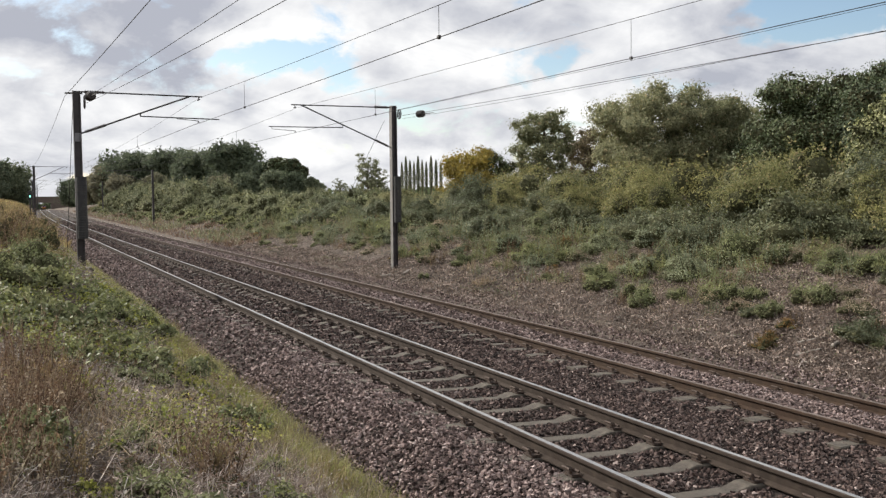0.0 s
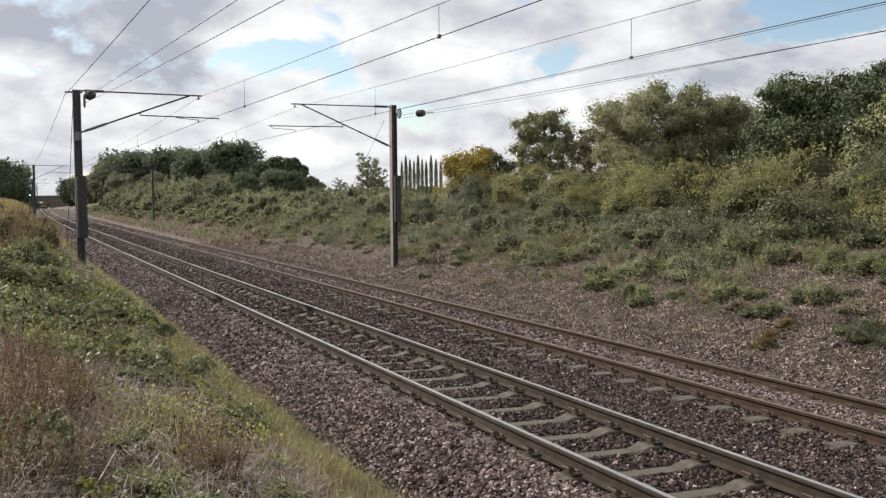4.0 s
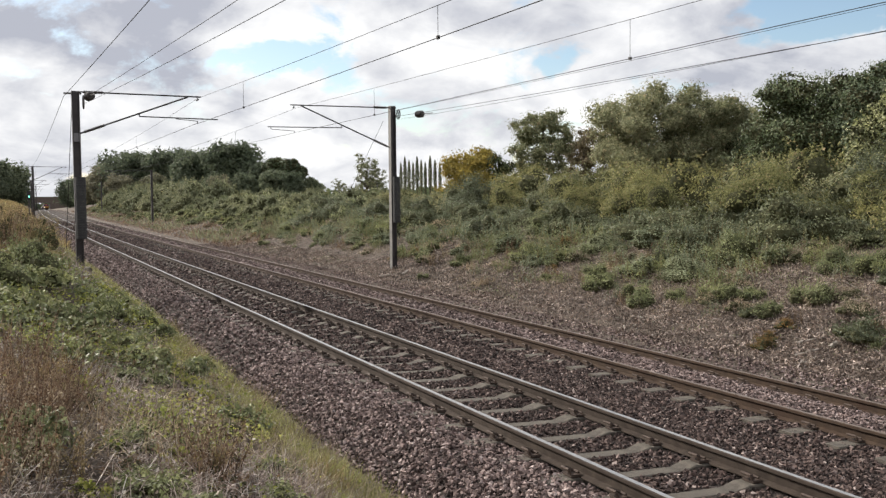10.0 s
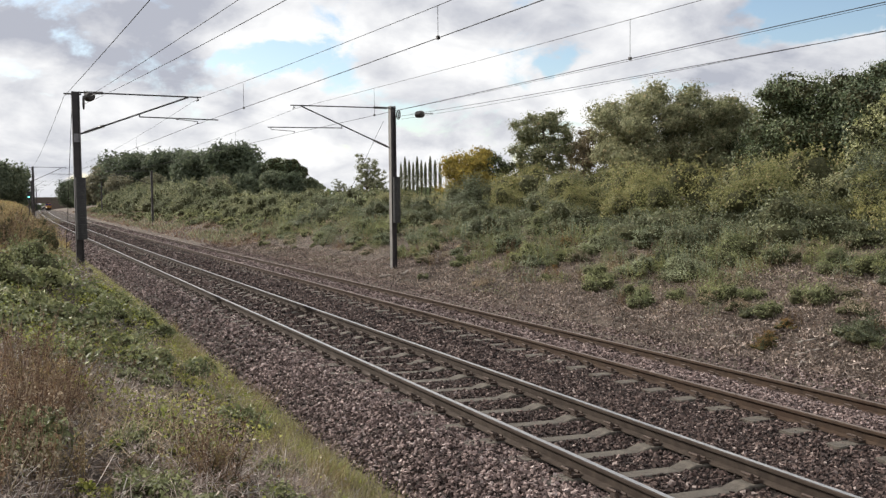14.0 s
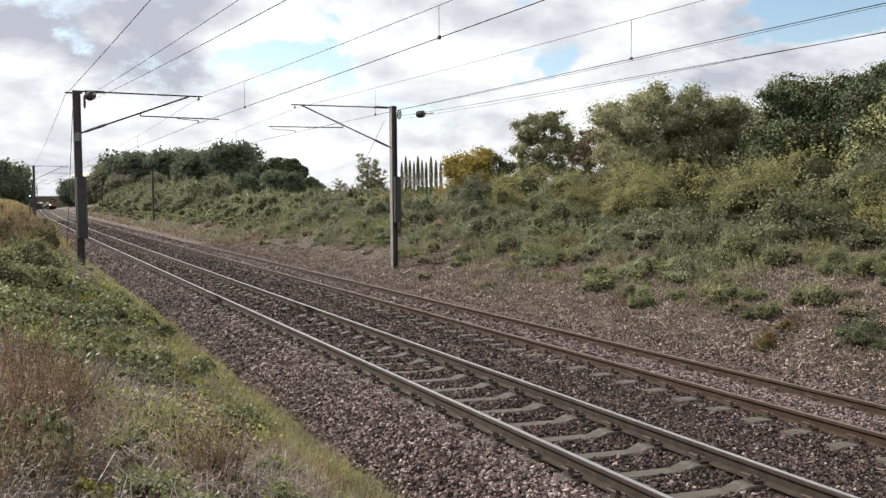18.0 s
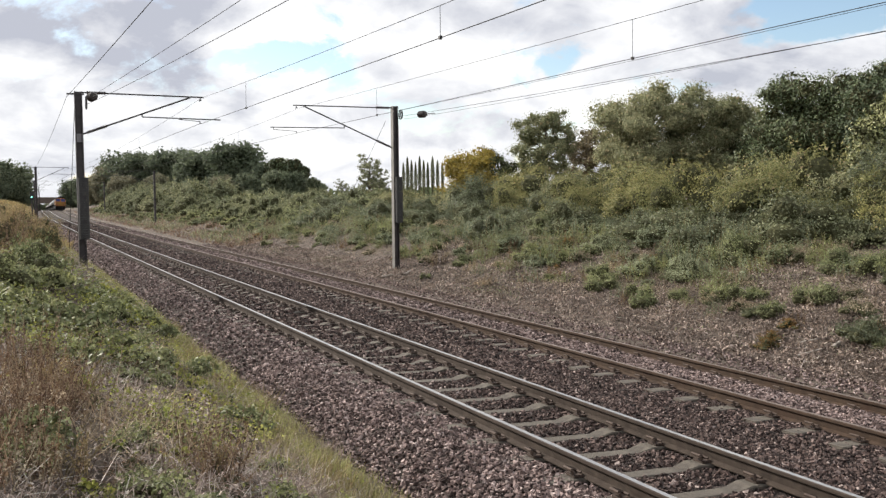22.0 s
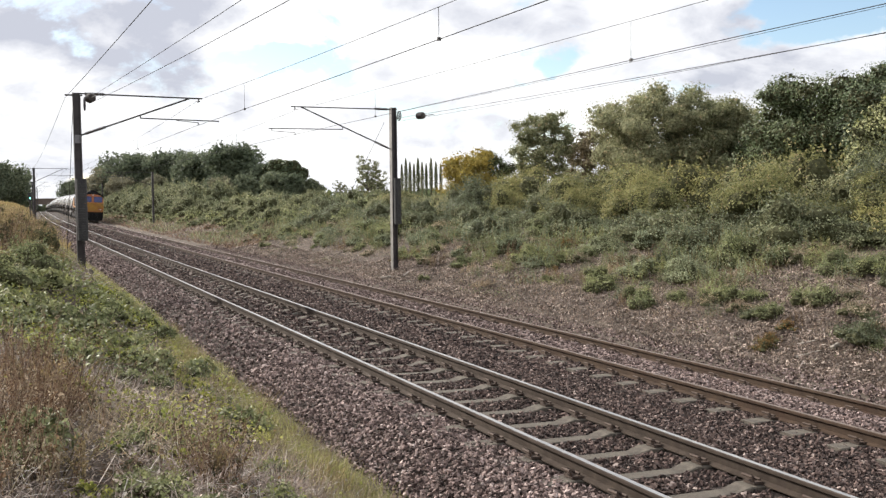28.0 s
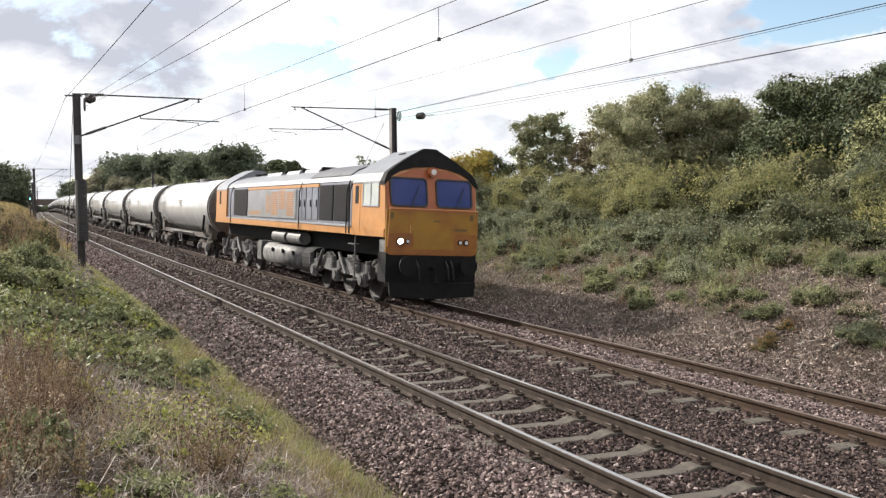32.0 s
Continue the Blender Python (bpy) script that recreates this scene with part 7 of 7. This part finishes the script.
q = p[keep] + np.stack([0 * s[keep], 0 * s[keep], RNG.random(keep.sum()) * np.where(s[keep] > 14.5, 0.45, 0.15)], -1)
stuff("bank_weeds", [scatter(LEAF_V, LEAF_F, q, rotations(len(q), tilt=0.6), RNG.uniform(0.025, 0.05, len(q)))], LEAF["nettle"], "thin green weeds over the far bank", "weed")
p, s, y = band(26000, 12.4, 19.5, 6, 100, 1.6)
keep = patchy(p, 0.7, 9.0, 0.1)
keep &= (s > 14.0) | (RNG.random(len(s)) < 0.4)
stuff("dry_grass", [blades(p[keep], 0.24, 0.009, 0.8)], LEAF["dry"], "withered grass over the far bank", "grass")


p, s, y = band(11000, 12.3, 18.6, 6, 32, 1.2)
p = p[patchy(p, 1.1, 3.1, -0.5)]
p[:, 2] += 0.05 * RNG.random(len(p))
stuff("splinters", [scatter(STICK_V, STICK_F, p, lying(len(p), 0.35), np.stack([RNG.uniform(0.006, 0.014, len(p))] * 2 + [0.05 + 0.4 * RNG.random(len(p)) ** 4], -1))], LEAF["litter"], "pale splinters and straw on the cut bank", "litter")
p, s, y = band(9000, 13.2, 18.8, 7, 28, 1.1)
p = p[patchy(p, 1.4, 6.1, 0.2)]
stuff("dry_grass", [blades(p, 0.2, 0.008, 0.9)], LEAF["dry"], "straw-coloured grass on the cut bank", "grass")


def make_log(a, b, r, label):
    a, b = Vector(a), Vector(b)
    a.z, b.z = float(ground_z(a.x, a.y)) + r, float(ground_z(b.x, b.y)) + r
    n, k = 6, 9
    rng = np.random.default_rng(int(a.x * 100))
    chunks = []
    pts = [np.array(a.lerp(b, i / n)) + rng.normal(0, r * 0.2, 3) * (0 < i < n) for i in range(n + 1)]
    for i in range(n):
        chunks.append(tube_chunk(pts[i], pts[i + 1], r * (1 - 0.05 * i), r * (1 - 0.05 * (i + 1)), k))
    return tagged(part("log", mesh_of("log", *merged(chunks), M["wood"]), None, None), label, "log", "cut logs on the bank")


make_log((12.72, 12.1, 0), (13.1, 11.9, 0), 0.028, "short bare grey log on the cut bank")
make_log((13.15, 11.72, 0), (13.4, 11.78, 0), 0.045, "short thick bare log on the cut bank")
make_log((13.2, 12.5, 0), (13.55, 12.2, 0), 0.02, "thin bare branch on the cut bank")
make_log((12.85, 15.3, 0), (13.1, 14.9, 0), 0.015, "thin pale branch on the cut bank")
make_log((13.0, 30.7, 0), (13.45, 31.1, 0), 0.045, "pale broken branch beside the mast's foot")
make_log((12.5, 31.5, 0), (12.8, 31.3, 0), 0.06, "dark short log beside the mast's foot")

p, s, y = band(9000, 11.9, 17.0, 55, 240, 1.3)
stuff("dry_grass", [blades(p, 0.28, 0.05, 0.6)], LEAF["dock"], "brown withered grass on the distant bank", "grass")
p, s, y = band(16000, 12.4, 21.0, 55, 240, 1.3)
keep = patchy(p, 0.35, 4.0, -0.3)
stuff("grass", [blades(p[keep], 0.4, 0.05, 0.6)], LEAF["pale"], "grey-green rough grass on the distant bank", "grass")
p, s, y = band(12000, -6.0, 3.0, 45, 240, 1.3)
stuff("dry_grass", [blades(p, 0.5, 0.05, 0.5)], LEAF["olive"], "brown withered grass on the distant near-side bank", "grass")
p, s, y = band(4000, -6.0, 3.1, 45, 240, 1.3)
stuff("grass", [blades(p, 0.4, 0.05, 0.5)], LEAF["grass"], "green grass on the distant near-side bank", "grass")

# far country along the horizon
ch = []
rng = np.random.default_rng(5)
for i in range(420):
    a = rng.uniform(-3, 62)
    d = rng.uniform(420, 620)
    x, y = bearing(a, d)
    if abs(x - 7 - float(bend(y))) < 22:
        continue
    n = 60
    r = rng.uniform(5, 9)
    dd = rng.normal(size=(n, 3))
    dd /= np.linalg.norm(dd, axis=1, keepdims=True)
    p = np.array([x, y, float(ground_z(x, y)) + 1.5]) + dd * np.array([r, r, rng.uniform(3.0, 5.5)]) * rng.uniform(0.6, 1, (n, 1))
    ch.append(scatter(LEAF_V, LEAF_F, p, rotations(n, tilt=0.8, rng=rng), rng.uniform(1.6, 3.2, n)))
stuff("far_woods", ch, LEAF["oak"], "far belt of dark green woods on the horizon", "woods")

# ---- ballast stones ----
STONE_F = [(0, 1, 4), (0, 4, 3), (1, 2, 5), (1, 5, 4), (2, 0, 3), (2, 3, 5), (0, 2, 1), (3, 4, 5)]


def stones(n, bands, y0, y1, near, size, seed):
    rng = np.random.default_rng(seed)
    y = y0 + (y1 - y0) * rng.random(n) ** near
    wide = np.array([b - a for a, b in bands])
    k = rng.choice(len(bands), n, p=wide / wide.sum())
    s = np.array([a for a, _ in bands])[k] + wide[k] * rng.random(n)
    z = np.interp(s, [q for q, _ in BED] + [11.4, 12.2], [q for _, q in BED] + [-0.52, -0.5]) + fall(y)
    z = np.where(s > 11.05, np.maximum(z, -0.525), z)
    # the near track's sleepers stay bare between its rails; the far one's show at their ends
    ph = np.abs((y - 11.459 + 0.36) % 0.7233 - 0.3617)
    bare = (s > 4.78) & (s < 6.42) & (ph < np.where(y < 15, 0.115, 0.05)) & (rng.random(n) < np.clip(1.3 - (y - 10) / 18, 0.2, 1))
    ph2 = np.abs((y - 18.2 + 0.336) % 0.6719 - 0.336)
    bare |= (s > 8.32) & (s < 8.98) & (ph2 < 0.1) & (rng.random(n) < 0.9)
    for o, q in ((0.0, ph), (GAUGE, ph), (4.099, ph2), (5.604, ph2)):
        d = np.abs(s - NEAR_A - o)
        bare |= (d < 0.085) | ((d < 0.17) & (q < 0.09))
    m = ~bare
    y, s, z = y[m], s[m], z[m]
    m = len(y)
    sz = size * rng.uniform(0.6, 1.45, m)
    p = np.stack([s + bend(y), y, z + sz * rng.uniform(0.05, 0.5, m)], -1)
    base = np.array([(-0.55, -0.5, -0.5), (0.6, -0.4, -0.5), (0.0, 0.6, -0.5), (-0.5, -0.3, 0.5), (0.5, -0.5, 0.5), (0.1, 0.55, 0.5)])
    out = []
    for g in range(6):
        tv = base * rng.uniform(0.6, 1.2, (6, 3)) * np.array([1.15, 0.95, 0.7])
        sel = np.arange(m) % 6 == g
        out.append(scatter(tv, STONE_F, p[sel], rotations(int(sel.sum()), tilt=0.9, rng=rng), sz[sel]))
    return out


DIRTY, CLEAN = [(4.7, 8.95)], [(3.15, 4.75), (8.9, 11.05)]
stuff("ballast_stones", stones(30000, DIRTY, 4.6, 14, 1.25, 0.033, 1) + stones(17000, DIRTY, 13, 30, 1.3, 0.046, 2) + stones(12000, DIRTY, 29, 70, 1.4, 0.066, 3) + stones(5000, DIRTY, 65, 120, 1.3, 0.09, 7), M["stone"], "loose dark brown-grey ballast stones between the rails", "ballast")
stuff("ballast_stones", stones(40000, CLEAN, 5.5, 15, 1.25, 0.033, 4) + stones(17000, CLEAN, 14, 40, 1.3, 0.046, 5) + stones(10000, CLEAN, 36, 80, 1.3, 0.068, 6) + stones(5000, CLEAN, 70, 120, 1.3, 0.09, 8) + stones(6500, [(10.95, 12.0)], 8, 60, 1.5, 0.032, 9), M["stone_clean"], "loose pinkish-grey ballast stones on the shoulder", "ballast")

motions()
